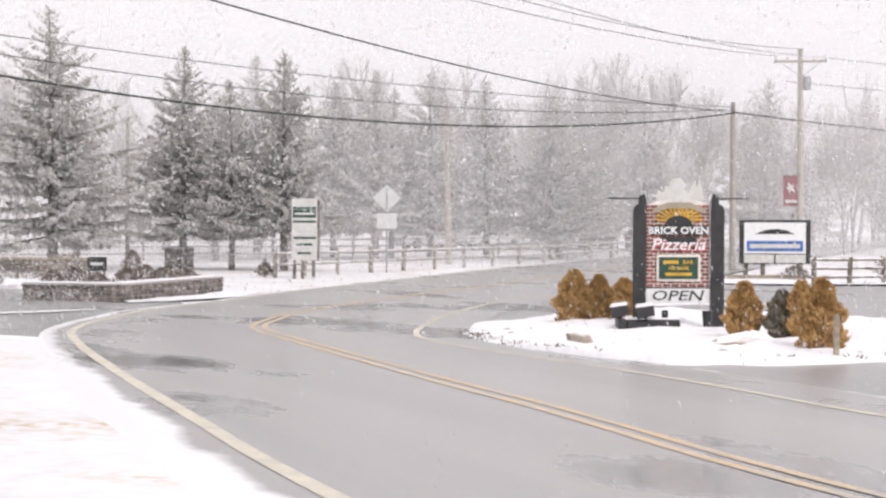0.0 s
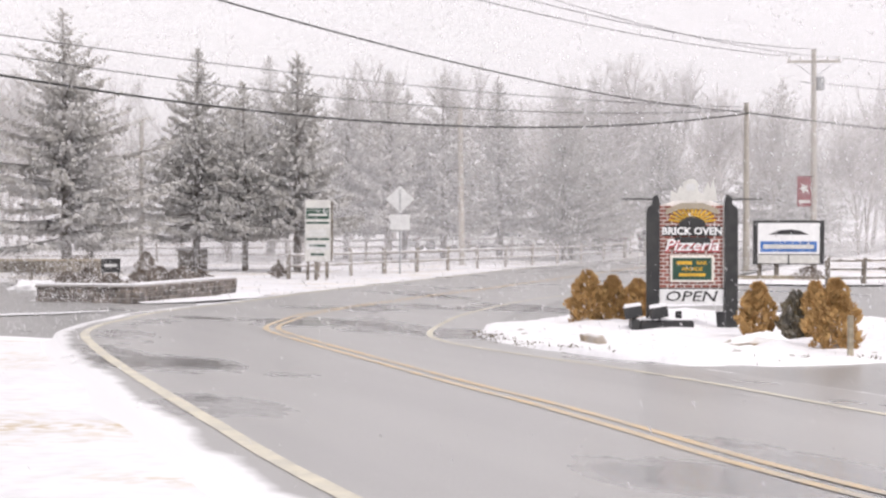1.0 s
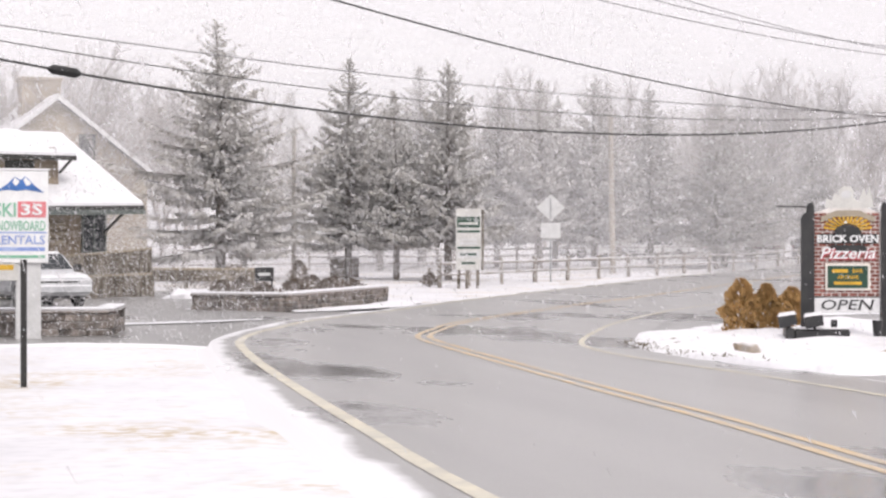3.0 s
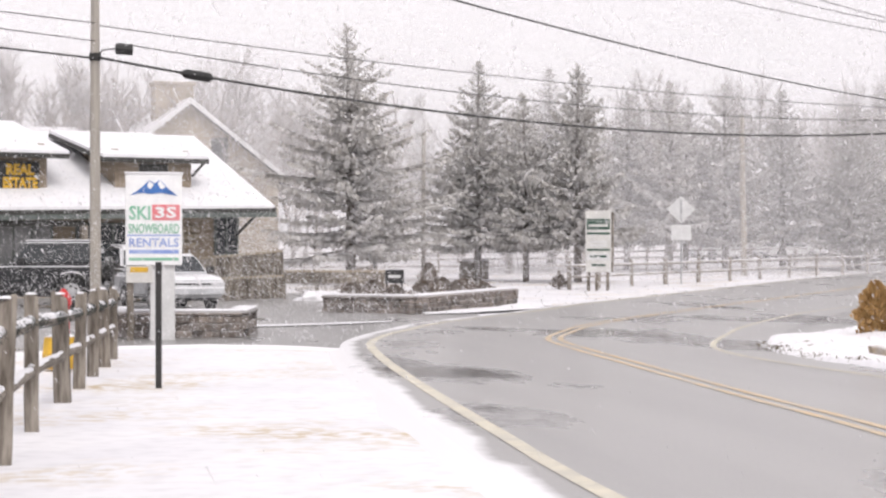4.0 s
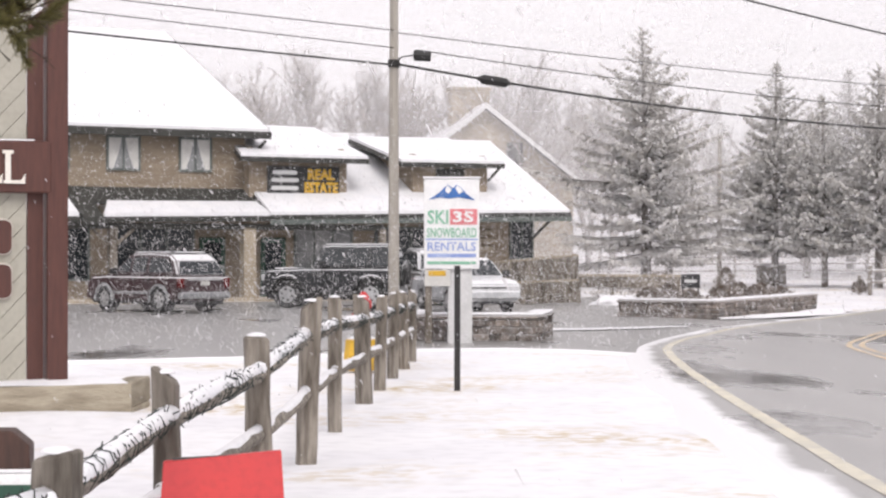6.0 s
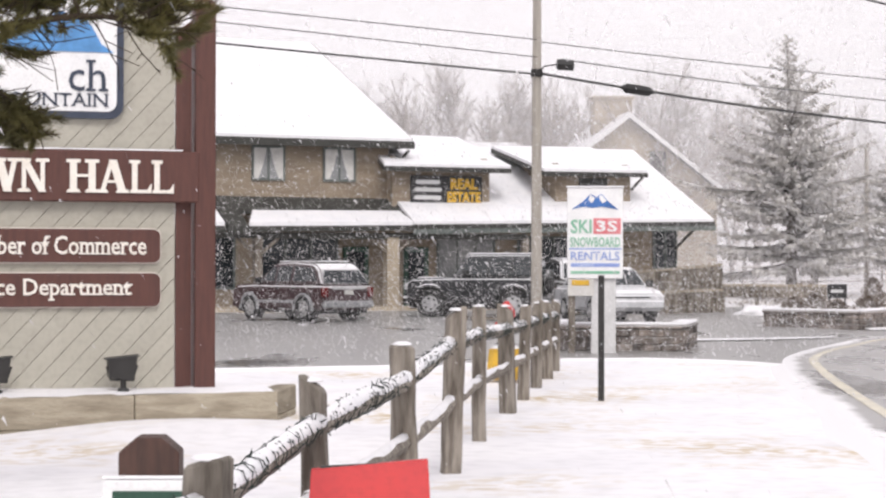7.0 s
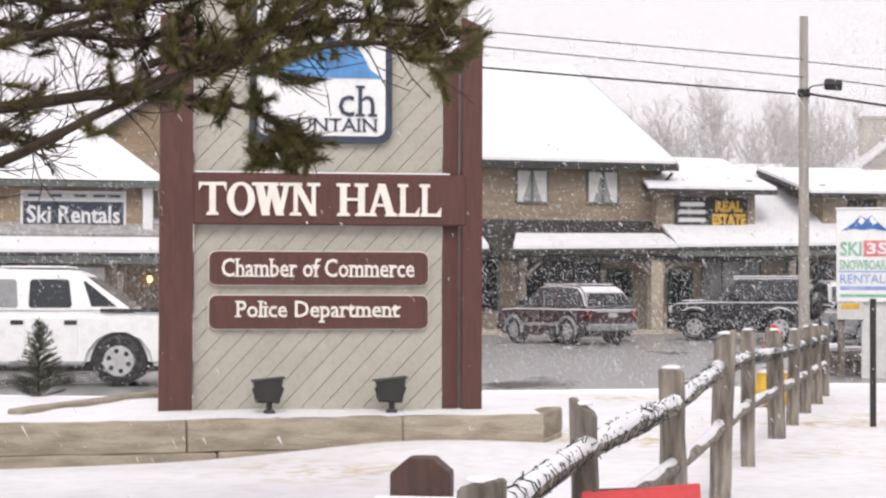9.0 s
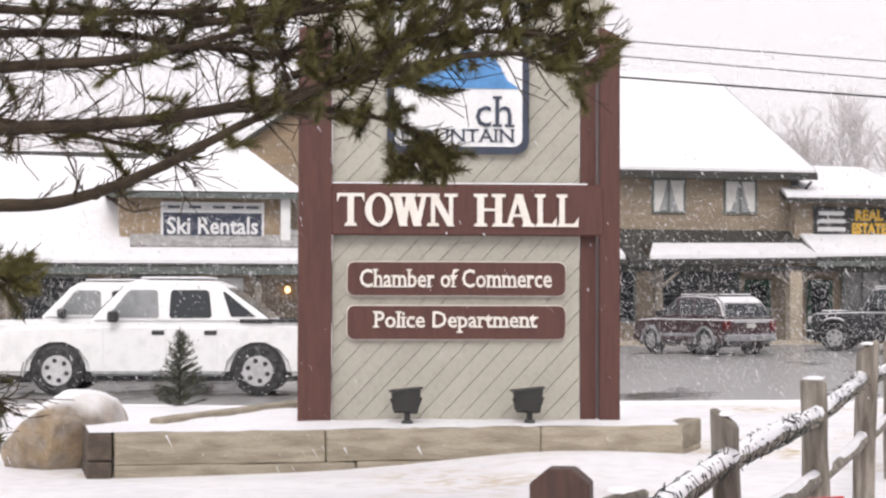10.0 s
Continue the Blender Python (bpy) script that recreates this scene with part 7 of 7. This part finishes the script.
# ---- near the fence ----
ab = thing("red_board", pose(-0.54, 9.1, 0.02, 0, 0, 3), "red sandwich board leaning by the snowy fence", "sandwich board")
for s, nm in ((-1, "front_panel"), (1, "back_panel")):
    bm = boxm(-0.285, -0.012, -0.02, 0.285, 0.012, 0.63, 0.004)
    for v in bm.verts:
        k = (0.62 - v.co.z) / 0.62
        v.co.x *= 0.92 + 0.12 * k
        v.co.y += s * (0.02 + 0.17 * k)
        v.co.z += 0.085 * v.co.x
    part(nm, bm, RED, ab)
part("hinge", tubem([(-0.22, 0, 0.61), (0.22, 0, 0.63)], 0.014, 6), DARKMETAL, ab)
bo = thing("bollard_sign", pose(-1.86, 11.05, 0, 0, 0, 3), "brown bollard with a pointed top and a white framed notice", "bollard")
bm = prism([(-0.165, -0.1), (0.165, -0.1), (0.165, 0.52), (0.07, 0.60), (-0.07, 0.60), (-0.165, 0.52)], -0.12, 0.12)
bmesh.ops.bevel(bm, geom=bm.edges[:], offset=0.008, segments=1, affect="EDGES")
BOLLARD_BROWN = mat("dark_brown_stained_wood", (0.045, 0.022, 0.016), 0.6, col2=(0.075, 0.035, 0.025), scale=3.0, bump=0.3, stretch=(6, 6, 1))
part("post", bm, BOLLARD_BROWN, bo)
nf = part("notice_frame", boxm(-0.25, -0.16, -0.1, 0.25, -0.125, 0.375, 0.008), WHITE, bo)
part("notice_panel", boxm(-0.19, -0.172, -0.06, 0.19, -0.162, 0.315, 0.003), DKGREEN, nf)
part("snow_cap", jitter(boxm(-0.25, -0.165, 0.377, 0.25, -0.12, 0.395, 0.006), 0.005, 3), SNOW_CAP, bo)

# ---- ski rental sign ----
# sign colours paled to put the veil of falling snow into the paint
HAZED_GREEN = mat("haze_paled_green_paint", (0.17, 0.42, 0.28), 0.5, col2=(0.30, 0.52, 0.40), scale=5.0)
HAZED_RED = mat("haze_paled_red_paint", (0.66, 0.17, 0.19), 0.5, col2=(0.70, 0.30, 0.32), scale=5.0)
HAZED_BLUE = mat("haze_paled_blue_paint", (0.22, 0.30, 0.60), 0.5, col2=(0.36, 0.44, 0.68), scale=5.0)
sk = thing("ski_sign", pose(1.83, 34.25, 0.0, 0, 0, -1), "tall white ski rental sign with a blue mountain on posts", "sign")
part("panel", boxm(-0.48, -0.03, 1.30, 0.48, 0.03, 2.87, 0.008), WHITE, sk)
part("mountain", prism([(-0.40, 2.50), (-0.22, 2.62), (-0.08, 2.76), (0.02, 2.70), (0.10, 2.77), (0.26, 2.60), (0.40, 2.49), (0.12, 2.54), (-0.05, 2.52), (-0.2, 2.54)], -0.042, -0.031), BLUE, sk, "blue mountain shape")
for p in ([(-0.12, 2.66), (-0.08, 2.75), (0.0, 2.68), (-0.06, 2.60)], [(0.06, 2.70), (0.10, 2.76), (0.2, 2.64), (0.12, 2.6)]):
    part("mountain_snow", prism(p, -0.05, -0.043), WHITE, sk)
lettering("SKI", 0.36, 0.24, -0.24, -0.032, 2.20, HAZED_GREEN, sk, bold=0.02)
part("red_block", boxm(-0.03, -0.038, 2.07, 0.44, -0.031, 2.34), HAZED_RED, sk)
lettering("3S", 0.36, 0.19, 0.20, -0.04, 2.205, WHITE, sk, bold=0.02)
lettering("SNOWBOARD", 0.86, 0.17, 0, -0.032, 1.93, HAZED_GREEN, sk, bold=0.01)
part("line", boxm(-0.45, -0.036, 1.80, 0.45, -0.031, 1.825), HAZED_BLUE, sk)
lettering("RENTALS", 0.84, 0.15, 0, -0.032, 1.69, HAZED_BLUE, sk, bold=0.012)
part("bar", boxm(-0.42, -0.036, 1.50, 0.42, -0.031, 1.565), HAZED_BLUE, sk)
part("bar", boxm(-0.42, -0.036, 1.38, 0.42, -0.031, 1.43), HAZED_GREEN, sk)
part("pillar", boxm(-0.06, 0.04, 0.0, 0.36, 0.30, 1.9, 0.01), GREYSIGN, sk, "grey square pillar")
part("post", boxm(-0.46, 0.04, 0.0, -0.34, 0.14, 1.35, 0.01), DARK_WOOD, sk)
part("lower_board", boxm(-0.47, -0.01, 1.0, -0.02, 0.03, 1.29, 0.004), DULLWHITE, sk)
part("yellow_patch", boxm(-0.40, -0.018, 1.18, -0.10, -0.011, 1.27), YELLOW, sk)
part("cap", boxm(-0.5, -0.05, 2.872, 0.5, 0.05, 2.90), SNOW_CAP, sk)
tp = thing("metal_post", pose(1.30, 23.1, 0), "thin dark metal post standing in the snowy verge", "post")
part("channel", boxm(-0.035, -0.02, -0.1, 0.035, 0.02, 1.42, 0.004), DARKMETAL, tp)
part("bolt", tubem([(0, -0.021, 0.62), (0, -0.035, 0.62)], 0.012, 6), METAL, tp)
part("bolt", tubem([(0, -0.021, 1.30), (0, -0.035, 1.30)], 0.012, 6), METAL, tp)
dr = thing("plastic_barrel", pose(0.22, 26.6, 0) @ Matrix.Diagonal((1.6, 1.6, 0.86, 1)), "yellow plastic barrel behind the rail fence", "barrel")
part("drum", tubem([(0, 0, 0), (0, 0, 0.02), (0, 0, 0.25), (0, 0, 0.27), (0, 0, 0.47), (0, 0, 0.49)], [0.14, 0.15, 0.155, 0.15, 0.14, 0.12], 14), YELLOW, dr)
part("snow_cap", tubem([(0, 0, 0.49), (0, 0, 0.53)], [0.13, 0.08], 12), SNOW_CAP, dr)
hy = thing("fire_hydrant", pose(0.30, 33.6, 0), "red fire hydrant behind the fence", "hydrant")
part("barrel", tubem([(0, 0, 0), (0, 0, 0.04), (0, 0, 0.05), (0, 0, 0.62), (0, 0, 0.66)], [0.16, 0.16, 0.11, 0.11, 0.14], 12), RED, hy)
part("bonnet", tubem([(0, 0, 0.66), (0, 0, 0.76), (0, 0, 0.86), (0, 0, 0.92)], [0.15, 0.14, 0.08, 0.03], 12), RED, hy)
for a in (0, 90, 180):
    d = Vector((math.cos(radians(a)), -math.sin(radians(a)), 0))
    part("outlet", tubem([d * 0.08 + Vector((0, 0, 0.5)), d * 0.20 + Vector((0, 0, 0.5))], 0.06, 10), RED, hy)


# ---- beside the plaza: ramp, low walls, planter shrubs ----
def parapet(name, a, b2, za, zb, h, label):
    a, b2 = Vector((*a, 0)), Vector((*b2, 0))
    p = thing(name, pose(0, 0, 0), label, "ramp wall")
    n = max(3, int((b2 - a).length / 0.4))
    d = (b2 - a).normalized()
    q = Vector((-d.y, d.x, 0)) * 0.03
    for i in range(n):
        s0, s1 = a.lerp(b2, i / n) + d * 0.006, a.lerp(b2, (i + 1) / n) - d * 0.006
        z0, z1 = za + (zb - za) * i / n, za + (zb - za) * (i + 1) / n
        bm = bmesh.new()
        vs = [bm.verts.new(v) for v in (s0 - q + Vector((0, 0, z0 - h)), s1 - q + Vector((0, 0, z1 - h)), s1 - q + Vector((0, 0, z1)), s0 - q + Vector((0, 0, z0)),
                                        s0 + q + Vector((0, 0, z0 - h)), s1 + q + Vector((0, 0, z1 - h)), s1 + q + Vector((0, 0, z1)), s0 + q + Vector((0, 0, z0)))]
        for f in ((0, 1, 2, 3), (5, 4, 7, 6), (4, 0, 3, 7), (1, 5, 6, 2), (3, 2, 6, 7), (4, 5, 1, 0)):
            bm.faces.new([vs[k] for k in f])
        part("board", bm, DARK_WOOD, p)
    bm = slab([a - q * 2 + Vector((0, 0, za + 0.07)), b2 - q * 2 + Vector((0, 0, zb + 0.07)), b2 + q * 2 + Vector((0, 0, zb + 0.07)), a + q * 2 + Vector((0, 0, za + 0.07))], 0.066)
    part("cap_rail", bm, STUCCO, p, "snow-dusted cap rail")
    return p


parapet("access_ramp", (4.0, 62.6), (7.3, 61.8), 1.20, 1.50, 0.72, "brown boarded access ramp wall with a pale cap")
parapet("access_ramp", (5.1, 60.4), (7.1, 60.0), 0.66, 0.74, 0.65, "low brown boarded ramp wall with a pale cap")
parapet("low_fence", (7.3, 62.0), (10.4, 61.0), 0.86, 0.86, 0.34, "low grey board fence with snow on its cap")
for k in range(4):
    lf = bpy.data.objects["low_fence"]
    part("post", boxm(7.35 + 1.0 * k - 0.05, 61.93 - 0.3226 * k + 0.04, -0.1, 7.35 + 1.0 * k + 0.05, 61.93 - 0.3226 * k + 0.14, 0.84, 0.01), DARK_WOOD, lf)
heap("ploughed_snow", 8.2, 60.2, 0.7, 0.5, 0.3, 10, "ploughed snow heap beside the lot", 8)
bx = thing("utility_box", pose(19.2, 88.3, rise(19.2, 88.3) + 0.0, 0, 0, -10), "grey wooden utility box before the spruces", "box")
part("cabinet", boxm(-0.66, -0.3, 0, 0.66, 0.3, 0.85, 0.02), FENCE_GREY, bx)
part("lid_snow", boxm(-0.66, -0.3, 0.852, 0.66, 0.3, 0.90, 0.02), SNOW_CAP, bx)
ns = thing("notice_board", pose(9.04, 51.5, 0.2, 0, 0, -8), "small dark notice board standing among planter shrubs", "notice board")
part("board", boxm(-0.25, -0.03, 0.48, 0.25, 0.03, 0.84, 0.01), BLACK, ns)
part("bar", boxm(-0.16, -0.036, 0.62, 0.16, -0.031, 0.70), GREYSIGN, ns)
for x in (-0.2, 0.2):
    part("leg", boxm(x - 0.02, -0.02, -0.1, x + 0.02, 0.02, 0.48), BLACK, ns)
for i, (x, y, h, r) in enumerate(((9.95, 51.4, 0.9, 0.34), (8.3, 50.6, 0.5, 0.4), (9.6, 50.2, 0.45, 0.38), (10.6, 53.0, 0.5, 0.5), (11.6, 54.6, 0.45, 0.45), (7.7, 50.0, 0.4, 0.4), (11.0, 52.6, 0.42, 0.4), (8.7, 49.6, 0.35, 0.3), (12.3, 55.6, 0.35, 0.35))):
    bush(x, y, 0.28, h, r, SHRUB, "dry brown shrub in the snowy stone planter", 500 + i, 900, "shrub", "planter_shrub")
for i, (x, y, h, r) in enumerate(((6.4, 63.5, 0.9, 1.0), (8.8, 64, 0.8, 0.9), (10.6, 66, 0.9, 1.2), (19.0, 72.2, 0.5, 0.35), (40, 62.2, 0.9, 0.8), (36.2, 62.6, 0.5, 0.6))):
    bush(x, y, rise(x, y), h, r, SHRUB, "leafless brown shrub in the snow", 600 + i, 1100, "shrub", "bare_shrub")


# ---- falling snow ----
def falling_snow():
    """Single flakes and short wind-drawn streaks across the camera's view; dense batches imitate haze."""
    rng = np.random.default_rng(5)

    def batch(n, r0, r1, lift, size, power, streak=2.0, left=-30, right=37, base=1.55):
        a = np.radians(rng.uniform(left, right, n))
        d = (r0 ** power + (r1 ** power - r0 ** power) * rng.random(n)) ** (1 / power)
        c = np.stack([d * np.sin(a), d * np.cos(a), (0.06 + 0.94 * rng.random(n) ** 1.9) * (base + lift * d)], 1)
        o = rng.normal(size=(n, 3, 3))
        fall = np.array([0.55, 0.1, -1.0])
        v = c[:, None, :] + o / np.linalg.norm(o, axis=2, keepdims=True) * (size * rng.uniform(0.5, 1.3, n))[:, None, None]
        v[:, 0] += fall * (size * rng.uniform(0.2, streak, n))[:, None]
        return v.reshape(-1, 3)

    v = np.concatenate([batch(520, 4.5, 20, 0.13, 0.008, 2.6, 8.0), batch(2400, 5, 30, 0.13, 0.007, 3, 3.0),
                        batch(16000, 26, 56, 0.13, 0.020, 2.2, 3.5), batch(22000, 45, 82, 0.12, 0.026, 2.0, 3.0),
                        # two fine batches added to lighten the lot and the spruces like haze
                        batch(70000, 27, 52, 0.0, 0.0125, 2.0, 3.0, -28, 10, 3.6), batch(60000, 54, 80, 0.0, 0.018, 2.0, 2.5, 2, 22, 13.0)])
    n = len(v) // 3
    me = bpy.data.meshes.new("falling_snow")
    me.from_pydata(v.tolist(), [], np.arange(3 * n).reshape(-1, 3).tolist())
    me.materials.append(FLAKE)
    tagged(new("falling_snow", me), "white snowflakes falling through the air", "snowfall", kind="stuff")


falling_snow()


def haze_sheet(radius, seed):
    """A billowing see-through sheet beyond the bend, added to stand in for haze."""
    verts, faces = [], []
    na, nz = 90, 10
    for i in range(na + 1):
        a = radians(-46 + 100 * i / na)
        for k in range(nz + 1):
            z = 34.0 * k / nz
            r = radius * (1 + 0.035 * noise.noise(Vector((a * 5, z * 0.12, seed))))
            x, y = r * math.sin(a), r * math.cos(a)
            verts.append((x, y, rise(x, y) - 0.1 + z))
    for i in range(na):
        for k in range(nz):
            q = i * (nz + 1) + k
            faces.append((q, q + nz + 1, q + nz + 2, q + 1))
    me = bpy.data.meshes.new("haze_sheet")
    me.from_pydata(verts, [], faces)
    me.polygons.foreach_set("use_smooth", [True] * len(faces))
    me.materials.append(HAZE_SHEET)
    tagged(new("haze_sheet", me), "translucent sheet added as haze before the far woods", "snowfall", kind="stuff")


# four added sheets imitate snow haze in front of the far woods
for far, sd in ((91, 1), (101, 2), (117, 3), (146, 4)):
    haze_sheet(far, sd)


# ---- thin snow left on the paving ----
def snow_patch(name, pts, lift, label):
    fine = []
    for a, b2 in zip(pts, pts[1:] + pts[:1]):
        k = max(1, int(math.hypot(b2[0] - a[0], b2[1] - a[1]) / 0.35))
        fine += [(a[0] + (b2[0] - a[0]) * j / k, a[1] + (b2[1] - a[1]) * j / k) for j in range(k)]
    return paved(name, fine, lift, SNOW, label, "snow patch", 0.16)


snow_patch("snow_strip", [(3.9, 39.3), (5.2, 39.9), (7.0, 41.2), (7.1, 41.9), (5.4, 41.0), (3.9, 40.2)], 0.034, "thin strip of snow across the lot entrance")
snow_patch("snow_strip", [(8.9, 46.3), (10.0, 46.6), (12.4, 49.9), (14.5, 55.0), (14.0, 56.0), (11.0, 50.6), (9.0, 47.1)], 0.034, "snow lying along the stone planter's foot")
snow_patch("snow_strip", [(30, 60.5), (33, 57.8), (40, 55.2), (55, 49.5), (56, 53.5), (42, 61.0), (32.5, 63.6)], 0.034, "snowy verge strip beyond the side lot")
snow_patch("snow_strip", [(19.0, 40.2), (21.0, 41.2), (23.5, 41.0), (23.0, 42.0), (20.6, 42.2)], 0.034, "thin strip of snow on the side lot")
